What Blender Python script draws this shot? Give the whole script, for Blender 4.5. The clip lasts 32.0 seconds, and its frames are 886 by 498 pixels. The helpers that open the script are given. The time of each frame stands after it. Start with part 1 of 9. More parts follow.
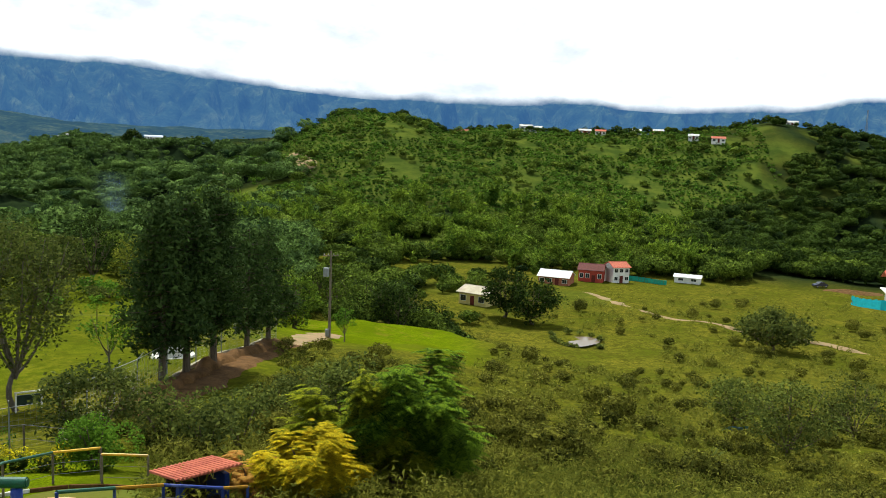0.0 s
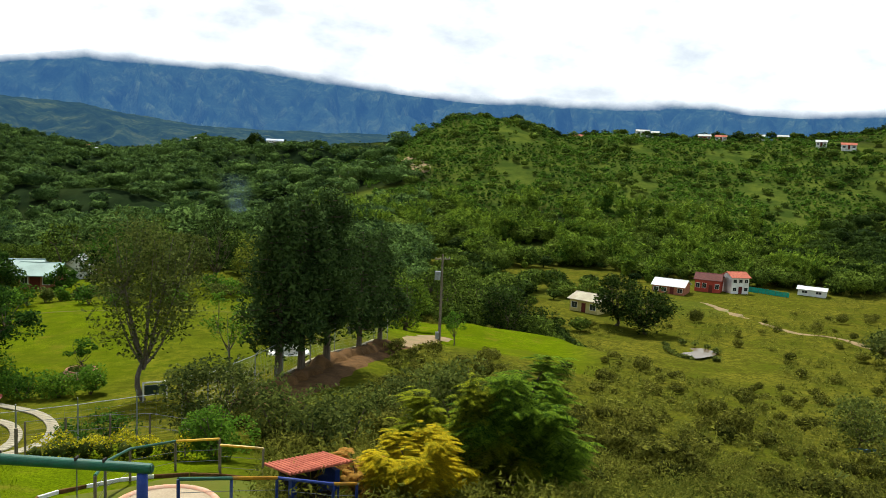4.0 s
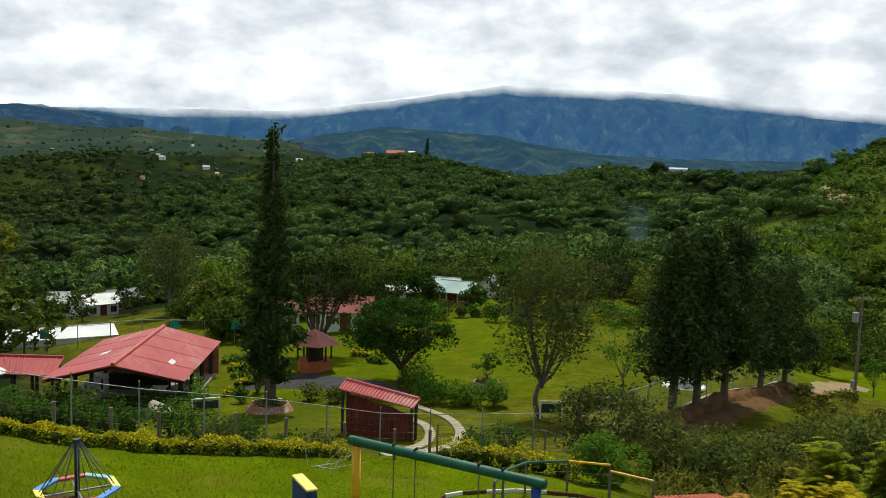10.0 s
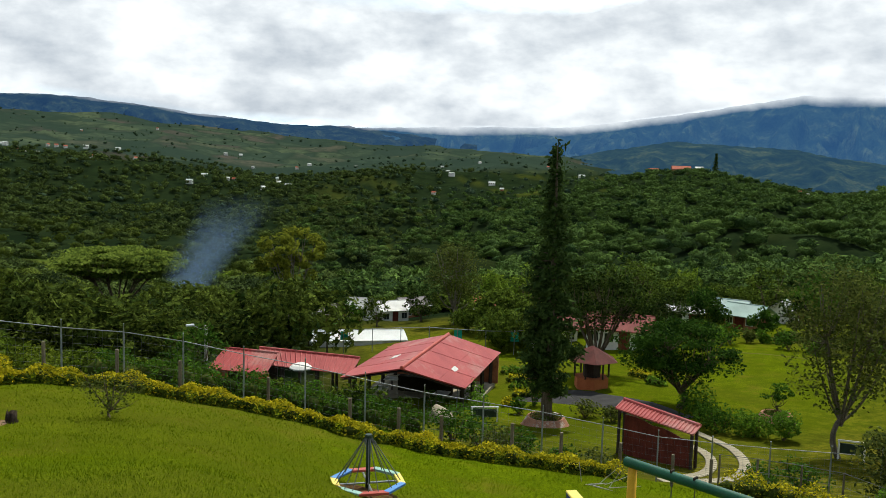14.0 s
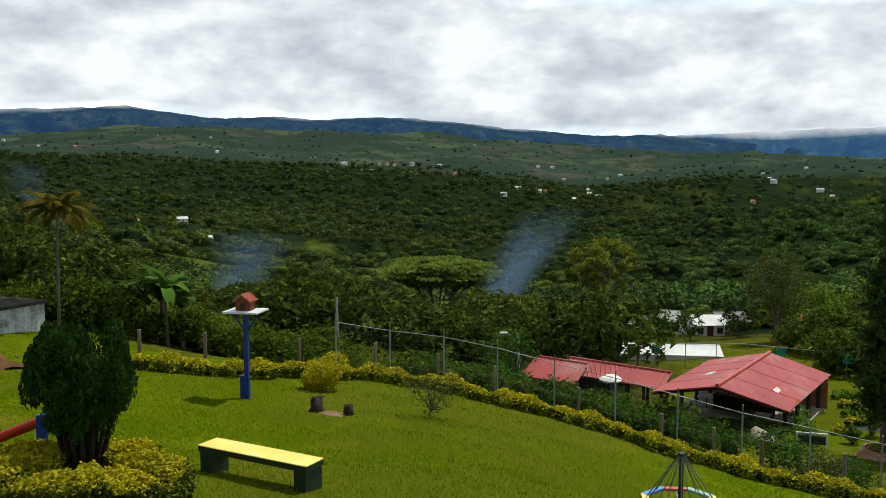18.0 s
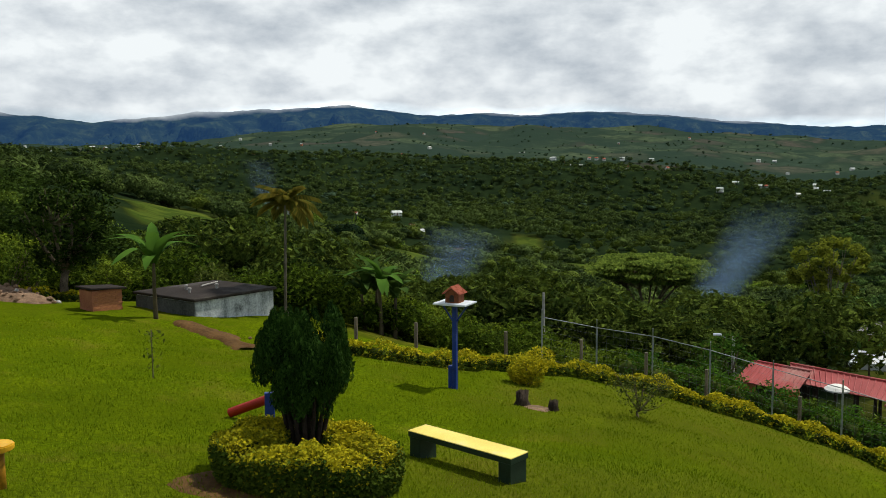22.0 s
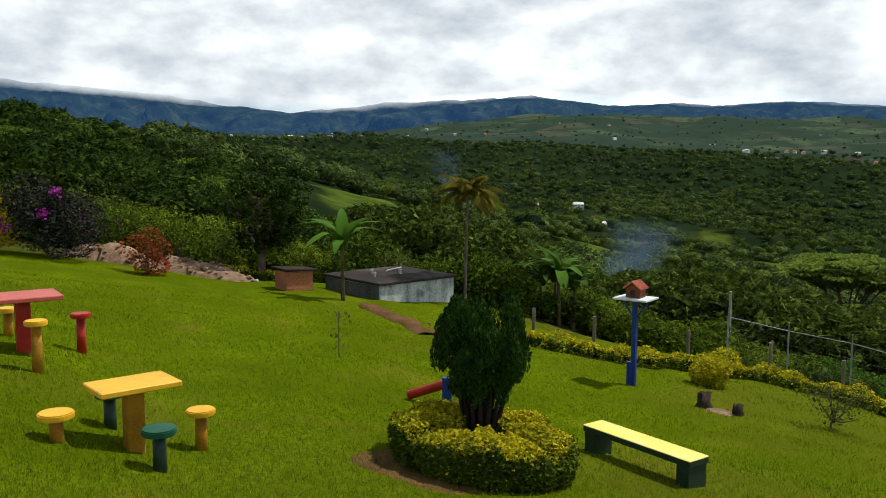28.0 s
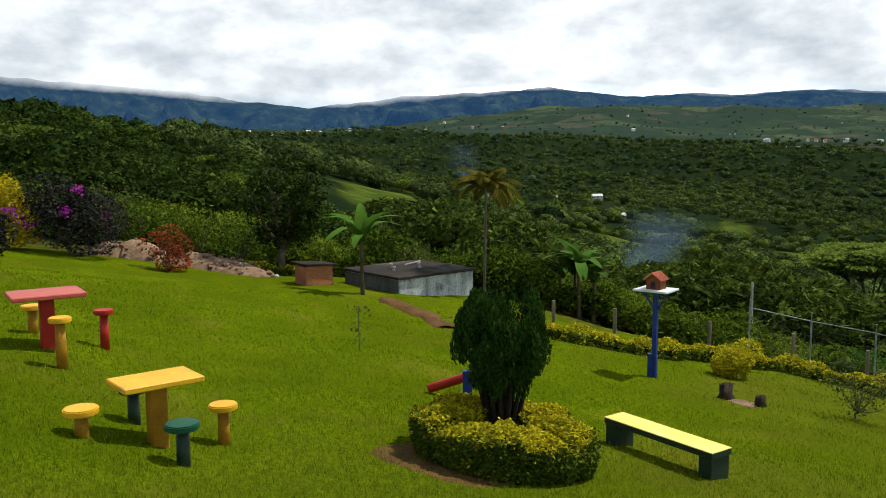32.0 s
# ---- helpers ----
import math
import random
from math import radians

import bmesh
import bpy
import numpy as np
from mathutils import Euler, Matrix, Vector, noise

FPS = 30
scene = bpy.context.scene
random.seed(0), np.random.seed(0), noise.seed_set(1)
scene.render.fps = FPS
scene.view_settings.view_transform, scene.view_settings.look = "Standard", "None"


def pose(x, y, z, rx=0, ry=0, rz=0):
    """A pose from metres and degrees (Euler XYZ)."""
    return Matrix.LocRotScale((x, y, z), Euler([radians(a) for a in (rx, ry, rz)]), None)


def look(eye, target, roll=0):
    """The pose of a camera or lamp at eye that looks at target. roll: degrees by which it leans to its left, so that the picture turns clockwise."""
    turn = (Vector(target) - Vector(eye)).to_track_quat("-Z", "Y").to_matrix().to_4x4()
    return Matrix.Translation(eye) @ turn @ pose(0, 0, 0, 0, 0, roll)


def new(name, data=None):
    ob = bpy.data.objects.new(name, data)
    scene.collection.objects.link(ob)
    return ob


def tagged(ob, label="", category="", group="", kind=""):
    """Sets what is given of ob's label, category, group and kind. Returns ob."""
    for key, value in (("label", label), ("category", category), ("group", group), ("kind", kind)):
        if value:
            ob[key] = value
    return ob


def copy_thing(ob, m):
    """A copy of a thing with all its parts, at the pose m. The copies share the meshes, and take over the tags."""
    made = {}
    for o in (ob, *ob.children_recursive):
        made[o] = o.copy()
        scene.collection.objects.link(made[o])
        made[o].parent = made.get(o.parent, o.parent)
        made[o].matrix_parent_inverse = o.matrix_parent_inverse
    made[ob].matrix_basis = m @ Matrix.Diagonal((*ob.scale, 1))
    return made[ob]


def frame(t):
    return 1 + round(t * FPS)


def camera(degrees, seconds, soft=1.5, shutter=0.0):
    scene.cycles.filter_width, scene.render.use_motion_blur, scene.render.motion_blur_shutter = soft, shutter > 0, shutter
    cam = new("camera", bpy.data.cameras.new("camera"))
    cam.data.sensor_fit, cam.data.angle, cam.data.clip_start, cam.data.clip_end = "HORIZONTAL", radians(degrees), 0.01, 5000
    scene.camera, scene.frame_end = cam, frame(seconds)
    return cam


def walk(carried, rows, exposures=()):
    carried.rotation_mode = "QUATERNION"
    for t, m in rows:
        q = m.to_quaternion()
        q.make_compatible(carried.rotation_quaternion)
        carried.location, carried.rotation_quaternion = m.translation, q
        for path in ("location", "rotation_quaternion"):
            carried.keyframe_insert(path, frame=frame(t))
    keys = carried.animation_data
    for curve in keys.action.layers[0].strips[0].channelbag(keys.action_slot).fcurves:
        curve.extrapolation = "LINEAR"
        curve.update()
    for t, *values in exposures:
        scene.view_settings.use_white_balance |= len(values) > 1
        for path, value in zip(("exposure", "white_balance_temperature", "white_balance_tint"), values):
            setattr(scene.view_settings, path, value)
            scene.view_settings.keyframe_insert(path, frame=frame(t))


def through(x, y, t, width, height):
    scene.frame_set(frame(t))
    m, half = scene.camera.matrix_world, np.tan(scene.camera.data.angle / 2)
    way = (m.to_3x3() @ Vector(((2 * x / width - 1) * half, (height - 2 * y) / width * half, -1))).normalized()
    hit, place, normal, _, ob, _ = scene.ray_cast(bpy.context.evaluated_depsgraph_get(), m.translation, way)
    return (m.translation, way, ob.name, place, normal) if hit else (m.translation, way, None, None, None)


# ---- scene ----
cam = camera(54.16, 32.0, soft=0.8)
# seconds, yaw, tilt from straight down, roll; the eye swings on a short arm about the one who turns
ROWS = [
    (0.0, 0.28, 82.93, -2.27),
    (0.5, 0.73, 82.88, -2.16),
    (1.0, 1.27, 82.92, -2.32),
    (1.5, 2.25, 82.71, -2.47),
    (2.0, 3.02, 82.79, -2.24),
    (2.5, 4.10, 82.83, -2.32),
    (4.5, 9.20, 82.97, -2.44),
    (5.0, 10.89, 82.95, -2.26),
    (5.5, 12.68, 82.96, -2.17),
    (6.0, 14.62, 82.86, -2.25),
    (6.5, 16.35, 82.80, -2.30),
    (7.0, 17.73, 82.94, -2.58),
    (7.5, 19.67, 83.25, -2.41),
    (8.0, 22.57, 83.22, -2.11),
    (8.5, 25.30, 83.32, -1.82),
    (9.0, 27.44, 83.50, -1.90),
    (9.5, 30.27, 83.61, -2.11),
    (10.0, 33.76, 83.79, -1.94),
    (10.5, 35.77, 83.88, -1.75),
    (11.0, 37.74, 83.76, -1.72),
    (11.5, 39.80, 83.74, -1.80),
    (12.0, 41.65, 83.59, -1.99),
    (12.5, 43.35, 83.66, -2.10),
    (13.0, 46.81, 83.85, -1.47),
    (13.5, 49.74, 84.17, -1.58),
    (15.5, 58.05, 84.02, -0.95),
    (16.0, 60.25, 84.25, -0.77),
    (16.5, 64.55, 84.76, -0.52),
    (17.0, 66.72, 84.74, -0.71),
    (17.5, 70.46, 84.77, -0.20),
    (18.0, 72.44, 84.71, 0.06),
    (18.5, 75.41, 84.89, 0.11),
    (19.0, 77.21, 84.85, -0.19),
    (19.5, 78.69, 84.75, -0.16),
    (20.0, 80.02, 84.78, -0.17),
    (20.5, 82.14, 84.94, -0.04),
    (21.0, 83.66, 84.89, 0.17),
    (21.5, 85.10, 84.44, 0.15),
    (22.0, 86.12, 84.44, 0.38),
    (22.5, 86.83, 84.60, 0.35),
    (23.0, 87.40, 84.66, 0.24),
    (23.5, 88.47, 84.77, 0.37),
    (24.0, 89.53, 84.53, 0.27),
    (24.5, 90.46, 84.44, 0.17),
    (25.0, 91.54, 84.32, 0.01),
    (25.5, 92.56, 84.33, -0.01),
    (26.0, 93.62, 84.26, -0.29),
    (26.5, 95.16, 84.11, -0.28),
    (28.5, 98.46, 83.73, -0.12),
    (29.0, 98.60, 83.58, 0.13),
    (29.5, 98.84, 83.63, 0.25),
    (30.0, 99.16, 83.65, 0.40),
    (30.5, 99.13, 83.53, 0.45),
    (31.0, 99.17, 83.54, 0.59),
    (31.5, 99.23, 83.56, 0.70),
    (32.0, 99.27, 83.41, 0.51),
]
ARM = 0.03
walk(cam, [(t, pose(-ARM * math.sin(radians(yaw)), ARM * math.cos(radians(yaw)), 0.0, tilt, roll, yaw)) for t, yaw, tilt, roll in ROWS], exposures=[(0.0, 0.40, 6420, 8), (5.0, 0.22, 6420, 8), (9.0, -0.10, 6420, 8), (13.0, -0.14, 6420, 8), (19.0, -0.30, 6420, 8), (22.5, -0.36, 6420, 8), (26.0, -0.22, 6420, 8), (29.0, -0.14, 6420, 8), (32.0, -0.08, 6420, 8)])

# ---- light ----
SUN_AZ, SUN_EL = 27.0, 60.0


def heading(az):
    """Unit vector on the ground for a bearing in degrees, counted to the left of +y."""
    return Vector((-math.sin(radians(az)), math.cos(radians(az)), 0.0))


world = bpy.data.worlds.new("sky")
scene.world = world
world.use_nodes = True
wn, wl = world.node_tree.nodes, world.node_tree.links
wn.clear()
w_out = wn.new("ShaderNodeOutputWorld")
w_bg = wn.new("ShaderNodeBackground")
w_sky = wn.new("ShaderNodeTexSky")
w_sky.sky_type = "NISHITA"
w_sky.sun_disc = False
w_sky.sun_elevation = radians(SUN_EL)
w_sky.sun_rotation = radians(-SUN_AZ)
w_sky.altitude = 1500
w_geo = wn.new("ShaderNodeTexCoord")
w_sep = wn.new("ShaderNodeSeparateXYZ")
wl.new(w_geo.outputs["Generated"], w_sep.inputs[0])


def sky_noise(scale, detail, rough, shift):
    mp = wn.new("ShaderNodeMapping")
    mp.inputs["Location"].default_value = shift
    mp.inputs["Scale"].default_value = (1, 1, 2.8)
    wl.new(w_geo.outputs["Generated"], mp.inputs["Vector"])
    n = wn.new("ShaderNodeTexNoise")
    n.inputs["Scale"].default_value = scale
    n.inputs["Detail"].default_value = detail
    n.inputs["Roughness"].default_value = rough
    n.inputs["Distortion"].default_value = 0.25
    wl.new(mp.outputs[0], n.inputs["Vector"])
    return n.outputs["Fac"]


def sky_ramp(src, stops):
    r = wn.new("ShaderNodeValToRGB")
    while len(r.color_ramp.elements) < len(stops):
        r.color_ramp.elements.new(0.5)
    for e, (p, c) in zip(r.color_ramp.elements, stops):
        e.position, e.color = p, (*c, 1)
    wl.new(src, r.inputs[0])
    return r.outputs[0]


# the cloud is packed towards the horizon and broken overhead, where the sun comes through
w_open = wn.new("ShaderNodeMapRange")
w_open.interpolation_type = "SMOOTHSTEP"
for k, v in (("From Min", 0.16), ("From Max", 0.55), ("To Min", 0.0), ("To Max", 0.17)):
    w_open.inputs[k].default_value = v
wl.new(w_sep.outputs["Z"], w_open.inputs["Value"])
w_less = wn.new("ShaderNodeMath")
w_less.operation = "SUBTRACT"
wl.new(sky_noise(4.2, 8, 0.55, (3.1, 1.7, 0)), w_less.inputs[0])
wl.new(w_open.outputs["Result"], w_less.inputs[1])
w_cover = sky_ramp(w_less.outputs[0], ((0.33, (0, 0, 0)), (0.42, (1, 1, 1))))
w_tone = sky_ramp(sky_noise(4.6, 9, 0.58, (7.3, 2.2, 4)), ((0.34, (9.4, 11.2, 13.0)), (0.44, (13.4, 15.6, 17.2)), (0.54, (20.6, 23.0, 24.4)), (0.64, (31.0, 33.0, 34.0))))
# cloud shines most towards the sun, and shows greyer folds away from it
w_dot = wn.new("ShaderNodeVectorMath")
w_dot.operation = "DOT_PRODUCT"
wl.new(w_geo.outputs["Generated"], w_dot.inputs[0])
w_dot.inputs[1].default_value = heading(SUN_AZ) * math.cos(radians(SUN_EL)) + Vector((0, 0, math.sin(radians(SUN_EL))))
w_gain = wn.new("ShaderNodeMapRange")
for k, v in (("From Min", 0.0), ("From Max", 0.65), ("To Min", 0.78), ("To Max", 1.22)):
    w_gain.inputs[k].default_value = v
wl.new(w_dot.outputs["Value"], w_gain.inputs["Value"])
w_lit = wn.new("ShaderNodeVectorMath")
w_lit.operation = "SCALE"
wl.new(w_tone, w_lit.inputs[0])
wl.new(w_gain.outputs["Result"], w_lit.inputs["Scale"])
w_mix = wn.new("ShaderNodeMix")
w_mix.data_type = "RGBA"
wl.new(w_cover, w_mix.inputs["Factor"])
wl.new(w_sky.outputs[0], w_mix.inputs["A"])
wl.new(w_lit.outputs[0], w_mix.inputs["B"])
wl.new(w_mix.outputs["Result"], w_bg.inputs["Color"])
w_bg.inputs["Strength"].default_value = 0.062
wl.new(w_bg.outputs[0], w_out.inputs["Surface"])

sun = new("sun", bpy.data.lights.new("sun", "SUN"))
sun.data.energy, sun.data.angle, sun.data.color = 4.9, radians(0.6), (0.975, 0.955, 0.87)
sun.matrix_world = look(heading(SUN_AZ) * 100 * math.cos(radians(SUN_EL)) + Vector((0, 0, 100 * math.sin(radians(SUN_EL)))), (0, 0, 0))

# ---- materials ----


def node_mat(name, rough=0.8, metal=0.0, spec=0.3):
    m = bpy.data.materials.new(name)
    m.use_nodes = True
    b = m.node_tree.nodes["Principled BSDF"]
    b.inputs["Roughness"].default_value = rough
    b.inputs["Metallic"].default_value = metal
    b.inputs["Specular IOR Level"].default_value = spec
    return m, m.node_tree.nodes, m.node_tree.links, b


def noise_out(nd, lk, scale, detail=5, rough=0.6, coords="Object", stretch=None):
    tc = nd.new("ShaderNodeTexCoord")
    n = nd.new("ShaderNodeTexNoise")
    n.inputs["Scale"].default_value = scale
    n.inputs["Detail"].default_value = detail
    n.inputs["Roughness"].default_value = rough
    src = tc.outputs[coords]
    if stretch:
        mp = nd.new("ShaderNodeMapping")
        mp.inputs["Scale"].default_value = stretch
        lk.new(src, mp.inputs["Vector"])
        src = mp.outputs[0]
    lk.new(src, n.inputs["Vector"])
    return n.outputs["Fac"]


def ramp(nd, lk, src, stops):
    r = nd.new("ShaderNodeValToRGB")
    while len(r.color_ramp.elements) < len(stops):
        r.color_ramp.elements.new(0.5)
    for e, (p, c) in zip(r.color_ramp.elements, stops):
        e.position, e.color = p, (*c, 1)
    lk.new(src, r.inputs[0])
    return r.outputs[0]


def blend(nd, lk, fac, a, b, mode="MIX"):
    x = nd.new("ShaderNodeMix")
    x.data_type, x.blend_type = "RGBA", mode
    for s, v in (("Factor", fac), ("A", a), ("B", b)):
        if isinstance(v, (int, float)):
            x.inputs[s].default_value = v
        elif isinstance(v, tuple):
            x.inputs[s].default_value = (*v, 1)
        else:
            lk.new(v, x.inputs[s])
    return x.outputs["Result"]


def bump(nd, lk, b, src, strength, dist):
    n = nd.new("ShaderNodeBump")
    n.inputs["Strength"].default_value, n.inputs["Distance"].default_value = strength, dist
    lk.new(src, n.inputs["Height"])
    lk.new(n.outputs[0], b.inputs["Normal"])


def surface(name, light, dark, scale=6.0, fine=60.0, rough=0.8, metal=0.0, spec=0.3, relief=0.3, dist=0.02, stain=None, stretch=None):
    """Two tones mixed by a coarse and a fine noise, with relief and worn or stained spots."""
    m, nd, lk, b = node_mat(name, rough, metal, spec if rough < 0.6 else (0.12 if rough < 0.85 else 0.06))
    coarse = noise_out(nd, lk, scale, 4, 0.6, stretch=stretch)
    grain = noise_out(nd, lk, fine, 6, 0.65)
    both = nd.new("ShaderNodeMath")
    both.operation = "MULTIPLY_ADD"
    lk.new(grain, both.inputs[0])
    both.inputs[1].default_value = 0.45
    half = nd.new("ShaderNodeMath")
    half.operation = "MULTIPLY"
    half.inputs[1].default_value = 0.55
    lk.new(coarse, half.inputs[0])
    lk.new(half.outputs[0], both.inputs[2])
    col = ramp(nd, lk, both.outputs[0], ((0.36, dark), (0.62, light)))
    if stain:
        spots = ramp(nd, lk, noise_out(nd, lk, scale * 0.6, 7, 0.7), ((0.54, (0, 0, 0)), (0.66, (1, 1, 1))))
        col = blend(nd, lk, spots, col, stain)
    lk.new(col, b.inputs["Base Color"])
    if relief:
        bump(nd, lk, b, both.outputs[0], relief, dist)
    return m


def leaf_mat(name, light, dark, scale=0.6, through=0.3, rough=0.8, accent=None, gloss=0.015, spray=0.0):
    """Leaves: a patchy tone from plant to plant, another from leaf to leaf, and light let through."""
    light, dark = (light[0] * 0.86, *light[1:]), (dark[0] * 0.86, *dark[1:])
    m, nd, lk, b = node_mat(name, rough, 0.0, gloss)
    tc = nd.new("ShaderNodeNewGeometry")
    patch = noise_out(nd, lk, scale, 3, 0.5)
    s = nd.new("ShaderNodeMath")
    s.operation = "MULTIPLY_ADD"
    lk.new(tc.outputs["Random Per Island"], s.inputs[0])
    s.inputs[1].default_value = 0.4
    h = nd.new("ShaderNodeMath")
    h.operation = "MULTIPLY"
    h.inputs[1].default_value = 0.6
    lk.new(patch, h.inputs[0])
    lk.new(h.outputs[0], s.inputs[2])
    stops = [(0.25, dark), (0.66, light)]
    if accent:
        stops.append((0.74, accent))
    col = ramp(nd, lk, s.outputs[0], stops)
    if spray:
        # clusters of small leaves; shaded gaps and lit leaves are put into the colour
        fine = noise_out(nd, lk, spray, 6, 0.7)
        col = blend(nd, lk, 1.0, col, ramp(nd, lk, fine, ((0.40, (0.25, 0.27, 0.22)), (0.62, (1.3, 1.3, 1.25)))), "MULTIPLY")
    lk.new(col, b.inputs["Base Color"])
    if spray:
        bump(nd, lk, b, fine, 0.8, 0.5 / spray)
    if through:
        tr = nd.new("ShaderNodeBsdfTranslucent")
        lk.new(col, tr.inputs["Color"])
        mx = nd.new("ShaderNodeMixShader")
        mx.inputs[0].default_value = through
        out = nd["Material Output"]
        lk.new(b.outputs[0], mx.inputs[1])
        lk.new(tr.outputs[0], mx.inputs[2])
        lk.new(mx.outputs[0], out.inputs["Surface"])
        if spray:
            gap, mg = nd.new("ShaderNodeBsdfTransparent"), nd.new("ShaderNodeMixShader")
            holes = noise_out(nd, lk, spray * 0.8, 4, 0.65, stretch=(1, 1, 1.3))
            lk.new(ramp(nd, lk, holes, ((0.455, (0, 0, 0)), (0.475, (1, 1, 1)))), mg.inputs[0])
            lk.new(gap.outputs[0], mg.inputs[1])
            lk.new(mx.outputs[0], mg.inputs[2])
            lk.new(mg.outputs[0], out.inputs["Surface"])
    return m


M = {}
M["forest"] = leaf_mat("forest_leaves", (0.190, 0.225, 0.028), (0.030, 0.054, 0.009), 0.06, 0.2, spray=2.2)
M["forest_mid"] = leaf_mat("valley_tree_leaves", (0.150, 0.168, 0.024), (0.024, 0.042, 0.008), 0.03, 0.2, spray=2.2)
M["forest_dark"] = leaf_mat("forest_dark_leaves", (0.070, 0.096, 0.014), (0.012, 0.024, 0.006), 0.06, 0.15, spray=2.2)
M["bamboo"] = leaf_mat("bamboo_leaves", (0.25, 0.30, 0.030), (0.06, 0.11, 0.013), 0.08, 0.3, spray=2.2)
M["coffee"] = leaf_mat("coffee_leaves", (0.155, 0.245, 0.026), (0.022, 0.055, 0.010), 0.045, 0.25, spray=2)
M["scrub"] = leaf_mat("scrub_leaves", (0.17, 0.17, 0.030), (0.034, 0.048, 0.010), 0.15, 0.3)
M["conifer"] = leaf_mat("conifer_needles", (0.075, 0.105, 0.024), (0.018, 0.032, 0.009), 0.5, 0.15)
M["green"] = leaf_mat("tree_leaves", (0.085, 0.15, 0.014), (0.018, 0.048, 0.006), 0.5, 0.3)
M["shade_leaf"] = leaf_mat("shade_tree_leaves", (0.050, 0.095, 0.010), (0.008, 0.022, 0.004), 0.5, 0.25)
M["light_green"] = leaf_mat("light_leaves", (0.16, 0.25, 0.02), (0.045, 0.095, 0.010), 0.5, 0.35)
M["olive"] = leaf_mat("olive_leaves", (0.135, 0.135, 0.026), (0.026, 0.038, 0.009), 0.5, 0.3)
M["yellow"] = leaf_mat("yellow_hedge_leaves", (0.56, 0.40, 0.012), (0.18, 0.17, 0.010), 1.2, 0.2)
M["gold"] = leaf_mat("golden_leaves", (0.70, 0.44, 0.012), (0.20, 0.17, 0.010), 0.8, 0.35)
M["orange"] = leaf_mat("orange_leaves", (0.62, 0.26, 0.06), (0.30, 0.17, 0.03), 0.8, 0.35)
M["cypress"] = leaf_mat("cypress_leaves", (0.045, 0.085, 0.012), (0.005, 0.014, 0.003), 3.0, 0.1)
M["forest_deep"] = leaf_mat("deep_forest_leaves", (0.150, 0.205, 0.045), (0.026, 0.052, 0.018), 0.05, 0.12, spray=2)
# darker copy of the forest leaves, for cloud shadow over the valley
M["valley_deep"] = leaf_mat("valley_forest_leaves", (0.135, 0.160, 0.038), (0.013, 0.025, 0.010), 0.010, 0.12, spray=2)
M["thicket_green"] = leaf_mat("thicket_leaves", (0.135, 0.170, 0.014), (0.022, 0.040, 0.005), 0.4, 0.25, spray=7)
M["thicket_light"] = leaf_mat("thicket_light_leaves", (0.23, 0.25, 0.020), (0.045, 0.070, 0.008), 0.4, 0.3, spray=7)
M["bush_olive"] = leaf_mat("bush_leaves", (0.23, 0.19, 0.028), (0.048, 0.050, 0.009), 0.3, 0.3, spray=6)
M["flat_leaf"] = leaf_mat("flat_crown_leaves", (0.26, 0.29, 0.045), (0.05, 0.075, 0.014), 0.15, 0.5)
M["gum"] = leaf_mat("gum_leaves", (0.30, 0.28, 0.028), (0.045, 0.056, 0.009), 0.3, 0.45)
M["weed"] = leaf_mat("weed_leaves", (0.25, 0.21, 0.030), (0.070, 0.078, 0.010), 0.12, 0.35)
M["banana"] = leaf_mat("banana_leaves", (0.12, 0.20, 0.025), (0.035, 0.085, 0.014), 1.0, 0.35, 0.6)
M["red_leaf"] = leaf_mat("red_leaves", (0.42, 0.07, 0.025), (0.05, 0.04, 0.015), 1.5, 0.3)
M["bark"] = surface("bark", (0.16, 0.125, 0.085), (0.05, 0.038, 0.026), 3, 30, 0.9, relief=0.8, dist=0.05, stretch=(4, 4, 0.6))
M["pale_bark"] = surface("pale_bark", (0.24, 0.21, 0.16), (0.09, 0.075, 0.055), 3, 25, 0.9, relief=0.6, dist=0.04, stretch=(4, 4, 0.6))
M["roof_red"] = surface("red_roof_paint", (0.44, 0.078, 0.070), (0.29, 0.042, 0.038), 0.5, 14, 0.55, relief=0.15, stain=(0.40, 0.17, 0.14))
M["tile_red"] = surface("clay_roof", (0.50, 0.15, 0.085), (0.28, 0.07, 0.045), 2, 25, 0.75, relief=0.3)
M["white_wall"] = surface("white_plaster", (0.78, 0.76, 0.70), (0.58, 0.56, 0.50), 0.7, 20, 0.85, relief=0.1)
M["cream_wall"] = surface("cream_plaster", (0.62, 0.52, 0.20), (0.48, 0.38, 0.12), 0.7, 20, 0.85, relief=0.1)
M["brick_wall"] = surface("brick_wall", (0.42, 0.17, 0.09), (0.26, 0.09, 0.05), 2, 20, 0.9, relief=0.3)
M["orange_wall"] = surface("orange_wall", (0.50, 0.17, 0.07), (0.34, 0.10, 0.04), 1, 18, 0.9, relief=0.2)
M["zinc"] = surface("zinc_sheet", (0.50, 0.50, 0.47), (0.30, 0.29, 0.27), 0.8, 12, 0.6, metal=0.2, relief=0.1)
M["green_roof"] = surface("green_sheet_roof", (0.20, 0.31, 0.26), (0.12, 0.20, 0.17), 0.6, 12, 0.5, relief=0.1)
M["white_sheet"] = surface("white_sheet", (0.70, 0.70, 0.66), (0.50, 0.50, 0.46), 0.5, 8, 0.7, relief=0.1)
# dark timber, and the shade in openings and under roofs
M["dark_inside"] = surface("dark_timber_and_shade", (0.06, 0.045, 0.035), (0.025, 0.02, 0.016), 3, 30, 0.8)
M["glass"] = surface("window_glass", (0.03, 0.035, 0.04), (0.015, 0.018, 0.02), 3, 10, 0.08, spec=0.6, relief=0)
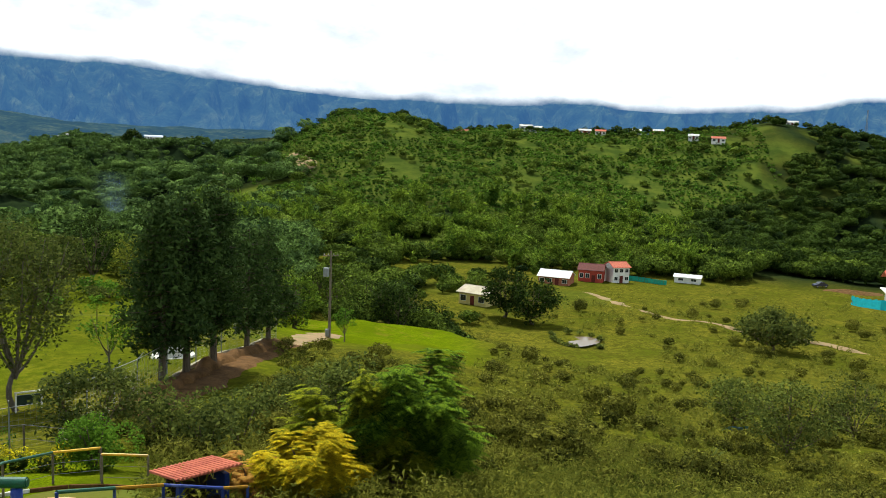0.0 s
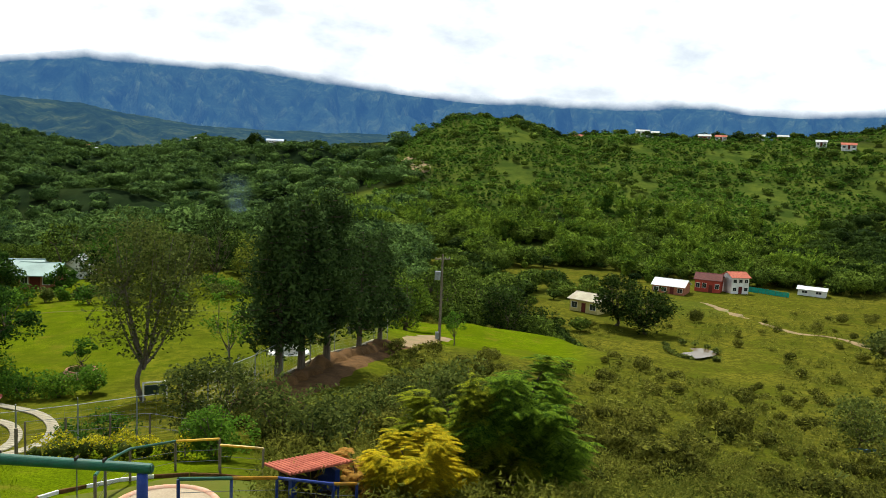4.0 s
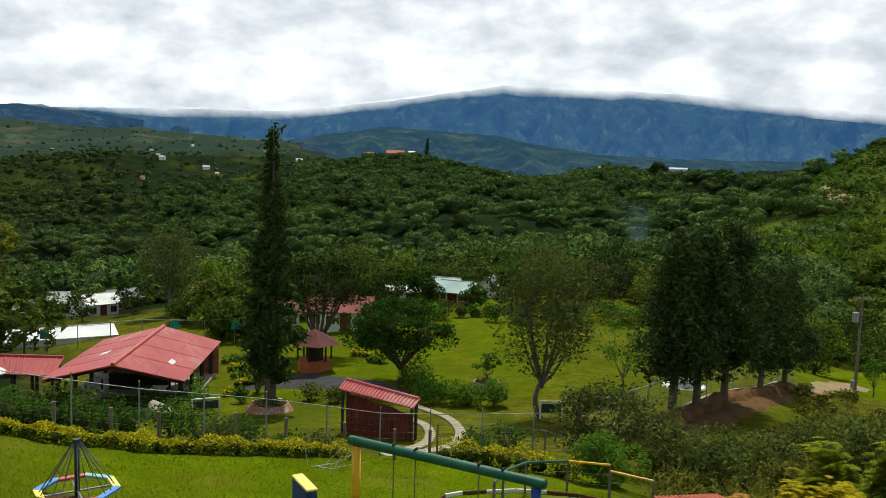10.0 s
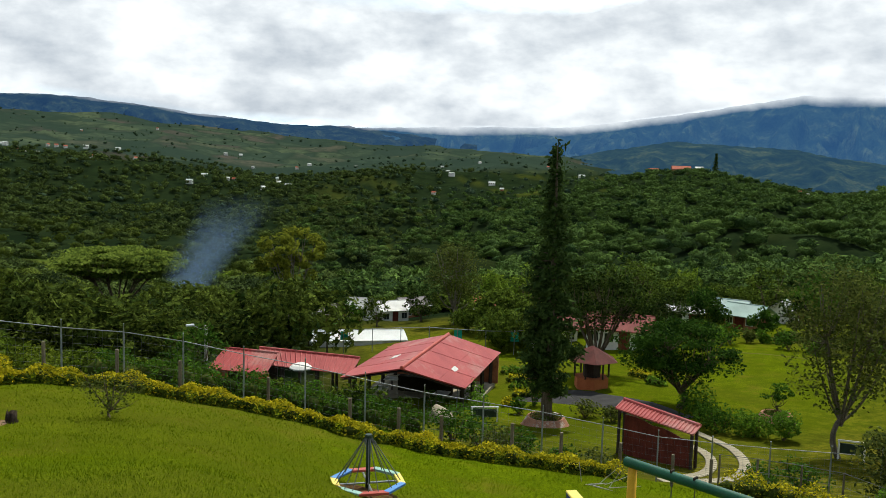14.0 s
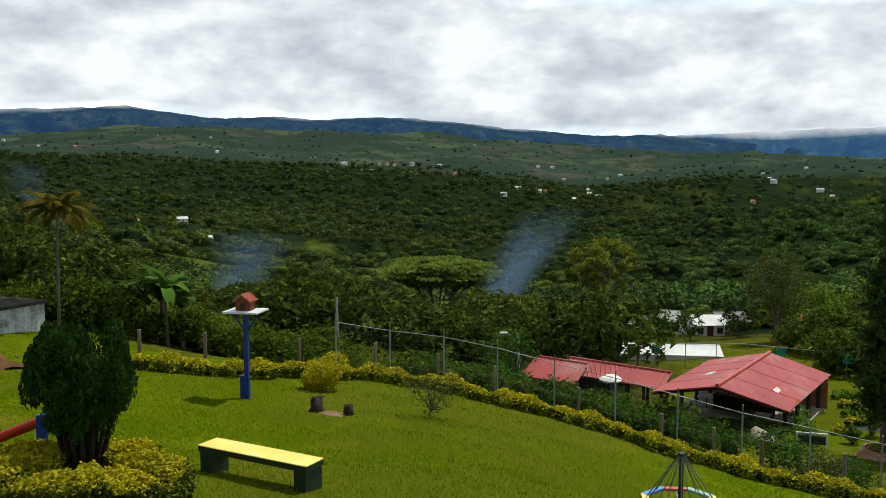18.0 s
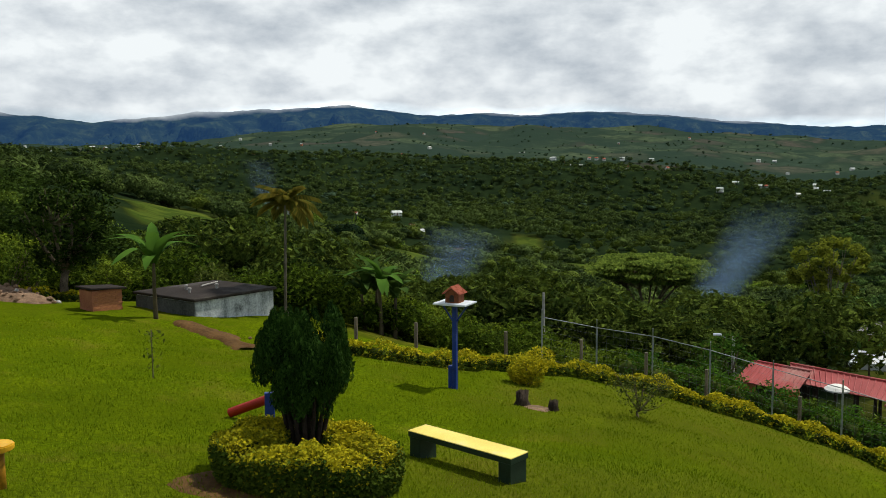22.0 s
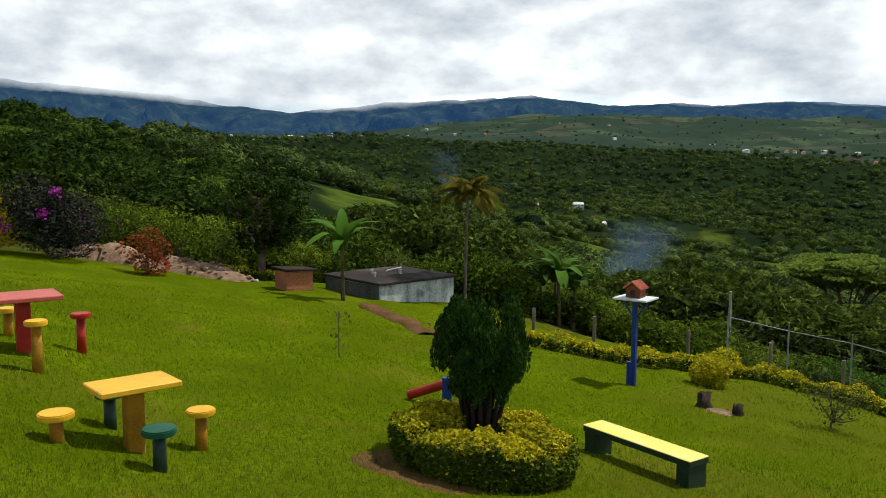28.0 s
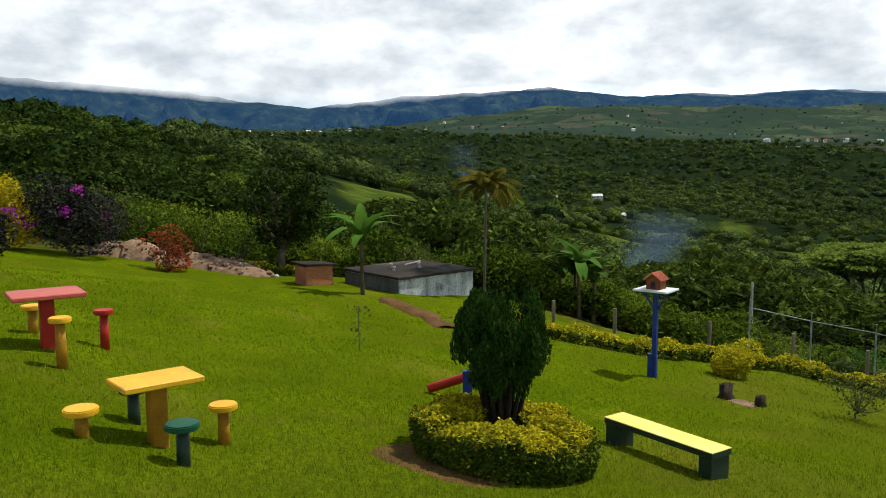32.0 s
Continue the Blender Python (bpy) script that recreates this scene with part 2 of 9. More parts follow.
M["yellow_paint"] = surface("yellow_paint", (0.74, 0.41, 0.014), (0.58, 0.30, 0.010), 3, 40, 0.5, relief=0.25, dist=0.006, stain=(0.48, 0.30, 0.05))
M["yellow_pale"] = surface("pale_yellow_paint", (0.86, 0.70, 0.17), (0.72, 0.52, 0.08), 2, 40, 0.5, relief=0.2, dist=0.005, stain=(0.74, 0.60, 0.25))
# the yellow made darker; on table and stool legs it carries their shade
M["yellow_dark"] = surface("dark_yellow_paint", (0.40, 0.20, 0.010), (0.22, 0.10, 0.008), 4, 40, 0.6, relief=0.3, dist=0.006, stain=(0.20, 0.11, 0.03))
M["red_paint"] = surface("red_paint", (0.42, 0.022, 0.006), (0.27, 0.012, 0.004), 3, 40, 0.5, relief=0.2, dist=0.005, stain=(0.36, 0.06, 0.03))
M["pink_paint"] = surface("sun_bleached_red_paint", (0.50, 0.11, 0.075), (0.38, 0.055, 0.04), 3, 40, 0.5, relief=0.2, dist=0.005)
M["green_paint"] = surface("green_paint", (0.012, 0.10, 0.055), (0.006, 0.055, 0.03), 3, 40, 0.45, relief=0.2, dist=0.005, stain=(0.03, 0.09, 0.055))
M["dark_green_paint"] = surface("dark_green_paint", (0.022, 0.045, 0.026), (0.010, 0.020, 0.012), 3, 40, 0.5, relief=0.3, dist=0.005)
M["blue_paint"] = surface("blue_paint", (0.014, 0.042, 0.23), (0.008, 0.022, 0.13), 3, 40, 0.45, relief=0.2, dist=0.005, stain=(0.08, 0.10, 0.25))
M["grey_paint"] = surface("light_grey_paint", (0.70, 0.71, 0.72), (0.52, 0.53, 0.55), 2, 30, 0.6, relief=0.1)
M["concrete"] = surface("stained_concrete", (0.62, 0.63, 0.62), (0.17, 0.18, 0.18), 0.9, 15, 0.9, relief=0.4, stain=(0.05, 0.055, 0.05), stretch=(3, 3, 0.22))
M["slab"] = surface("weathered_slab", (0.046, 0.036, 0.030), (0.022, 0.018, 0.016), 0.8, 14, 0.95, relief=0.3, stain=(0.09, 0.08, 0.07))
M["soil"] = surface("bare_soil", (0.150, 0.078, 0.028), (0.052, 0.028, 0.010), 1.3, 12, 0.95, relief=0.8, dist=0.06)
M["rubble"] = surface("rubble_soil", (0.32, 0.205, 0.13), (0.11, 0.066, 0.04), 2.4, 14, 0.95, relief=1.0, dist=0.06)
M["paving"] = surface("pale_paving", (0.40, 0.35, 0.25), (0.23, 0.20, 0.135), 1.5, 20, 0.9, relief=0.2)
M["track"] = surface("dirt_track", (0.30, 0.20, 0.11), (0.17, 0.13, 0.06), 0.4, 8, 0.95, relief=0.4, dist=0.05, stain=(0.14, 0.16, 0.05))
M["steel"] = surface("galvanised_steel", (0.30, 0.31, 0.31), (0.17, 0.18, 0.18), 4, 40, 0.6, metal=0.4, relief=0.1)
M["wire"] = surface("wire", (0.16, 0.165, 0.165), (0.08, 0.085, 0.085), 4, 40, 0.6, metal=0.3, relief=0)
M["wood_post"] = surface("weathered_post", (0.22, 0.18, 0.13), (0.09, 0.07, 0.05), 3, 30, 0.9, relief=0.5, dist=0.01, stretch=(4, 4, 0.5))
M["timber"] = surface("red_brown_timber", (0.17, 0.035, 0.022), (0.08, 0.016, 0.012), 2, 25, 0.6, relief=0.2)
M["cyan_net"] = surface("turquoise_netting", (0.03, 0.55, 0.62), (0.02, 0.40, 0.46), 1, 12, 0.8)
M["green_net"] = surface("green_netting", (0.02, 0.33, 0.24), (0.015, 0.22, 0.16), 1, 12, 0.8)
M["umbrella"] = surface("umbrella_cloth", (0.80, 0.78, 0.72), (0.66, 0.63, 0.57), 2, 25, 0.8)
M["stone"] = surface("grey_stone", (0.45, 0.42, 0.38), (0.22, 0.20, 0.18), 3, 25, 0.9, relief=0.6)
M["yard"] = surface("dark_asphalt", (0.060, 0.058, 0.055), (0.035, 0.034, 0.033), 1.5, 30, 0.9)
M["worn_grass"] = surface("worn_grass", (0.105, 0.098, 0.014), (0.062, 0.090, 0.004), 0.35, 6, 0.95, relief=0.3)
M["timber_roof"] = surface("dark_red_roof", (0.12, 0.032, 0.024), (0.06, 0.018, 0.014), 2, 25, 0.7)
M["brick_rim"] = surface("brick_rim", (0.42, 0.22, 0.14), (0.26, 0.11, 0.07), 3, 25, 0.9, stain=(0.55, 0.50, 0.42))
M["red_wall"] = surface("red_house_wall", (0.45, 0.075, 0.045), (0.30, 0.045, 0.03), 1, 18, 0.9)
M["car_paint"] = surface("dark_car_paint", (0.03, 0.035, 0.055), (0.02, 0.024, 0.04), 1, 5, 0.25, spec=0.6, relief=0)
M["blue_roof"] = surface("blue_sheet_roof", (0.20, 0.28, 0.45), (0.14, 0.20, 0.34), 0.6, 12, 0.5)
M["blade"] = leaf_mat("grass_blades", (0.225, 0.240, 0.006), (0.090, 0.124, 0.004), 0.5, 0.3)

# ---- the lie of the land: falls seen along bearings from the terrace, (distance, height below the eye) ----
LAND = {
    -90: ((0, -2.6), (10, -3.6), (40, -12), (120, -26), (300, -34), (600, -20), (1500, -10), (5000, 60)),
    -40: ((0, -2.6), (10, -4.2), (20, -8.2), (40, -14.2), (80, -22), (130, -30), (240, -35), (330, -34), (520, -2), (800, -25), (2000, -20), (5000, 60)),
    -25: ((0, -2.6), (10, -4.4), (20, -8.6), (40, -14.7), (80, -22.6), (130, -30), (220, -34.5), (265, -36), (330, -33), (420, -14), (520, -1), (600, -4), (900, -40), (5000, 40)),
    -10: ((0, -2.6), (10, -4.5), (20, -8.7), (40, -14), (75, -21), (105, -28), (140, -31.4), (220, -33.6), (260, -34), (340, -20), (455, 11.5), (560, 2), (900, -40), (5000, 40)),
    2: ((0, -2.6), (10, -4.5), (20, -8.6), (40, -13.3), (70, -17.6), (98, -22.3), (125, -29), (190, -33), (260, -34), (340, -19), (465, 16.5), (560, 2), (900, -45), (5000, 40)),
    7: ((0, -2.6), (10, -4.5), (20, -8.7), (40, -13), (70, -17.2), (98, -21.8), (125, -26.5), (190, -30), (260, -31), (340, -17), (455, 16.5), (540, 4), (900, -45), (5000, 40)),
    12: ((0, -2.6), (10, -4.7), (17.5, -8.2), (21, -8.9), (34, -11.5), (50, -13), (80, -17.5), (110, -22.5), (150, -26), (240, -28), (330, -28), (480, -7), (620, -22), (1000, -45), (5000, 40)),
    22: ((0, -2.6), (10, -4.7), (18, -7.8), (26, -9.6), (46, -13.2), (75, -14), (110, -16.5), (200, -24), (320, -36), (480, -36), (700, -18), (850, -6), (1000, -10), (1500, -60), (5000, 40)),
    40: ((0, -2.6), (10, -5.1), (16, -7.2), (25, -8.8), (29, -10.4), (35, -12.7), (40, -13.2), (60, -14.6), (100, -16.5), (180, -28), (330, -48), (520, -50), (760, -28), (980, -5), (1150, -8), (1700, -60), (5000, 40)),
    56: ((0, -2.6), (9, -4.4), (16.5, -6.5), (27, -8.4), (34, -11), (45, -14.4), (60, -16), (90, -18), (150, -27), (300, -48), (600, -72), (1000, -58), (1600, -4), (2400, 42), (3200, 66), (5000, 70)),
    70: ((0, -2.6), (9, -3.7), (16, -5.3), (27, -6.7), (36, -10.5), (55, -15), (100, -22), (200, -38), (500, -66), (900, -64), (1500, -14), (2200, 52), (3000, 96), (5000, 100)),
    85: ((0, -2.6), (11, -4.0), (19, -5.1), (28, -5.9), (40, -9.5), (60, -14), (100, -22), (200, -35), (400, -46), (800, -52), (1500, -14), (2500, 70), (3200, 96), (5000, 100)),
    97: ((0, -2.6), (9, -3.5), (16, -4.25), (24, -4.9), (34, -5.3), (44, -8), (80, -13), (200, -22), (320, -22), (420, -29), (900, -42), (1500, -12), (2500, 52), (3200, 70), (5000, 90)),
    115: ((0, -2.6), (9, -3.1), (16, -3.5), (26, -4.0), (34, -4.3), (46, -5.8), (80, -7), (150, -4.5), (260, 1.5), (420, 4.5), (700, -14), (1500, -8), (2500, 30), (5000, 80)),
    126: ((0, -2.6), (9, -2.45), (12, -2.4), (20, -2.7), (28, -3.1), (45, -3.6), (90, -1), (200, 7), (330, 14), (600, 2), (1500, 0), (2500, 30), (5000, 80)),
    180: ((0, -2.6), (10, -2.0), (50, 0), (200, 8), (600, 20), (5000, 80)),
    270: ((0, -2.6), (10, -3.6), (40, -12), (120, -26), (300, -34), (600, -20), (1500, -10), (5000, 60)),
}
# crests and feet beyond, by bearing: the ravine's ridge in metres, the valley side in degrees above the eye's level
RIDGE = ((14, -20), (17.5, -15), (20, -12), (22.6, -12), (25, -19), (28.3, -27), (31.6, -20), (35, -10), (38, -12), (41, -18), (43.1, -25), (47.4, -54), (51, -78))
SHOULDER = ((-17, 54), (-12, 65), (-8.6, 80), (-4.7, 86), (-0.1, 106), (4, 104), (9, 98))
HILL = ((-32, 0.4), (-26.6, 0.55), (-24.5, 0.7), (-22.3, 1.3), (-19.7, 1.65), (-16.4, 1.55), (-13, 0.95), (-10.5, 0.42), (-7.6, 0.6), (-5.4, 0.95), (-2.1, 0.95), (-0.3, 0.55), (2.7, 1.45), (5.3, 1.75), (7.1, 1.45), (9.6, 0.2), (11, -0.4))
VALLEY_FOOT = ((37, -0.4), (54, -0.7), (63.7, -1.5), (70, -0.6), (77, -0.3), (87, 0.35), (98, 0.75), (110, 0.95), (140, 1.0))
VALLEY_CREST = ((37, 0.2), (44.6, 0.60), (50, 0.78), (56.6, 1.08), (60.5, 1.30), (64.5, 1.65), (70.3, 2.0), (73.7, 2.42), (80, 2.40), (83, 2.46), (88.3, 2.74), (92.7, 2.62), (97.8, 2.06), (101.4, 1.70), (104.8, 1.28), (110, 1.15), (140, 1.2))
LOG_D = np.linspace(math.log(4.0), math.log(5004.0), 500)
AZ_TAB = np.arange(-90, 271, 1.0)


def land_table():
    d = np.exp(LOG_D) - 4.0
    keys = sorted(LAND)
    prof = np.array([np.interp(d, [p[0] for p in LAND[k]], [p[1] for p in LAND[k]]) for k in keys])
    kern = np.exp(-0.5 * (np.arange(-12, 13) / 5.0) ** 2)
    kern /= kern.sum()
    prof = np.array([np.convolve(np.pad(p, 12, mode="edge"), kern, "valid") for p in prof])
    full = np.array([np.interp(AZ_TAB, keys, prof[:, k]) for k in range(len(d))])
    k2 = np.exp(-0.5 * (np.arange(-7, 8) / 2.5) ** 2)
    k2 /= k2.sum()
    full = np.array([np.convolve(np.pad(r, 7, mode="wrap"), k2, "valid") for r in full])
    ln, D = np.log(np.maximum(d, 0.1))[:, None], d[:, None]
    # the wooded ridge beyond the ravine dips and rises along its crest
    row = np.argmin(np.abs(d - 900))
    want = np.interp(AZ_TAB, [a for a, _ in RIDGE], [h for _, h in RIDGE])
    hold = np.interp(AZ_TAB, (14, 19, 45, 51), (0, 1, 1, 0))
    full = full + (want - full[row]) * hold * np.exp(-((ln - math.log(900)) / 0.34) ** 2)
    # the planted hill: its knoll, its dip and its long shoulder
    row = np.argmin(np.abs(d - 470))
    want = 470 * np.tan(np.radians(np.interp(AZ_TAB, [a for a, _ in HILL], [e for _, e in HILL])))
    hold = np.interp(AZ_TAB, (-32, -27, 8.5, 11), (0, 1, 1, 0))
    full = full + (want - full[row]) * hold * np.exp(-((ln - math.log(470)) / 0.2) ** 2)
    # the farmed valley side climbs to its crest 2700 m off
    foot = np.interp(AZ_TAB, [a for a, _ in VALLEY_FOOT], [e for _, e in VALLEY_FOOT])
    top = np.interp(AZ_TAB, [a for a, _ in VALLEY_CREST], [e for _, e in VALLEY_CREST])
    rise = np.clip((D - 1350) / 1350, 0, 1)
    ang = foot + (top - foot) * (0.72 * rise + 0.28 * rise * rise * (3 - 2 * rise))
    side = np.where(D < 2700, D * np.tan(np.radians(ang)), 2700 * np.tan(np.radians(top)) - (D - 2700) * 0.05)
    t = np.clip((D - 1000) / 350, 0, 1)
    mix = t * t * (3 - 2 * t) * np.interp(AZ_TAB, (37, 44, 128, 140), (0, 1, 1, 0))
    return full * (1 - mix) + side * mix


TABLE = land_table()


def wave(x, y, scale, seed):
    """Cheap smooth noise, -1 to 1, out of turned sine waves."""
    rng = np.random.RandomState(seed)
    v = np.zeros_like(x)
    for k in range(7):
        a = rng.uniform(0, 2 * np.pi)
        f = rng.uniform(0.6, 1.6) / scale * 2 * np.pi
        v = v + np.sin((x * np.cos(a) + y * np.sin(a)) * f + rng.uniform(0, 6.28))
    return v / 3.2


def polar(x, y):
    return np.degrees(np.arctan2(-x, y)), np.hypot(x, y)


def ground(x, y):
    x, y = np.asarray(x, float), np.asarray(y, float)
    az, d = polar(x, y)
    az = np.where(az < -90, az + 360, az)
    u = np.clip((np.log(d + 4.0) - LOG_D[0]) / (LOG_D[1] - LOG_D[0]), 0, 498.999)
    v = np.clip(az + 90, 0, 359.999)
    i, j = u.astype(int), v.astype(int)
    fu, fv = u - i, v - j
    z = (TABLE[i, j] * (1 - fu) + TABLE[i + 1, j] * fu) * (1 - fv) + (TABLE[i, j + 1] * (1 - fu) + TABLE[i + 1, j + 1] * fu) * fv
    z = z + 0.05 * np.clip(d / 12, 0, 1) * wave(x, y, 7, 3) + 0.04 * np.clip((d - 8) / 8, 0, 1) * np.clip((34 - d) / 6, 0, 1) * wave(x, y, 3.1, 4)
    z = z + np.clip((d - 25) / 60, 0, 1) * 0.35 * wave(x, y, 17, 5) * np.clip(1 - (d - 300) / 500, 0.3, 1)
    z = z + np.clip((d - 230) / 200, 0, 1) * (2.0 * wave(x, y, 60, 7) + 3.5 * wave(x, y, 170, 9))
    edge = np.interp(az, [a for a, _ in SHOULDER], [r for _, r in SHOULDER])
    z = z + smooth(az, -17, -11) * (1 - smooth(az, 5, 9)) * (1.5 * np.exp(-((d - edge) / 11) ** 2) - 2.4 * np.exp(-((d - edge * 1.28) / (edge * 0.13)) ** 2))
    fold = np.exp(-((np.log(np.maximum(d, 1)) - math.log(560)) / 0.35) ** 2) * smooth(az, 11, 16) * (1 - smooth(az, 58, 66))
    z = z + fold * (9 * wave(x, y, 190, 15) + 5 * wave(x, y, 85, 16))
    z = z + np.clip((d - 700) / 900, 0, 1) * (6 * wave(x, y, 420, 11) + 4 * wave(x, y, 190, 13)) * np.clip((2900 - d) / 500, 0.25, 1)
    return z


def at(az, d, lift=0.0):
    h = heading(az) * d
    return Vector((h.x, h.y, float(ground(h.x, h.y)) + lift))


def smooth(a, lo, hi):
    t = np.clip((a - lo) / (hi - lo), 0, 1)
    return t * t * (3 - 2 * t)


# ---- mesh helpers ----


def np_mesh(name, verts, faces, mats, index=None, shade=False):
    """A mesh from arrays; faces all of one size."""
    verts, faces = np.asarray(verts, np.float32), np.asarray(faces, np.int32)
    me = bpy.data.meshes.new(name)
    n, k = faces.shape
    me.vertices.add(len(verts))
    me.vertices.foreach_set("co", verts.ravel())
    me.loops.add(n * k)
    me.loops.foreach_set("vertex_index", faces.ravel())
    me.polygons.add(n)
    me.polygons.foreach_set("loop_start", np.arange(0, n * k, k, dtype=np.int32))
    me.polygons.foreach_set("loop_total", np.full(n, k, dtype=np.int32))
    if shade:
        me.polygons.foreach_set("use_smooth", np.ones(n, dtype=bool))
    for m in mats if isinstance(mats, (list, tuple)) else [mats]:
        me.materials.append(m)
    if index is not None:
        me.polygons.foreach_set("material_index", np.asarray(index, np.int32))
    me.update(calc_edges=True)
    return me


def thing(name, label, category, m=None, group="", kind=""):
    ob = new(name)
    ob.empty_display_size = 0.2
    if m is not None:
        ob.matrix_world = m if isinstance(m, Matrix) else Matrix.Translation(m)
    return tagged(ob, label, category, group, kind)


def part(name, bm, material, parent, label="", smooth_faces=False):
    """Links a bmesh as one mesh object under a thing or a part."""
    me = bpy.data.meshes.new(name)
    bm.to_mesh(me)
    bm.free()
    me.materials.append(material)
    if smooth_faces:
        me.polygons.foreach_set("use_smooth", np.ones(len(me.polygons), dtype=bool))
    return hang(name, me, parent, label)


def hang(name, me, parent, label=""):
    ob = new(name, me)
    ob.parent = parent
    if label:
        ob["label"] = label
    return ob


def box(bm, size, centre, bevel=0.0, turn=None, seg=1):
    r = bmesh.ops.create_cube(bm, size=1.0)
    vs = r["verts"]
    bmesh.ops.scale(bm, vec=size, verts=vs)
    if bevel:
        es = list({e for v in vs for e in v.link_edges})
        b = bmesh.ops.bevel(bm, geom=es, offset=bevel, segments=seg, affect="EDGES", profile=0.5)
        vs = list({v for f in b["faces"] for v in f.verts} | {v for v in vs if v.is_valid})
    if turn is not None:
        bmesh.ops.transform(bm, matrix=turn, verts=vs)
    bmesh.ops.translate(bm, vec=centre, verts=vs)
    return bm


def cyl(bm, r1, r2, a, b, n=12, caps=True):
    """A tapered rod from a to b."""
    a, b = Vector(a), Vector(b)
    axis = b - a
    m = Matrix.Translation((a + b) / 2) @ axis.to_track_quat("Z", "Y").to_matrix().to_4x4()
    bmesh.ops.create_cone(bm, cap_ends=caps, segments=n, radius1=r1, radius2=r2, depth=axis.length, matrix=m)
    return bm


def B():
    return bmesh.new()


def tube_arrays(path, radii, n=6):
    """Ring by ring tube along a path; arrays of quads."""
    path = np.asarray(path, float)
    t = np.gradient(path, axis=0)
    t /= np.linalg.norm(t, axis=1, keepdims=True) + 1e-9
    up = np.where(np.abs(t[:, 2:3]) > 0.9, np.array([[1.0, 0, 0]]), np.array([[0, 0, 1.0]]))
    s = np.cross(t, up)
    s /= np.linalg.norm(s, axis=1, keepdims=True) + 1e-9
    w = np.cross(s, t)
    a = np.linspace(0, 2 * np.pi, n, endpoint=False)
    v = path[:, None] + np.asarray(radii)[:, None, None] * (np.cos(a)[None, :, None] * s[:, None] + np.sin(a)[None, :, None] * w[:, None])
    k = np.arange(len(path) - 1)[:, None] * n
    j = np.arange(n)[None]
    q = np.stack([k + j, k + (j + 1) % n, k + n + (j + 1) % n, k + n + j], -1).reshape(-1, 4)
    return v.reshape(-1, 3), q


def join(pieces):
    vs, fs, off = [], [], 0
    for v, f in pieces:
        vs.append(v)
        fs.append(f + off)
        off += len(v)
    return np.concatenate(vs), np.concatenate(fs)


def leaves(rng, centres, size, long=1.6, up=0.4, droop=0.0, jitter=0.4):
    """One diamond leaf a centre, turned at random, its face leaning to the sky by up."""
    n = len(centres)
    nrm = rng.normal(size=(n, 3))
    nrm[:, 2] = np.abs(nrm[:, 2]) + up
    nrm /= np.linalg.norm(nrm, axis=1, keepdims=True)
    ax = np.cross(nrm, rng.normal(size=(n, 3)))
    ax /= np.linalg.norm(ax, axis=1, keepdims=True) + 1e-9
    ax[:, 2] -= droop
    sd = np.cross(nrm, ax)
    s = size * rng.uniform(1 - jitter, 1 + jitter, (n, 1))
    a, b = ax * s * long * 0.5, sd * s * 0.5
    v = np.stack([centres - a, centres + b * 0.9 - a * 0.1, centres + a, centres - b * 0.9 - a * 0.1], 1).reshape(-1, 3)
    return v, np.arange(4 * n).reshape(-1, 4)


def shell(rng, n, radii, hollow=0.55):
    """Points in the outer part of an ellipsoid."""
    p = rng.normal(size=(n, 3))
    p /= np.linalg.norm(p, axis=1, keepdims=True)
    return p * rng.uniform(hollow, 1.0, (n, 1)) ** 0.6 * np.asarray(radii)


# ---- ground: one sheet to the horizon ----


# open fields among the woods: bearing, distance, half width in degrees, half depth as a share of the distance
FIELDS = [(-6, 395, 18, 0.26), (103.6, 252, 2.6, 0.20), (37.0, 365, 2.2, 0.10), (1.9, 264, 2.6, 0.06), (80.7, 560, 1.6, 0.14), (70, 1350, 2.5, 0.06), (66, 1600, 3, 0.05), (86, 1900, 4, 0.05), (92, 1650, 2.5, 0.04), (78, 1500, 2.2, 0.05), (112, 1700, 4, 0.06), (96, 1000, 3, 0.1), (60, 1050, 2, 0.1), (76, 420, 2.0, 0.08), (93, 520, 1.6, 0.08), (88, 330, 2.2, 0.10), (96, 420, 2.4, 0.08), (72, 330, 2.5, 0.10), (82, 300, 2.0, 0.08), (100.5, 330, 1.6, 0.10), (65, 420, 2.4, 0.12)]


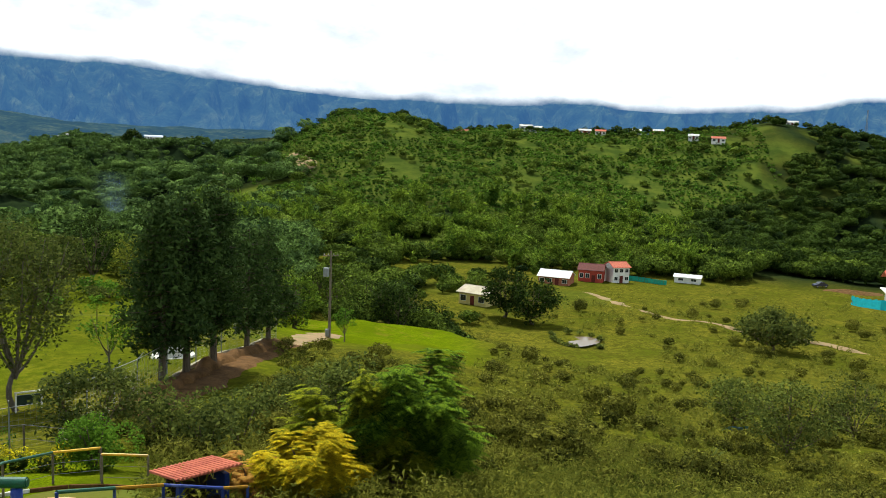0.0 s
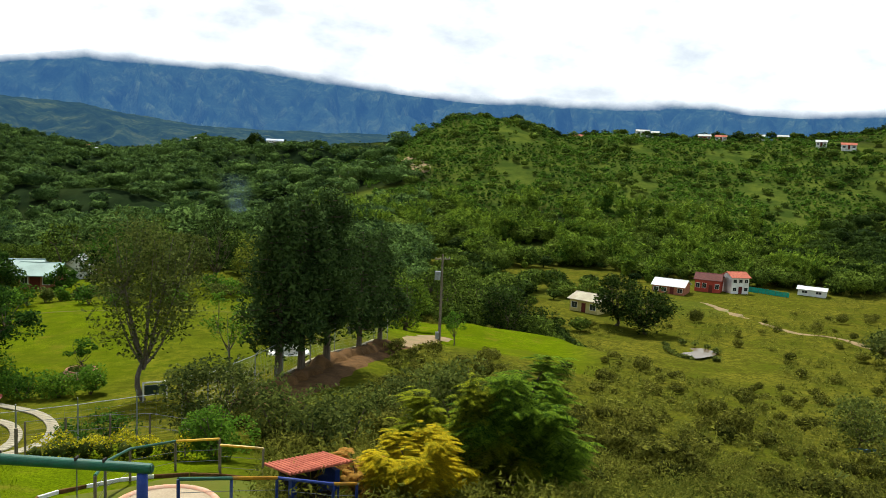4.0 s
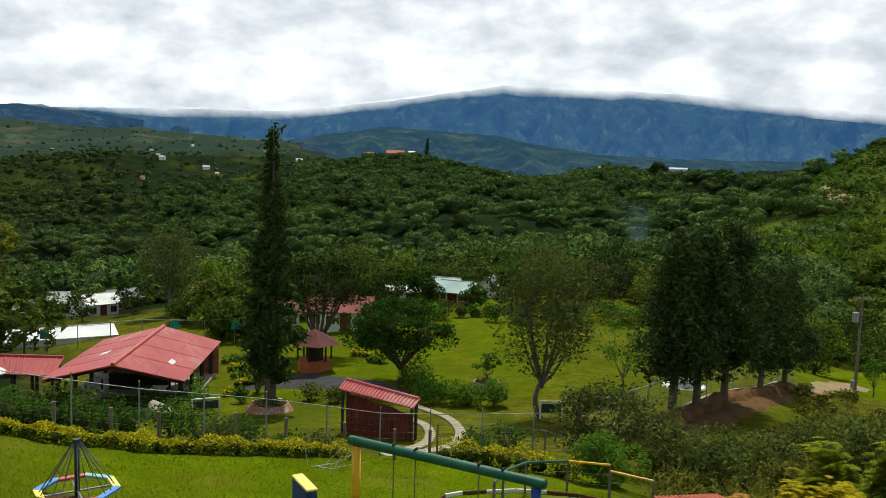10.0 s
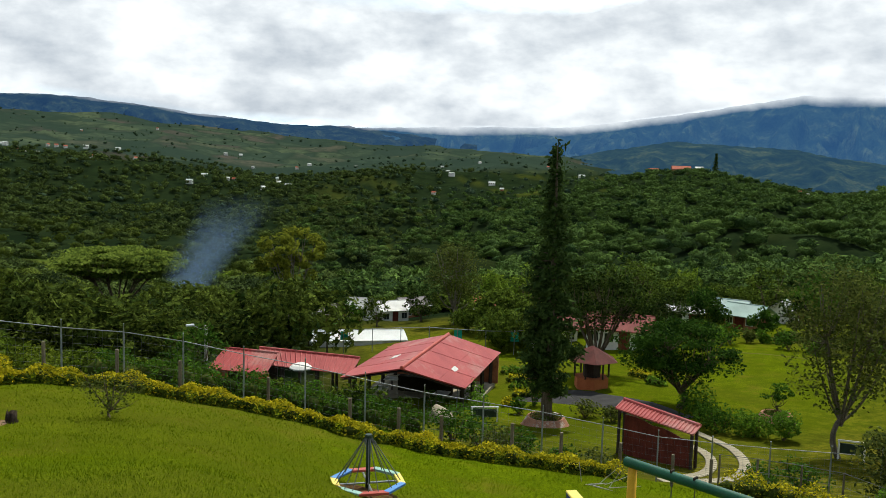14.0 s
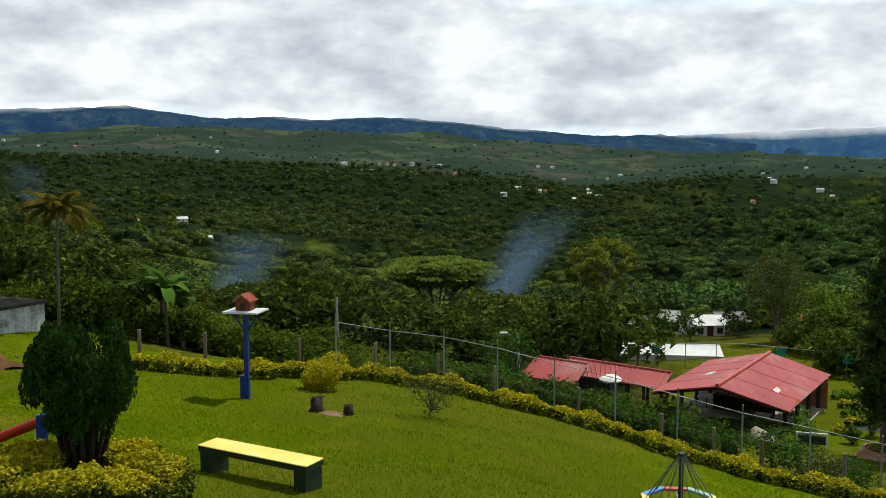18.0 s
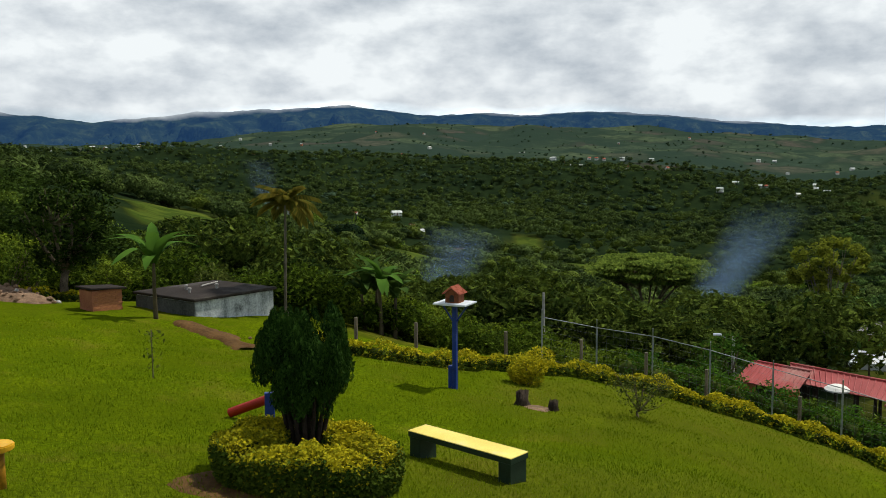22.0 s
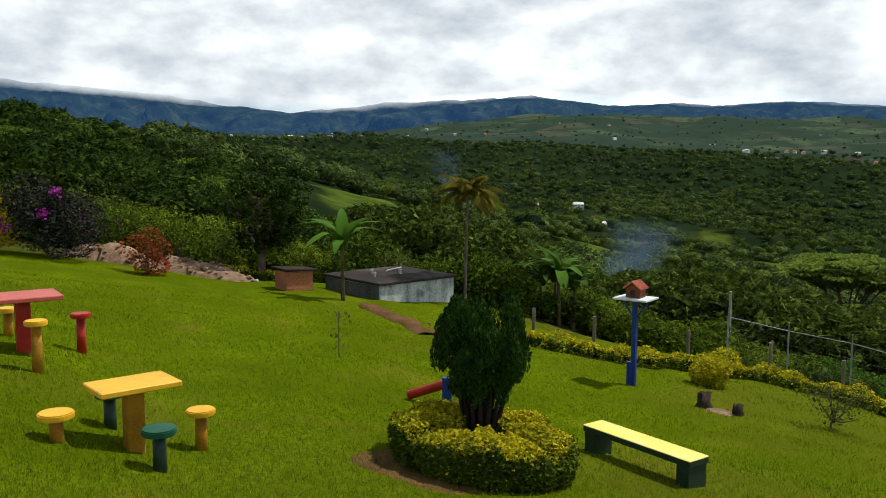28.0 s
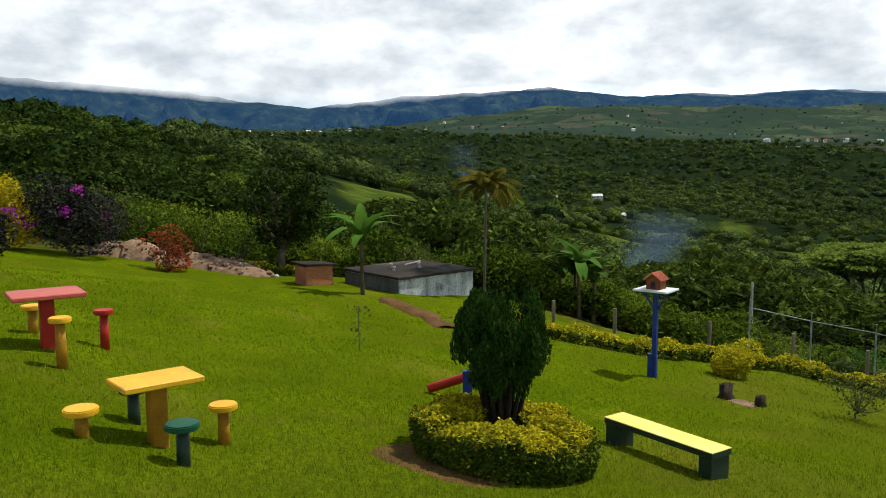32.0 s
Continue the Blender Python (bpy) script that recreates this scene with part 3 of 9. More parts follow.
def cover(x, y):
    """Shares of lush lawn, dry meadow and woodland floor, by bearing and distance."""
    az, d = polar(x, y)
    n1, n2 = wave(x, y, 30, 21), wave(x, y, 110, 22)
    # lawn share of the lower field is cut, darkening it for cloud shadow
    lawn = smooth(az, 16, 24) * (1 - smooth(d, 27, 29.5)) + 0.40 * (smooth(az, 24, 30) * smooth(d, 36, 42) + smooth(az, 8, 12) * smooth(d, 46, 50)) * (1 - smooth(d - 95 + 22 * smooth(az, 38, 46), 0, 25)) * (1 - smooth(az, 52, 58))
    lawn = lawn + smooth(d, 27, 30) * (1 - smooth(d, 33, 36)) * smooth(az, 90, 96) + smooth(d, 68, 80) * (1 - smooth(d, 104, 112)) * (1 - smooth(np.abs(az - 4), 4, 9))
    lawn = np.clip(lawn, 0, 1)
    wood = smooth(d, 235, 270)
    wood = np.maximum(wood, smooth(az, 14, 20) * smooth(d, 100, 130))
    wood = np.maximum(wood, smooth(az, 56, 62) * smooth(d, 30, 45))
    clear = (1 - 0.75 * smooth(az, 56, 62)) * smooth(n2 + 0.4 * n1, 0.80 - 0.35 * smooth(d, 800, 1500), 1.0 - 0.2 * smooth(d, 800, 1500)) * smooth(d, 150, 260) * (1 - 0.9 * smooth(az, 14, 20) * (1 - smooth(az, 50, 58)) * (1 - smooth(d, 750, 900)))
    for a, r, wa, wd in FIELDS:
        e = np.hypot((az - a) / wa, (d / r - 1) / wd) + 0.25 * n1
        clear = np.maximum(clear, 1 - smooth(e, 0.8, 1.1))
    clear = clear * (1 - 0.5 * smooth(d, 850, 1200)) * (1 - 0.8 * smooth(d, 600, 750) * smooth(az, 56, 62))
    wood = np.clip(wood * (1 - clear * 0.85), 0, 1) * (1 - lawn)
    return lawn, wood, clear


def make_ground():
    az = np.concatenate([np.arange(-36, 136, 0.55), np.arange(136, 324, 4.0)])
    r = np.concatenate([[0.002], np.exp(np.linspace(math.log(1.5), math.log(4900), 230))])
    A, Rr = np.meshgrid(np.radians(az), r)
    x, y = -np.sin(A) * Rr, np.cos(A) * Rr
    z = ground(x, y)
    v = np.stack([x, y, z], -1).reshape(-1, 3)
    n, k = len(az), len(r)
    i = np.arange(k - 1)[:, None] * n
    j = np.arange(n)[None]
    q = np.stack([i + j, i + n + j, i + n + (j + 1) % n, i + (j + 1) % n], -1).reshape(-1, 4)
    me = np_mesh("ground", v, q, M["ground"], shade=True)
    lawn, wood, clear = cover(v[:, 0], v[:, 1])
    az, d = polar(v[:, 0], v[:, 1])
    far = smooth(d, 1320, 1560) * smooth(az, 38, 46)
    col = np.stack([lawn, wood, clear, far], -1).astype(np.float32)
    at_ = me.color_attributes.new("cover", "FLOAT_COLOR", "POINT")
    at_.data.foreach_set("color", col.ravel())
    return tagged(new("ground", me), "sloping green land of lawn, scrub meadow and wooded valley", "ground", kind="structure")


def ground_mat():
    m, nd, lk, b = node_mat("grassland", 1.0, 0, 0.0)
    at_ = nd.new("ShaderNodeAttribute")
    at_.attribute_name = "cover"
    sp = nd.new("ShaderNodeSeparateColor")
    lk.new(at_.outputs["Color"], sp.inputs[0])
    big = noise_out(nd, lk, 0.12, 6, 0.6)
    mid = noise_out(nd, lk, 0.9, 6, 0.65)
    fine = noise_out(nd, lk, 14, 8, 0.75)
    lawn = blend(nd, lk, ramp(nd, lk, mid, ((0.35, (0, 0, 0)), (0.62, (1, 1, 1)))), (0.086, 0.128, 0.002), (0.138, 0.178, 0.003))
    lawn = blend(nd, lk, ramp(nd, lk, fine, ((0.38, (1, 1, 1)), (0.58, (0, 0, 0)))), lawn, (0.042, 0.064, 0.002))
    lawn = blend(nd, lk, ramp(nd, lk, noise_out(nd, lk, 0.5, 8, 0.7), ((0.54, (0, 0, 0)), (0.68, (0.7, 0.7, 0.7)))), lawn, (0.145, 0.125, 0.014))
    lawn = blend(nd, lk, ramp(nd, lk, noise_out(nd, lk, 0.22, 5, 0.6), ((0.42, (0.55, 0.55, 0.55)), (0.58, (0, 0, 0)))), lawn, (0.062, 0.084, 0.002))
    lawn = blend(nd, lk, ramp(nd, lk, noise_out(nd, lk, 0.06, 4, 0.6), ((0.52, (0, 0, 0)), (0.64, (0.55, 0.55, 0.55)))), lawn, (0.082, 0.084, 0.008))
    dry = blend(nd, lk, ramp(nd, lk, big, ((0.38, (0, 0, 0)), (0.6, (1, 1, 1)))), (0.072, 0.082, 0.006), (0.134, 0.120, 0.013))
    dry = blend(nd, lk, ramp(nd, lk, mid, ((0.4, (1, 1, 1)), (0.56, (0, 0, 0)))), dry, (0.060, 0.060, 0.007))
    dry = blend(nd, lk, ramp(nd, lk, noise_out(nd, lk, 3.0, 6, 0.7), ((0.40, (0.8, 0.8, 0.8)), (0.54, (0, 0, 0)))), dry, (0.040, 0.048, 0.006))
    # woodland floor: its near-black colour holds the shade between the crowns
    wood = blend(nd, lk, ramp(nd, lk, noise_out(nd, lk, 0.035, 9, 0.75), ((0.4, (0, 0, 0)), (0.62, (1, 1, 1)))), (0.008, 0.015, 0.006), (0.018, 0.029, 0.010))
    field = blend(nd, lk, ramp(nd, lk, big, ((0.4, (0, 0, 0)), (0.6, (1, 1, 1)))), (0.040, 0.064, 0.010), (0.088, 0.112, 0.016))
    c = blend(nd, lk, sp.outputs["Blue"], dry, field)
    c = blend(nd, lk, sp.outputs["Green"], c, wood)
    c = blend(nd, lk, sp.outputs["Red"], c, lawn)
    # farmland across the valley: fields of many greens, tree lines between them, woods in the folds
    tc = nd.new("ShaderNodeTexCoord")
    warp = nd.new("ShaderNodeTexNoise")
    warp.inputs["Scale"].default_value, warp.inputs["Detail"].default_value = 0.006, 4
    lk.new(tc.outputs["Object"], warp.inputs["Vector"])
    push = nd.new("ShaderNodeVectorMath")
    push.operation = "MULTIPLY_ADD"
    push.inputs[1].default_value = (110, 110, 0)
    lk.new(warp.outputs["Color"], push.inputs[0])
    lk.new(tc.outputs["Object"], push.inputs[2])
    cells, lines = nd.new("ShaderNodeTexVoronoi"), nd.new("ShaderNodeTexVoronoi")
    lines.feature = "DISTANCE_TO_EDGE"
    for v in (cells, lines):
        v.inputs["Scale"].default_value = 0.010
        lk.new(push.outputs[0], v.inputs["Vector"])
    tint = nd.new("ShaderNodeSeparateColor")
    lk.new(cells.outputs["Color"], tint.inputs[0])
    # field and wood colours carry a little blue for the haze
    farm = ramp(nd, lk, tint.outputs["Red"], ((0.0, (0.026, 0.042, 0.032)), (0.45, (0.038, 0.058, 0.038)), (0.8, (0.070, 0.090, 0.048)), (0.94, (0.070, 0.060, 0.048))))
    farm = blend(nd, lk, ramp(nd, lk, lines.outputs["Distance"], ((0.02, (0.7, 0.7, 0.7)), (0.12, (0, 0, 0)))), farm, (0.022, 0.036, 0.024))
    farm = blend(nd, lk, ramp(nd, lk, noise_out(nd, lk, 0.0030, 9, 0.68), ((0.45, (0, 0, 0)), (0.57, (1, 1, 1)))), farm, (0.024, 0.040, 0.028))
    farm = blend(nd, lk, ramp(nd, lk, noise_out(nd, lk, 0.05, 8, 0.7), ((0.42, (0.6, 0.6, 0.6)), (0.56, (0, 0, 0)))), farm, (0.026, 0.042, 0.028))
    c = blend(nd, lk, at_.outputs["Alpha"], c, farm)
    lk.new(c, b.inputs["Base Color"])
    bump(nd, lk, b, fine, 0.6, 0.08)
    return m


M["ground"] = ground_mat()
make_ground()

# ---- distance: mountains and low cloud ----


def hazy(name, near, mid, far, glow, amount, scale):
    """Far wooded slopes; a blue emission stands in for the haze of the air."""
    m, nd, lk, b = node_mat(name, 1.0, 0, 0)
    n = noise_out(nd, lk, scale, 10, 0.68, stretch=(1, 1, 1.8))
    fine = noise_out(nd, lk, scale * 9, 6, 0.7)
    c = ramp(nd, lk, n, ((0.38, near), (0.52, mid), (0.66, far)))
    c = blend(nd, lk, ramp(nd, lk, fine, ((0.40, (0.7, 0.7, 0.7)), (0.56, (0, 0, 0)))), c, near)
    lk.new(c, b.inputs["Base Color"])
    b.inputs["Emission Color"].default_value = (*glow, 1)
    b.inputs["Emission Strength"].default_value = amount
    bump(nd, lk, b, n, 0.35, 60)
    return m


# greyed, bluish leaves: the haze before far trees is in their colour
M["far_wood"] = leaf_mat("far_woods", (0.075, 0.100, 0.050), (0.036, 0.055, 0.032), 0.02, 0.0)


def mountain(name, az0, az1, dist, crest, depth, mat, seed, label, rough=60, foot=None):
    """A range between two bearings: crest gives its height in degrees; spurs and gullies run down its near face."""
    az = np.arange(az0, az1 + 0.01, 0.2)
    t = np.linspace(0, 1, 56)
    A, T = np.meshgrid(az, t)
    d = dist - depth * (1 - T)
    x, y = -np.sin(np.radians(A)) * d, np.cos(np.radians(A)) * d
    top = dist * np.tan(np.radians(np.interp(A, [c[0] for c in crest], [c[1] for c in crest])))
    base = np.minimum(ground(x, y) - 30, top - 40) if foot is None else np.full_like(x, foot)
    W = A + 0.9 * wave(x, y, 900, seed + 7) + 0.35 * wave(x, y, 300, seed + 8)
    ridged = sum(g * (1 - 2 * np.abs(np.sin(W * f + q))) for g, f, q in ((0.55, 0.62, seed), (0.35, 1.43, 2 * seed), (0.20, 3.1, 3 * seed), (0.10, 6.7, seed)))
    env = np.sin(np.pi * np.clip(T, 0, 1) ** 0.8)
    z = base + (top - base) * T ** 0.9 + rough * np.clip((top - base) / 200, 0.1, 1.2) * ridged * env
    z = np.minimum(z, top * (0.35 + 0.65 * T)) + (3.0 * wave(x, y, 150, seed + 3) + 1.6 * wave(x, y, 60, seed + 4)) * T
    v = np.stack([x, y, z], -1).reshape(-1, 3)
    n = len(az)
    i = np.arange(len(t) - 1)[:, None] * n
    j = np.arange(n - 1)[None]
    q = np.stack([i + j + 1, i + n + j + 1, i + n + j, i + j], -1).reshape(-1, 4)
    return tagged(new(name, np_mesh(name, v, q, mat, shade=True)), label, "mountain", kind="structure")


# the blue haze of distance is emitted by each range's own material
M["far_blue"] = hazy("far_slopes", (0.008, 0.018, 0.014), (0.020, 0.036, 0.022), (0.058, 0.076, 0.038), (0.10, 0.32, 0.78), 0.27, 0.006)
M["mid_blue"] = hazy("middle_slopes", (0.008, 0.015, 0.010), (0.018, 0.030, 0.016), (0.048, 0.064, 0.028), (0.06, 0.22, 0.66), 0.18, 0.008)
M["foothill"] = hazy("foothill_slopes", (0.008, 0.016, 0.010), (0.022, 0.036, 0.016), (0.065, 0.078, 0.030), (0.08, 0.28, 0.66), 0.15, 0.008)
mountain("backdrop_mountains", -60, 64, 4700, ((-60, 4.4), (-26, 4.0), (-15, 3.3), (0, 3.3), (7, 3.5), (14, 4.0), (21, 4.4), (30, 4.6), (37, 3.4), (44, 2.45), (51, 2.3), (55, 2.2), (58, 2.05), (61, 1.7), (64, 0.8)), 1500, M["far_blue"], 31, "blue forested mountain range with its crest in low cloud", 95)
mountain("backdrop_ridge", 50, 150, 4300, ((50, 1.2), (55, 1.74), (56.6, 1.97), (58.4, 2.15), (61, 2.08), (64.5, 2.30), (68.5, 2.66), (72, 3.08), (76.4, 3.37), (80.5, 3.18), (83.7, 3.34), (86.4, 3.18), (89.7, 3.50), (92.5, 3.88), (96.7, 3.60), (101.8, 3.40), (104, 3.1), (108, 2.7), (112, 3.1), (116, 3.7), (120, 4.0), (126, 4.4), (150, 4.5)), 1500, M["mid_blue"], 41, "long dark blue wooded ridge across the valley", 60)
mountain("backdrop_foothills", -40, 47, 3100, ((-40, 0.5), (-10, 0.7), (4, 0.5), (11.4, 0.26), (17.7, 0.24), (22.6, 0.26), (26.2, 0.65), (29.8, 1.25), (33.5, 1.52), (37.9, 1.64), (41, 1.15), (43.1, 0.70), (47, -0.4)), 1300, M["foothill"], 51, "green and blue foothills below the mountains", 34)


def cloud_mat(name, scale, lo, hi, tone, seed):
    m = bpy.data.materials.new(name)
    m.use_nodes = True
    nd, lk = m.node_tree.nodes, m.node_tree.links
    nd.remove(nd["Principled BSDF"])
    em, tr, mx = nd.new("ShaderNodeEmission"), nd.new("ShaderNodeBsdfTransparent"), nd.new("ShaderNodeMixShader")
    tc = nd.new("ShaderNodeAttribute")
    tc.attribute_name = "rise"
    n1 = noise_out(nd, lk, scale, 8, 0.6, stretch=(1, 1, 1.9))
    n2 = noise_out(nd, lk, scale * 1.5, 9, 0.54, stretch=(1, 1, 2.0))
    s = nd.new("ShaderNodeMath")
    s.operation = "MULTIPLY_ADD"
    s.inputs[1].default_value = 1.15
    lk.new(n1, s.inputs[0])
    lk.new(tc.outputs["Fac"], s.inputs[2])
    hs = nd.new("ShaderNodeMath")
    hs.operation = "MULTIPLY"
    hs.inputs[1].default_value = 0.5
    lk.new(s.outputs[0], hs.inputs[0])
    a = ramp(nd, lk, hs.outputs[0], ((lo, (0, 0, 0)), (hi, (1, 1, 1))))
    lk.new(ramp(nd, lk, n2, tone), em.inputs["Color"])
    lk.new(a, mx.inputs[0])
    lk.new(tr.outputs[0], mx.inputs[1])
    lk.new(em.outputs[0], mx.inputs[2])
    lk.new(mx.outputs[0], nd["Material Output"].inputs["Surface"])
    return m


def cloud_bank(name, az0, az1, dist, foot, height, mat, label):
    az = np.arange(az0, az1 + 0.01, 1.0)
    t = np.linspace(0, 1, 14)
    A, T = np.meshgrid(az, t)
    f = np.interp(A, [c[0] for c in foot], [c[1] for c in foot])
    z = dist * np.tan(np.radians(f + T * height))
    x, y = -np.sin(np.radians(A)) * dist, np.cos(np.radians(A)) * dist
    v = np.stack([x, y, z], -1).reshape(-1, 3)
    n, k = len(az), len(t)
    i = np.arange(k - 1)[:, None] * n
    j = np.arange(n - 1)[None]
    q = np.stack([i + j + 1, i + n + j + 1, i + n + j, i + j], -1).reshape(-1, 4)
    me = np_mesh(name, v, q, mat, shade=True)
    rise = me.attributes.new("rise", "FLOAT", "POINT")
    up = np.clip(T * 6.5, 0, 1) * np.where(T > 0.75, np.clip((1 - T) / 0.25, 0, 1), 1) * np.clip(np.minimum(A - az0, az1 - A) / 9, 0, 1)
    rise.data.foreach_set("value", up.astype(np.float32).ravel())
    ob = tagged(new(name, me), label, "cloud", kind="structure")
    ob.visible_shadow = False
    return ob


M["cloud"] = cloud_mat("low_cloud", 0.0021, 0.31, 0.55, ((0.32, (0.64, 0.70, 0.77)), (0.46, (0.88, 0.93, 0.98)), (0.60, (1.16, 1.20, 1.22))), 1)
cloud_bank("backdrop_cloud_bank", -60, 150, 3300, ((-60, 3.0), (-26, 3.1), (-21, 2.5), (-14.6, 2.3), (-7.5, 2.6), (0, 2.3), (7, 2.6), (14.3, 3.2), (21, 3.75), (25, 3.7), (30, 4.0), (37, 2.85), (44.6, 1.8), (51, 1.75), (55, 1.75), (60, 1.95), (64.5, 2.2), (68.5, 2.5), (72, 2.95), (76.4, 3.2), (80.5, 3.0), (83.7, 3.05), (86.4, 3.05), (89.7, 3.4), (92.5, 3.75), (96.7, 3.3), (102, 2.85), (106, 2.6), (110, 2.8), (116, 3.2), (126, 3.7), (150, 4)), 9.0, M["cloud"], "white and grey cloud bank lying on the mountain crests")

# ---- woods, plantations and scrub: uncountable stuff ----


def tris(q):
    return np.concatenate([q[:, [0, 1, 2]], q[:, [0, 2, 3]]])


def ball(sub):
    bm = B()
    bmesh.ops.create_icosphere(bm, subdivisions=sub, radius=1.0)
    v = np.array([p.co[:] for p in bm.verts])
    f = np.array([[p.index for p in t.verts] for t in bm.faces])
    bm.free()
    return v, f


BALL2, BALL1 = ball(2), ball(1)


def tri_leaves(rng, pts, size, up=0.5, long=1.4):
    """Leaf sprays as single triangles."""
    v, q = leaves(rng, pts, size, long, up)
    v = v.reshape(-1, 4, 3)[:, [0, 1, 2]] + (v.reshape(-1, 4, 3)[:, 1:2] - v.reshape(-1, 4, 3)[:, 3:4]) * np.array([0.0, 0.45, 0.0])[None, :, None] * 0.5
    return v.reshape(-1, 3), np.arange(3 * len(pts)).reshape(-1, 3)


def crown_template(seed, n, size, core, lobes=7, flat=0.8, trunk=0.0, inner=1.0):
    """A unit crown: a lumpy body, and leaf sprays that break up its outline."""
    rng = np.random.RandomState(seed)
    c = rng.normal(size=(lobes, 3))
    c /= np.linalg.norm(c, axis=1, keepdims=True)
    c[:, 2] = np.abs(c[:, 2]) * 0.8 - 0.15
    bv, bf = core

    def reach(p):
        u = p / (np.linalg.norm(p, axis=1, keepdims=True) + 1e-9)
        return 0.62 + 0.34 * np.max(np.clip(u @ c.T, 0, 1) ** 5, axis=1, keepdims=True)

    body = bv * reach(bv) * (1 + 0.13 * rng.normal(size=(len(bv), 1))) * (1, 1, 0.82 * flat) * inner
    p = rng.normal(size=(n, 3))
    p /= np.linalg.norm(p, axis=1, keepdims=True)
    p[:, 2] = np.where(p[:, 2] < -0.35, -p[:, 2], p[:, 2])
    pts = p * reach(p) * rng.uniform(0.92 * inner, 1.16, (n, 1)) * (1, 1, 0.82 * flat)
    pieces = [tri_leaves(rng, pts, size), (body, bf)]
    if trunk:
        tv, tq = tube_arrays([(0, 0, -trunk), (0.02, 0, -0.3), (0, 0.02, 0)], (0.07, 0.055, 0.04), 5)
        pieces.append((tv, tris(tq)))
    return join(pieces)


def plume_template(seed, n, size):
    """A bamboo clump: arching feathery culms."""
    rng = np.random.RandomState(seed)
    pts = []
    for k in range(9):
        a = rng.uniform(0, 6.28)
        out = rng.uniform(0.2, 0.75)
        s = np.linspace(0.25, 1, n // 9)
        p = np.stack([np.cos(a) * out * s ** 2, np.sin(a) * out * s ** 2, 1.5 * s - 0.5 * s ** 3 * out - 0.6], 1)
        pts.append(p + rng.normal(size=p.shape) * 0.09)
    lv, lf = leaves(rng, np.concatenate(pts), size, 2.2, 0.3, droop=0.35)
    bv, bf = BALL1
    return join([(lv, tris(lf)), (bv * (0.42, 0.42, 0.45) * (1 + 0.2 * rng.normal(size=(len(bv), 1))) + (0, 0, -0.2), bf)])


def scatter(name, templates, pos, size, mat, label, category, sink=0.45, seed=1, bands=None):
    """Sets the templates down on the ground at many places, as one piece of stuff."""
    rng = np.random.RandomState(seed)
    out = []
    todo = []
    for tpl, mask in bands or [(templates, np.ones(len(pos), bool))]:
        ids = np.nonzero(mask)[0]
        todo += [(t, ids[k::len(tpl)]) for k, t in enumerate(tpl)]
    for t, sel in todo:
        if not len(sel):
            continue
        tv, tf = t
        a = rng.uniform(0, 6.28, len(sel))
        s = size[sel][:, None]
        sq = rng.uniform(0.85, 1.2, (len(sel), 1))
        x = tv[None, :, 0] * np.cos(a)[:, None] - tv[None, :, 1] * np.sin(a)[:, None]
        y = tv[None, :, 0] * np.sin(a)[:, None] + tv[None, :, 1] * np.cos(a)[:, None]
        z = np.broadcast_to(tv[None, :, 2], x.shape) * sq
        v = np.stack([x * s + pos[sel, 0:1], y * s + pos[sel, 1:2], z * s + pos[sel, 2:3] + sink * s], -1)
        f = tf[None] + (np.arange(len(sel)) * len(tv))[:, None, None]
        out.append((v.reshape(-1, 3), f.reshape(-1, 3)))
    v, f = join(out)
    return tagged(new(name, np_mesh(name, v, f, mat)), label, category, kind="stuff")


# places kept free of trees: bearing, distance, radius
OPEN = [(20.7, 325, 16), (-2.6, 172, 14), (-7.8, 212, 14), (-10, 220, 15), (-11.4, 220, 16), (-14, 225, 16), (-24, 250, 22), (-9, 137, 16), (13.9, 400, 10),
        (33, 92, 14), (31, 100, 12), (57, 90, 12), (62, 61, 10), (52, 58, 14), (46, 60, 14), (41, 62, 12), (55, 115, 14), (58, 130, 12), (60, 150, 14), (50, 105, 10),
        (103.6, 252, 34), (103.7, 205, 18), (103.9, 165, 14), (104, 130, 12), (103.8, 105, 10), (103.8, 82, 8), (37, 365, 20), (1.9, 264, 10), (80.7, 560, 40), (84.4, 432, 14), (72.8, 172, 18), (62, 110, 9), (7.5, 80, 10), (97, 300, 14), (-2, 235, 14), (38, 175, 22), (105, 190, 26), (103, 260, 26), (91, 290, 22), (67, 230, 16), (86, 350, 16)]


def sow(n, az0, az1, d0, d1, seed, keep=None, clear=True):
    """Places spread evenly over bearing and over the logarithm of the distance."""
    rng = np.random.RandomState(seed)
    az = rng.uniform(az0, az1, n)
    d = np.exp(rng.uniform(math.log(d0), math.log(d1), n))
    x, y = -np.sin(np.radians(az)) * d, np.cos(np.radians(az)) * d
    ok = np.ones(n, bool)
    if keep is not None:
        ok &= keep(az, d)
    for a, r, rad in OPEN:
        h = heading(a) * r
        # nothing tall in the open places, nor close before them
        along = (x * h.x + y * h.y) / r
        side = np.abs(x * h.y - y * h.x) / r
        ok &= ~((side < rad * 0.8) & (along > r - rad * 1.5) & (along < r + rad * 0.7))
    if clear:
        lawn, wood, cl = cover(x, y)
        ok &= (cl < 0.55) & (lawn < 0.3)
    x, y, d = x[ok], y[ok], d[ok]
    return np.stack([x, y, ground(x, y)], 1), d, az[ok]


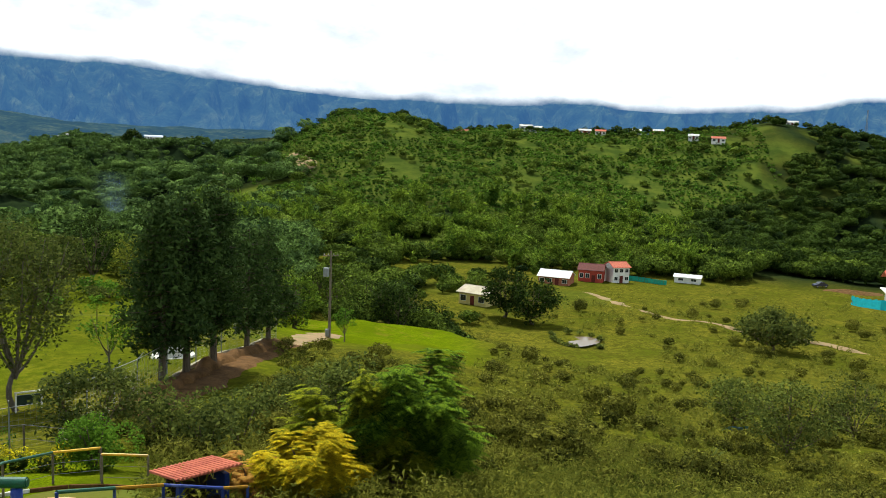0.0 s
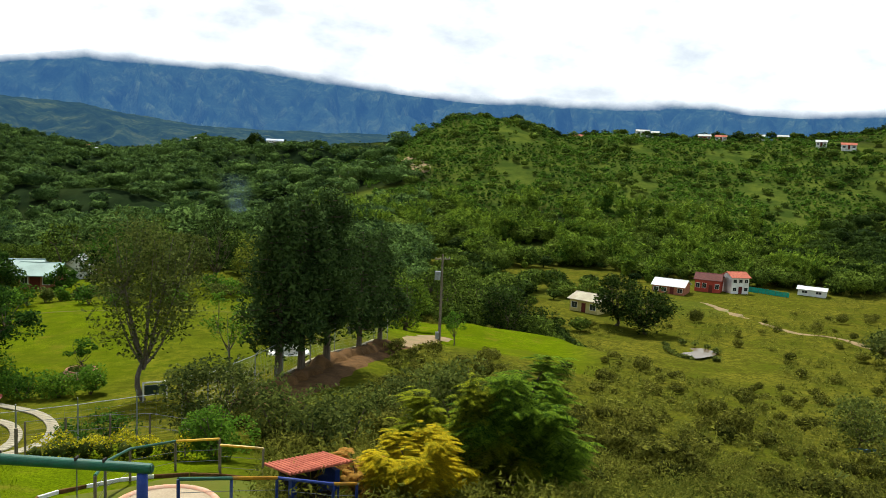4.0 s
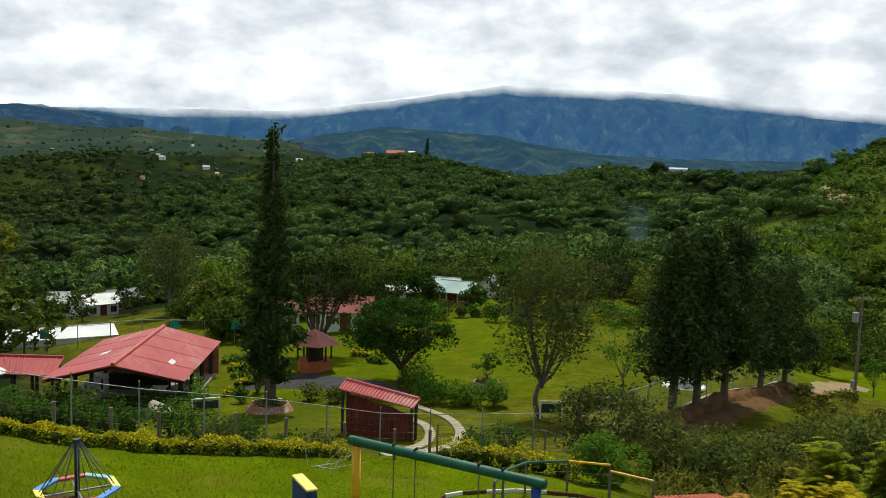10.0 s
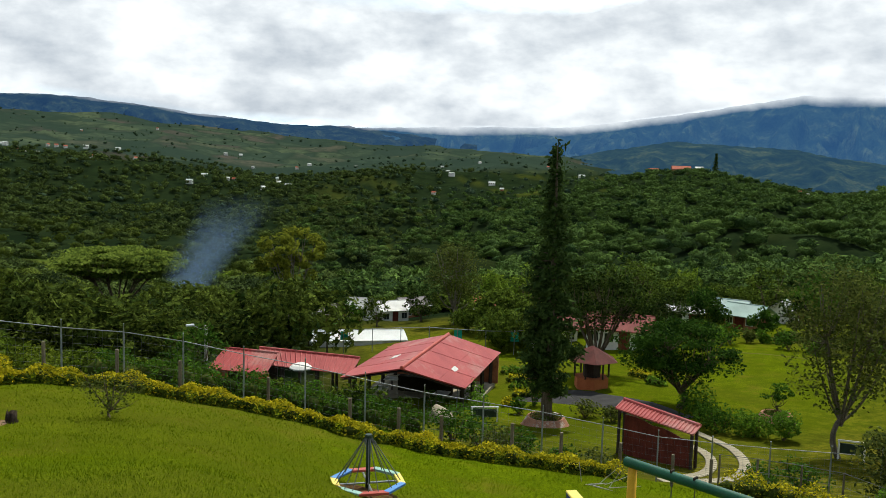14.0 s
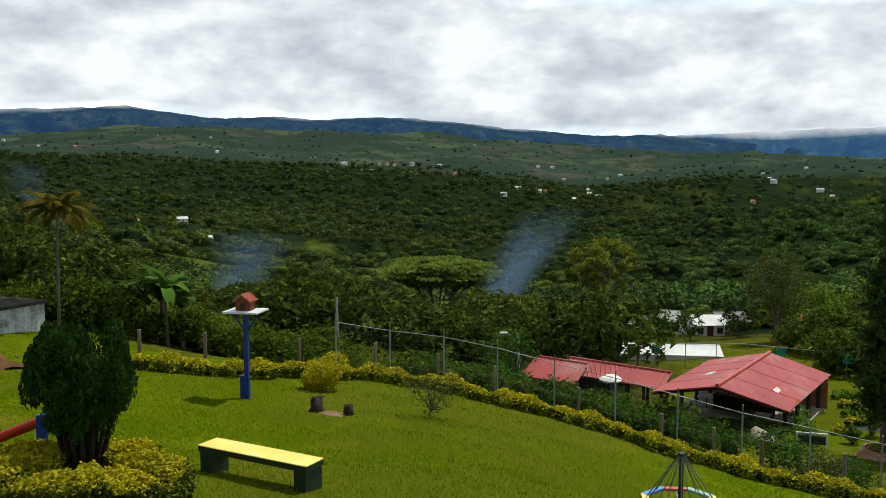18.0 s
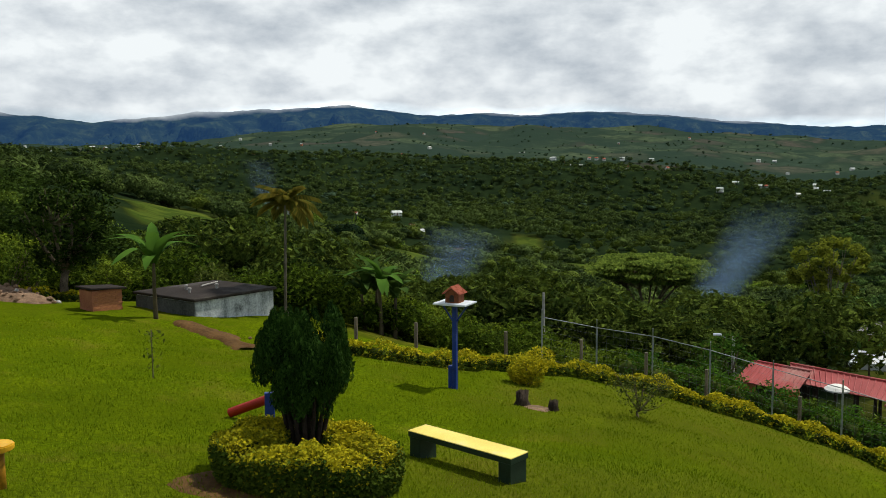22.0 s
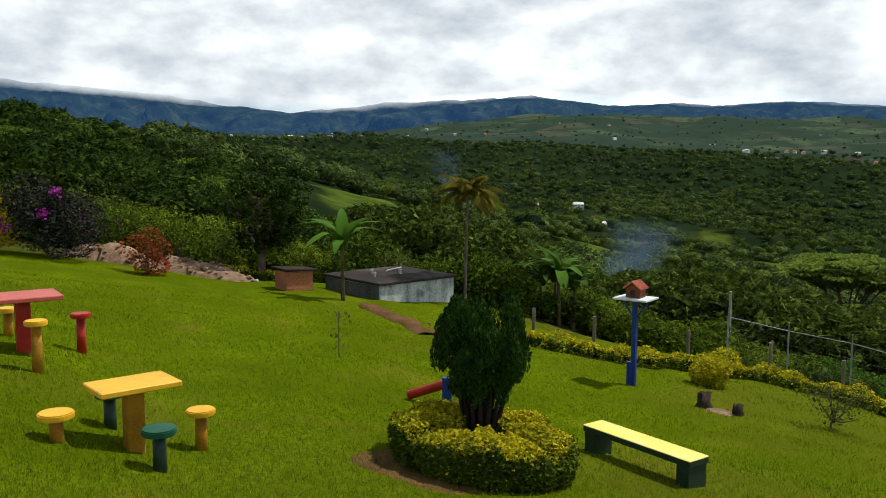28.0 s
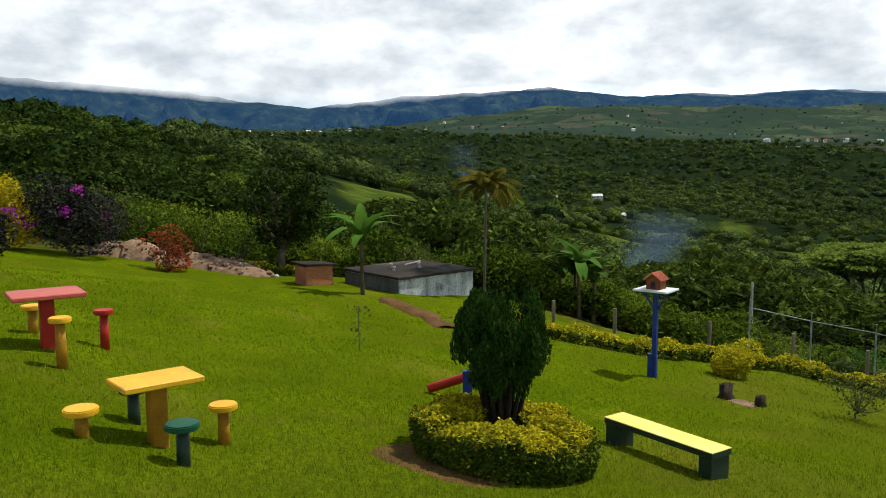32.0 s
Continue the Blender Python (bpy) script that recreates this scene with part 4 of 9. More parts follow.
BALL3 = ball(3)
NEAR = [crown_template(100 + k, 900, 0.105, BALL2, 7 + k % 3, trunk=0.75, inner=0.78) for k in range(4)]
MID = [crown_template(110 + k, 150, 0.22, BALL2, 7 + k % 3, trunk=0.75) for k in range(6)]
FAR = [crown_template(120 + k, 30, 0.36, BALL2, 6) for k in range(6)]
SMALL = [crown_template(140 + k, 18, 0.48, BALL1, 4) for k in range(4)]
FARTHER = [crown_template(130 + k, 34, 0.34, BALL1, 6) for k in range(6)]
LOW = [crown_template(150 + k, 16, 0.34, BALL1, 5, inner=0.85) for k in range(5)]
FINE = [crown_template(170 + k, 700, 0.11, BALL2, 8, 0.9, inner=0.68) for k in range(5)]
BUSHES = [crown_template(160 + k, 260, 0.13, BALL2, 7, 0.9, inner=0.85) for k in range(5)]
PLUMES = [plume_template(180 + k, 135, 0.17) for k in range(4)]


def wood(name, n, az0, az1, d0, d1, r0, r1, mat, seed, label, keep=None, tpl=None, clear=True, sink=0.6, cat="woodland"):
    pos, d, az = sow(n, az0, az1, d0, d1, seed, keep, clear)
    r = np.random.RandomState(seed + 500).uniform(r0, r1, len(pos)) * np.random.RandomState(seed + 501).choice([0.7, 1.0, 1.0, 1.25], len(pos))
    if tpl:
        return scatter(name, tpl, pos, r, M[mat], label, cat, sink, seed)
    return scatter(name, None, pos, r, M[mat], label, cat, sink, seed, [(NEAR, d < 130), (MID, (d >= 130) & (d < 300)), (FAR, (d >= 300) & (d < 600)), (FARTHER, d >= 600)])


def planted(a, d):
    """Whether the slope is planted: above the edge of the dark wood on the hill's flank."""
    x, y = -np.sin(np.radians(a)) * d, np.cos(np.radians(a)) * d
    up = np.degrees(np.arctan2(ground(x, y), d))
    return up > np.interp(a, (-24, -22, -21, -15.5, -12), (4.0, 0.2, -2.4, -4.6, -6.0))


wood("hillside_forest", 1900, -36, -13, 262, 600, 2.4, 4.6, "forest_dark", 1, "dense dark green forest on the flank of the hill", keep=lambda a, d: ~planted(a, d), clear=False)
wood("valley_edge_forest", 420, -26, 14, 236, 300, 2.6, 4.6, "forest", 2, "mixed green trees along the foot of the hill", clear=False)
wood("bamboo_grove", 260, -17, 17, 245, 318, 3.6, 5.6, "bamboo", 3, "feathery yellow-green bamboo at the foot of the hill", tpl=PLUMES, clear=False, cat="bamboo")


wood("hollow_trees", 170, -3, 14, 116, 246, 1.9, 4.0, "forest", 33, "mixed trees in the hollow below the hill", clear=False)
wood("hollow_dark_trees", 110, -6, 13, 122, 246, 1.8, 3.8, "forest_dark", 34, "dark trees in the hollow below the hill", keep=lambda a, d: (a > -1.5) | (d > 205), clear=False)
wood("hollow_bamboo", 110, -17, 6, 226, 262, 2.4, 4.2, "bamboo", 35, "yellow-green bamboo behind the houses", tpl=PLUMES, clear=False, cat="bamboo")


def coffee_rows():
    """Low bushes in rows that follow the slope."""
    rng = np.random.RandomState(8)
    a, d = np.meshgrid(np.arange(-22.5, 11.5, 0.23), np.arange(308, 500, 2.4))
    a = a + 0.13 * (np.arange(a.shape[0])[:, None] % 2) + 0.05 * np.arange(a.shape[0])[:, None]
    a, d = (a + rng.normal(0, 0.07, a.shape)).ravel(), (d + rng.normal(0, 0.5, d.shape)).ravel()
    x, y = -np.sin(np.radians(a)) * d, np.cos(np.radians(a)) * d
    ok = (wave(x, y, 75, 33) < 0.75) & (rng.rand(len(a)) < 0.9) & planted(a, d)
    x, y = x[ok], y[ok]
    pos = np.stack([x, y, ground(x, y)], 1)
    return scatter("coffee_plantation", LOW, pos, rng.uniform(0.6, 1.35, len(pos)) * rng.choice([0.8, 1.0, 1.0, 1.5], len(pos)), M["coffee"], "rows of green coffee bushes and plantains on the hill", "plantation", 0.4, 8)


coffee_rows()
wood("hill_trees", 330, -20, 12, 330, 480, 1.1, 2.9, "forest", 9, "scattered dark trees over the planted hill", clear=False)
wood("hilltop_trees", 240, -34, 11, 462, 505, 1.5, 3.4, "forest_dark", 10, "row of trees along the crest of the hill", clear=False)
wood("field_edge_trees", 150, 9, 36, 96, 150, 1.8, 3.2, "forest", 11, "trees and shrubs beyond the playing field", keep=lambda a, d: ~((a > 24) & (d < 112)))
wood("hamlet_trees", 380, 36, 66, 74, 190, 1.3, 3.0, "forest", 12, "garden trees among the roofs of the hamlet", clear=False)
wood("ravine_forest", 3400, 9, 62, 150, 1050, 3.2, 6.2, "forest_deep", 13, "dark forest over the ravine and the ridge beyond", keep=lambda a, d: (d < 300) | (d > 480) | (a < 48))
wood("ravine_bamboo", 70, 36, 64, 130, 240, 2.6, 4.2, "bamboo", 14, "pale bamboo clumps in the ravine", tpl=PLUMES, cat="bamboo")
wood("valley_forest", 1300, 60, 103, 60, 1000, 3.0, 5.6, "forest_mid", 15, "patchwork of woods on the valley floor", keep=lambda a, d: (d > 140) | (np.random.RandomState(78).rand(len(a)) < 0.45))
wood("valley_dark_forest", 2700, 50, 116, 180, 1500, 3.2, 6.2, "valley_deep", 16, "dark round tree crowns across the valley")
wood("valley_side_forest", 5200, 54, 120, 740, 1480, 3.0, 6.0, "valley_deep", 31, "closed woods across the far valley side", tpl=FARTHER, clear=False)
wood("ridge_forest", 4600, 12, 52, 520, 960, 2.8, 5.4, "forest_deep", 32, "closed forest on the slopes of the ridge", tpl=FARTHER, clear=False)
wood("valley_bamboo", 90, 62, 96, 130, 420, 3.0, 5.0, "bamboo", 17, "pale bamboo clumps on the valley floor", tpl=PLUMES, cat="bamboo")
wood("upland_forest", 460, 99, 136, 56, 420, 2.2, 4.2, "forest_dark", 18, "dark wooded rise beyond the lawn", keep=lambda a, d: (a > 107) | (d > 75))
wood("upland_mixed_forest", 200, 100, 136, 60, 420, 2.0, 4.0, "forest", 28, "lighter green trees among the dark wood", keep=lambda a, d: (a > 107) | (d > 75))
wood("upland_bushes", 170, 96, 136, 40, 130, 1.2, 2.2, "thicket_green", 19, "green bushes and saplings below the wooded rise", tpl=FINE, clear=False, sink=0.5)
wood("upland_light_bushes", 120, 96, 130, 40, 120, 1.0, 2.3, "thicket_light", 29, "light green and olive bushes below the wooded rise", tpl=FINE, clear=False, sink=0.5)
wood("far_trees", 4200, -36, 136, 900, 2700, 2.2, 5.0, "far_wood", 20, "far dots of trees on the valley sides", tpl=SMALL, sink=0.4)
wood("slope_scrub", 700, -34, 22, 24, 112, 0.25, 0.8, "bush_olive", 21, "olive scrub and tall weeds on the slope", tpl=BUSHES, sink=0.45, keep=lambda a, d: (a < 13) | (d < 34), cat="scrub")
wood("slope_bushes", 150, -34, 20, 30, 130, 0.6, 1.3, "bush_olive", 22, "grey-green bushes on the slope", tpl=BUSHES, sink=0.5, keep=lambda a, d: (a < 12) | (d < 33), cat="scrub")
wood("meadow_bushes", 110, -34, -2, 110, 240, 0.7, 1.8, "bush_olive", 23, "sparse bushes on the meadow", tpl=BUSHES, clear=False, sink=0.5, cat="scrub")
wood("gully_bushes", 210, 55, 98, 31.5, 62, 0.7, 1.7, "thicket_green", 24, "green thicket below the garden fence", tpl=FINE, clear=False, sink=0.5, keep=lambda a, d: (a > 72) | (d < 36), cat="thicket")
wood("gully_light_bushes", 110, 66, 98, 33, 90, 0.8, 1.9, "thicket_light", 25, "light green shrubs below the garden fence", tpl=FINE, clear=False, sink=0.5, cat="thicket")


def weed_template(seed, n, leaf=0.22):
    """A loose tuft of upright stalks and leaves."""
    rng = np.random.RandomState(seed)
    pts = np.stack([rng.normal(0, 0.4, n), rng.normal(0, 0.4, n), rng.uniform(0, 1, n) ** 1.3], 1)
    return tri_leaves(rng, pts, leaf, 0.1, 2.4)


WEEDS = [weed_template(220 + k, 26) for k in range(5)]
FINE_WEEDS = [weed_template(230 + k, 90, 0.085) for k in range(5)]
wood("near_slope_weeds", 2600, -34, 20, 17, 46, 0.28, 0.7, "weed", 30, "tall yellow-green weeds and seed heads on the near slope", tpl=FINE_WEEDS, sink=0.0, keep=lambda a, d: (a < 12) | (d < 33), cat="weeds")
wood("slope_weeds", 3200, -34, 24, 46, 135, 0.25, 0.7, "weed", 26, "tall yellow-green weeds on the slope", tpl=WEEDS, sink=0.0, keep=lambda a, d: (a < 12) | (d < 33), cat="weeds")
wood("meadow_weeds", 1700, -34, -1, 120, 245, 0.4, 1.0, "weed", 27, "tufts of weeds on the meadow", tpl=WEEDS, sink=0.0, clear=False, cat="weeds")

# ---- single trees and garden plants ----


def curve(a, b, bend, n=6):
    s = np.linspace(0, 1, n)[:, None]
    return np.asarray(a) * (1 - s) + np.asarray(b) * s + np.asarray(bend) * np.sin(np.pi * s)


def leafy_tree(name, label, az, d, h, spread, fork, leaf, bark="bark", limbs=7, clumps=26, per=55, size=0.22, girth=0.035, flat=0.6, seed=1, lean=(0, 0), hollow=0.3, bottom=0.35, group="", puff=0.36):
    """Trunk that forks into limbs, twigs to every clump, and clumps of single leaves."""
    rng = np.random.RandomState(seed)
    if d < 100:
        size, per = size * 0.7, int(per * 1.6)
    root = thing(name, label, "tree", at(az, d, -0.05), group)
    r0 = h * girth
    top = np.array([lean[0], lean[1], h * 0.85])
    pieces = [tube_arrays(curve((0, 0, 0), (lean[0] * 0.5, lean[1] * 0.5, fork), (0.04 * h * rng.normal(), 0.03 * h * rng.normal(), 0)), np.linspace(r0 * 1.25, r0 * 0.8, 6), 8)]
    fk = np.array([lean[0] * 0.5, lean[1] * 0.5, fork])
    ends = []
    for k in range(limbs):
        a = 6.283 * k / limbs + rng.uniform(-0.35, 0.35)
        q = rng.uniform(0.35, 0.8)
        e = np.array([np.cos(a) * spread * q + lean[0], np.sin(a) * spread * q + lean[1], h * rng.uniform(bottom + 0.2, 0.88)])
        mid = curve(fk - (0, 0, fork * rng.uniform(0, 0.25)), e, (0, 0, -0.05 * h), 7)
        pieces.append(tube_arrays(mid, np.linspace(r0 * 0.6, r0 * 0.14, 7), 6))
        ends.append(mid)
    cs = []
    for k in range(clumps):
        p = rng.normal(size=3)
        p /= np.linalg.norm(p)
        rad = rng.uniform(hollow, 1) ** 0.5
        c = np.array([p[0] * spread * rad * 0.85 + lean[0], p[1] * spread * rad * 0.85 + lean[1], h * (bottom + 1) / 2 + p[2] * rad * h * (1 - bottom) / 2 * 0.9])
        cs.append(c)
        mid = ends[np.argmin([np.linalg.norm(m[4] - c) for m in ends])]
        pieces.append(tube_arrays(curve(mid[4], c, (0, 0, -0.02 * h), 4), np.linspace(r0 * 0.2, r0 * 0.05, 4), 4))
    hang("trunk", np_mesh("trunk", *join(pieces), M[bark], shade=True), root)
    cr = spread * puff
    pts = np.concatenate([c + shell(rng, per, (cr * s, cr * s, cr * flat * s), 0.3) for c, s in zip(cs, rng.uniform(0.6, 1.2, clumps))])
    hang("crown", np_mesh("crown", *leaves(rng, pts, size, 1.7, 0.5), M[leaf]), root)
    return root


def conifer_clump(name, label, az, d, h, spread, seed, bare=0.12, whorls=20, leaf="conifer", tufts=16, size=0.30, bark="bark", group="", taper=0.7, loose=1.0):
    """Trunk with whorls of boughs that carry needle tufts."""
    rng = np.random.RandomState(seed)
    root = thing(name, label, "tree", at(az, d, -0.05), group)
    r0 = 0.018 * h + 0.05
    pieces = [tube_arrays(curve((0, 0, 0), (0.15 * rng.normal(), 0.15 * rng.normal(), h), (0.05, 0.05, 0), 9), np.linspace(r0, 0.02, 9), 8)]
    pts = []
    for k in range(whorls):
        s = k / (whorls - 1)
        z = h * (bare + (0.985 - bare) * s)
        reach = spread * (1 - s) ** taper * rng.uniform(0.75, 1.12) + 0.12
        if s < 0.18:
            reach *= 0.55 + 2.2 * s
        for j in range(5):
            a = rng.uniform(0, 6.283)
            ln = reach * rng.uniform(0.6, 1.1)
            e = np.array([np.cos(a) * ln, np.sin(a) * ln, z - 0.08 * ln + 0.22 * ln * s])
            b = curve((0, 0, z), e, (0, 0, -0.06 * ln), 5)
            pieces.append(tube_arrays(b, np.linspace(r0 * 0.22, 0.008, 5), 4))
            m = max(3, int(tufts * ln / spread))
            u = rng.uniform(0.3, 1.02, m)[:, None]
            p = np.array([0, 0, z]) * (1 - u) + e * u
            pts.append(p + rng.normal(size=(m, 3)) * np.array((0.13, 0.13, 0.10)) * spread * 0.7 * loose)
    hang("trunk", np_mesh("trunk", *join(pieces), M[bark], shade=True), root)
    pts = np.concatenate(pts)
    pts = np.concatenate([pts + rng.normal(size=pts.shape) * g * loose for g in (0.05, 0.16, 0.2, 0.24, 0.28, 0.3)])
    hang("needles", np_mesh("needles", *leaves(rng, pts, size * 0.42, 2.3, 0.2), M[leaf]), root)
    return root


def shrub(name, label, az, d, rx, ry, h, leaf, n=700, size=0.07, seed=1, category="shrub", group="", stems=6, lift=0.0, hollow=0.6, top=None):
    rng = np.random.RandomState(seed)
    if d < 60:
        size, n = size * 0.72, int(n * 1.7)
    root = thing(name, label, category, at(az, d, -0.03 + lift), group)
    pieces = []
    for k in range(stems):
        a = rng.uniform(0, 6.28)
        e = (np.cos(a) * rx * 0.6, np.sin(a) * ry * 0.6, h * rng.uniform(0.5, 0.85))
        pieces.append(tube_arrays(curve((0.04 * np.cos(a), 0.04 * np.sin(a), 0), e, (0, 0, 0.05), 5), np.linspace(0.03, 0.008, 5) * max(1, h / 1.5), 5))
    hang("stem", np_mesh("stem", *join(pieces), M["bark"], shade=True), root)
    lobes = rng.normal(size=(9, 3)) * (0.33 * rx, 0.33 * ry, 0.16 * h)
    pts = np.concatenate([lobes[i % 9] + shell(rng, 1, (rx * 0.62, ry * 0.62, h * 0.34), hollow) for i in range(n)]) + (0, 0, h * 0.55)
    pts[:, 2] = np.clip(pts[:, 2], 0.06 * h, None)
    hang("foliage", np_mesh("foliage", *leaves(rng, pts, size, 1.6, 0.5), M[leaf]), root)
    if top:
        spray = shell(rng, 7, (rx, ry, h * 0.42), 0.9) + (0, 0, h * 0.62)
        sel = np.concatenate([s + rng.normal(0, 0.09, (n // 150, 3)) for s in spray])
        hang("blossom", np_mesh("blossom", *leaves(rng, sel + (0, 0, 0.03), size * 1.2, 1.2, 0.5), M[top]), root)
    return root


def broad_leaf(length, width, droop, n=9, tear=0.0, rng=None):
    """One long arching leaf blade with a raised midrib, along +x."""
    s = np.linspace(0, 1, n)
    mid = np.stack([length * s * (1 - 0.25 * droop * s), np.zeros(n), length * (0.45 * s - (0.45 + 0.55 * droop) * s ** 2.2)], 1)
    w = width * np.sin(np.pi * np.clip(s * 0.93 + 0.07, 0, 1)) ** 0.55
    if rng is not None:
        w = w * (1 - tear * rng.rand(n))
    l, r = mid + np.stack([0 * s, w / 2, 0.10 * w], 1), mid - np.stack([0 * s, w / 2, -0.10 * w], 1)
    v = np.concatenate([l, mid - (0, 0, 0.01), r])
    i = np.arange(n - 1)
    return v, np.concatenate([np.stack([i, i + 1, n + i + 1, n + i], 1), np.stack([n + i, n + i + 1, 2 * n + i + 1, 2 * n + i], 1)])


def spin(v, tilt, a, base):
    ct, st, c, s = math.cos(tilt), math.sin(tilt), math.cos(a), math.sin(a)
    x, z = v[:, 0] * ct - v[:, 2] * st, v[:, 0] * st + v[:, 2] * ct
    return np.stack([x * c - v[:, 1] * s, x * s + v[:, 1] * c, z], 1) + base


def banana(name, label, az, d, h, n, length, seed, width=0.42, group="", leaf="banana", category="banana plant", stem=0.09):
    """Pseudostem and arching torn leaves, each leaf a part."""
    rng = np.random.RandomState(seed)
    root = thing(name, label, category, at(az, d, -0.03), group)
    hang("stem", np_mesh("stem", *tube_arrays(curve((0, 0, 0), (0.08 * rng.normal(), 0.08 * rng.normal(), h), (0.04, 0, 0), 7), np.linspace(stem, stem * 0.55, 7), 9), M["olive_stem"], shade=True), root)
    for k in range(n):
        v, f = broad_leaf(length * rng.uniform(0.8, 1.1), width * rng.uniform(0.8, 1.1), rng.uniform(0.15, 1.0), 11, 0.3, rng)
        hang("leaf", np_mesh("leaf", spin(v, rng.uniform(0.35, 1.25), k * 2.4 + rng.uniform(-0.3, 0.3), (0, 0, h * 0.97)), f, M[leaf], shade=True), root)
    return root


M["fern_green"] = leaf_mat("feathery_leaves", (0.19, 0.25, 0.014), (0.014, 0.042, 0.005), 0.5, 0.3)
M["plantain"] = leaf_mat("plantain_leaves", (0.075, 0.11, 0.02), (0.022, 0.045, 0.010), 1.0, 0.25)
M["fern_light"] = leaf_mat("young_feathery_leaves", (0.33, 0.30, 0.014), (0.05, 0.075, 0.006), 0.5, 0.35)
M["dark_bark"] = surface("dark_bark", (0.045, 0.034, 0.024), (0.014, 0.011, 0.009), 4, 30, 0.95, relief=0.8, dist=0.03, stretch=(4, 4, 0.6))
M["grey_bark"] = surface("grey_bark", (0.17, 0.145, 0.11), (0.07, 0.058, 0.042), 3, 25, 0.9, relief=0.6, dist=0.04, stretch=(4, 4, 0.6))
M["olive_stem"] = surface("plant_stem", (0.11, 0.085, 0.045), (0.045, 0.036, 0.020), 4, 30, 0.7, relief=0.3)
M["palm_leaf"] = leaf_mat("drying_palm_leaves", (0.30, 0.20, 0.03), (0.09, 0.10, 0.016), 1.5, 0.35)
M["magenta"] = leaf_mat("magenta_blossom", (0.42, 0.03, 0.30), (0.22, 0.015, 0.16), 2, 0.3)
M["purple_leaf"] = leaf_mat("purple_grey_leaves", (0.045, 0.036, 0.030), (0.010, 0.012, 0.008), 1.5, 0.1)

# the dark conifers by the playing field
conifer_clump("conifer_tree", "tall dark conifer beside the earth bank", 18.1, 44.1, 9.4, 2.35, 61, 0.22, 26, tufts=26, taper=0.5, group="conifers by the bank")
conifer_clump("conifer_tree", "tall dark conifer beside the earth bank", 16.6, 46.0, 9.6, 2.4, 62, 0.22, 26, tufts=26, taper=0.5, group="conifers by the bank")
conifer_clump("conifer_tree", "tall dark conifer beside the earth bank", 14.9, 48.5, 9.9, 2.35, 63, 0.23, 26, tufts=26, taper=0.5, group="conifers by the bank")
conifer_clump("conifer_tree", "narrow dark conifer beside the earth bank", 12.8, 57.5, 8.2, 2.2, 64, 0.2, 22, taper=0.5, group="conifers by the bank")
conifer_clump("conifer_tree", "narrow dark conifer beside the earth bank", 11.4, 62.0, 8.3, 2.2, 65, 0.2, 22, taper=0.5, group="conifers by the bank")
# the tall star pine on the garden lawn
conifer_clump("star_pine", "very tall slender pine in a round stone planter", 44.8, 45.6, 14.9, 2.15, 66, 0.13, 34, tufts=34, size=0.32, taper=1.15, loose=0.6)
leafy_tree("sparse_tree", "tall airy tree with a pale forked trunk on the lawn", 26.6, 41.7, 9.3, 3.0, 2.0, "olive", "grey_bark", 10, 84, 60, 0.15, 0.013, 0.7, 71, hollow=0.1, bottom=0.22)
leafy_tree("young_tree", "slender light green young tree by the field", 21.3, 47.6, 4.6, 1.5, 1.4, "light_green", "pale_bark", 6, 20, 32, 0.15, 0.014, 0.7, 72, bottom=0.3)
leafy_tree("shade_tree", "round dark green shade tree in the garden", 36.2, 51.5, 5.3, 3.7, 1.3, "shade_leaf", "bark", 9, 70, 110, 0.17, 0.035, 0.34, 73, hollow=0.45, bottom=0.34, puff=0.30)
leafy_tree("spreading_tree", "broad dark tree with many leaning stems", 41.6, 62, 7.6, 3.6, 1.2, "forest_dark", "bark", 10, 60, 70, 0.24, 0.03, 0.45, 74, hollow=0.5, bottom=0.45)
leafy_tree("gum_tree", "tall gum tree with bare pale limbs", 62.0, 110, 14.0, 4.9, 4.0, "gum", "pale_bark", 11, 40, 150, 0.27, 0.016, 0.75, 75, hollow=0.35, bottom=0.36, puff=0.20)
leafy_tree("feathery_tree", "tall drooping olive-green tree among the houses", 51.2, 97, 10.4, 3.3, 2.0, "olive", "pale_bark", 9, 60, 55, 0.22, 0.02, 1.0, 76, hollow=0.2, bottom=0.12)
leafy_tree("flat_crowned_tree", "wide flat-crowned shade tree below the slope", 72.8, 168, 15.5, 12.5, 4.0, "flat_leaf", "bark", 14, 190, 130, 0.42, 0.03, 0.13, 77, hollow=0.5, bottom=0.62, puff=0.24)
leafy_tree("garden_tree", "small leafy tree beyond the garden fence", 68, 34.5, 3.4, 1.3, 1.0, "green", "bark", 6, 18, 40, 0.13, 0.02, 0.7, 78)
leafy_tree("small_bare_tree", "thin-leaved small tree on the lawn", 73.2, 19.3, 1.35, 0.85, 0.25, "olive", "bark", 9, 26, 22, 0.055, 0.02, 0.7, 79, hollow=0.2, bottom=0.15)
leafy_tree("dark_leaved_tree", "dense dark green tree behind the lawn", 109.8, 33.5, 4.9, 1.75, 1.2, "forest_dark", "bark", 7, 46, 80, 0.17, 0.03, 0.8, 80, hollow=0.4, bottom=0.2)
leafy_tree("dark_leaved_tree", "dark green tree beyond the field boundary", -6.2, 151, 8.2, 5.2, 1.5, "forest_dark", "bark", 8, 60, 70, 0.36, 0.03, 0.7, 81, hollow=0.4, bottom=0.1)
leafy_tree("dark_leaved_tree", "dark green tree by the pond", -4.3, 155, 9.5, 4.4, 1.5, "forest_dark", "bark", 8, 54, 70, 0.36, 0.03, 0.7, 82, hollow=0.4, bottom=0.1)
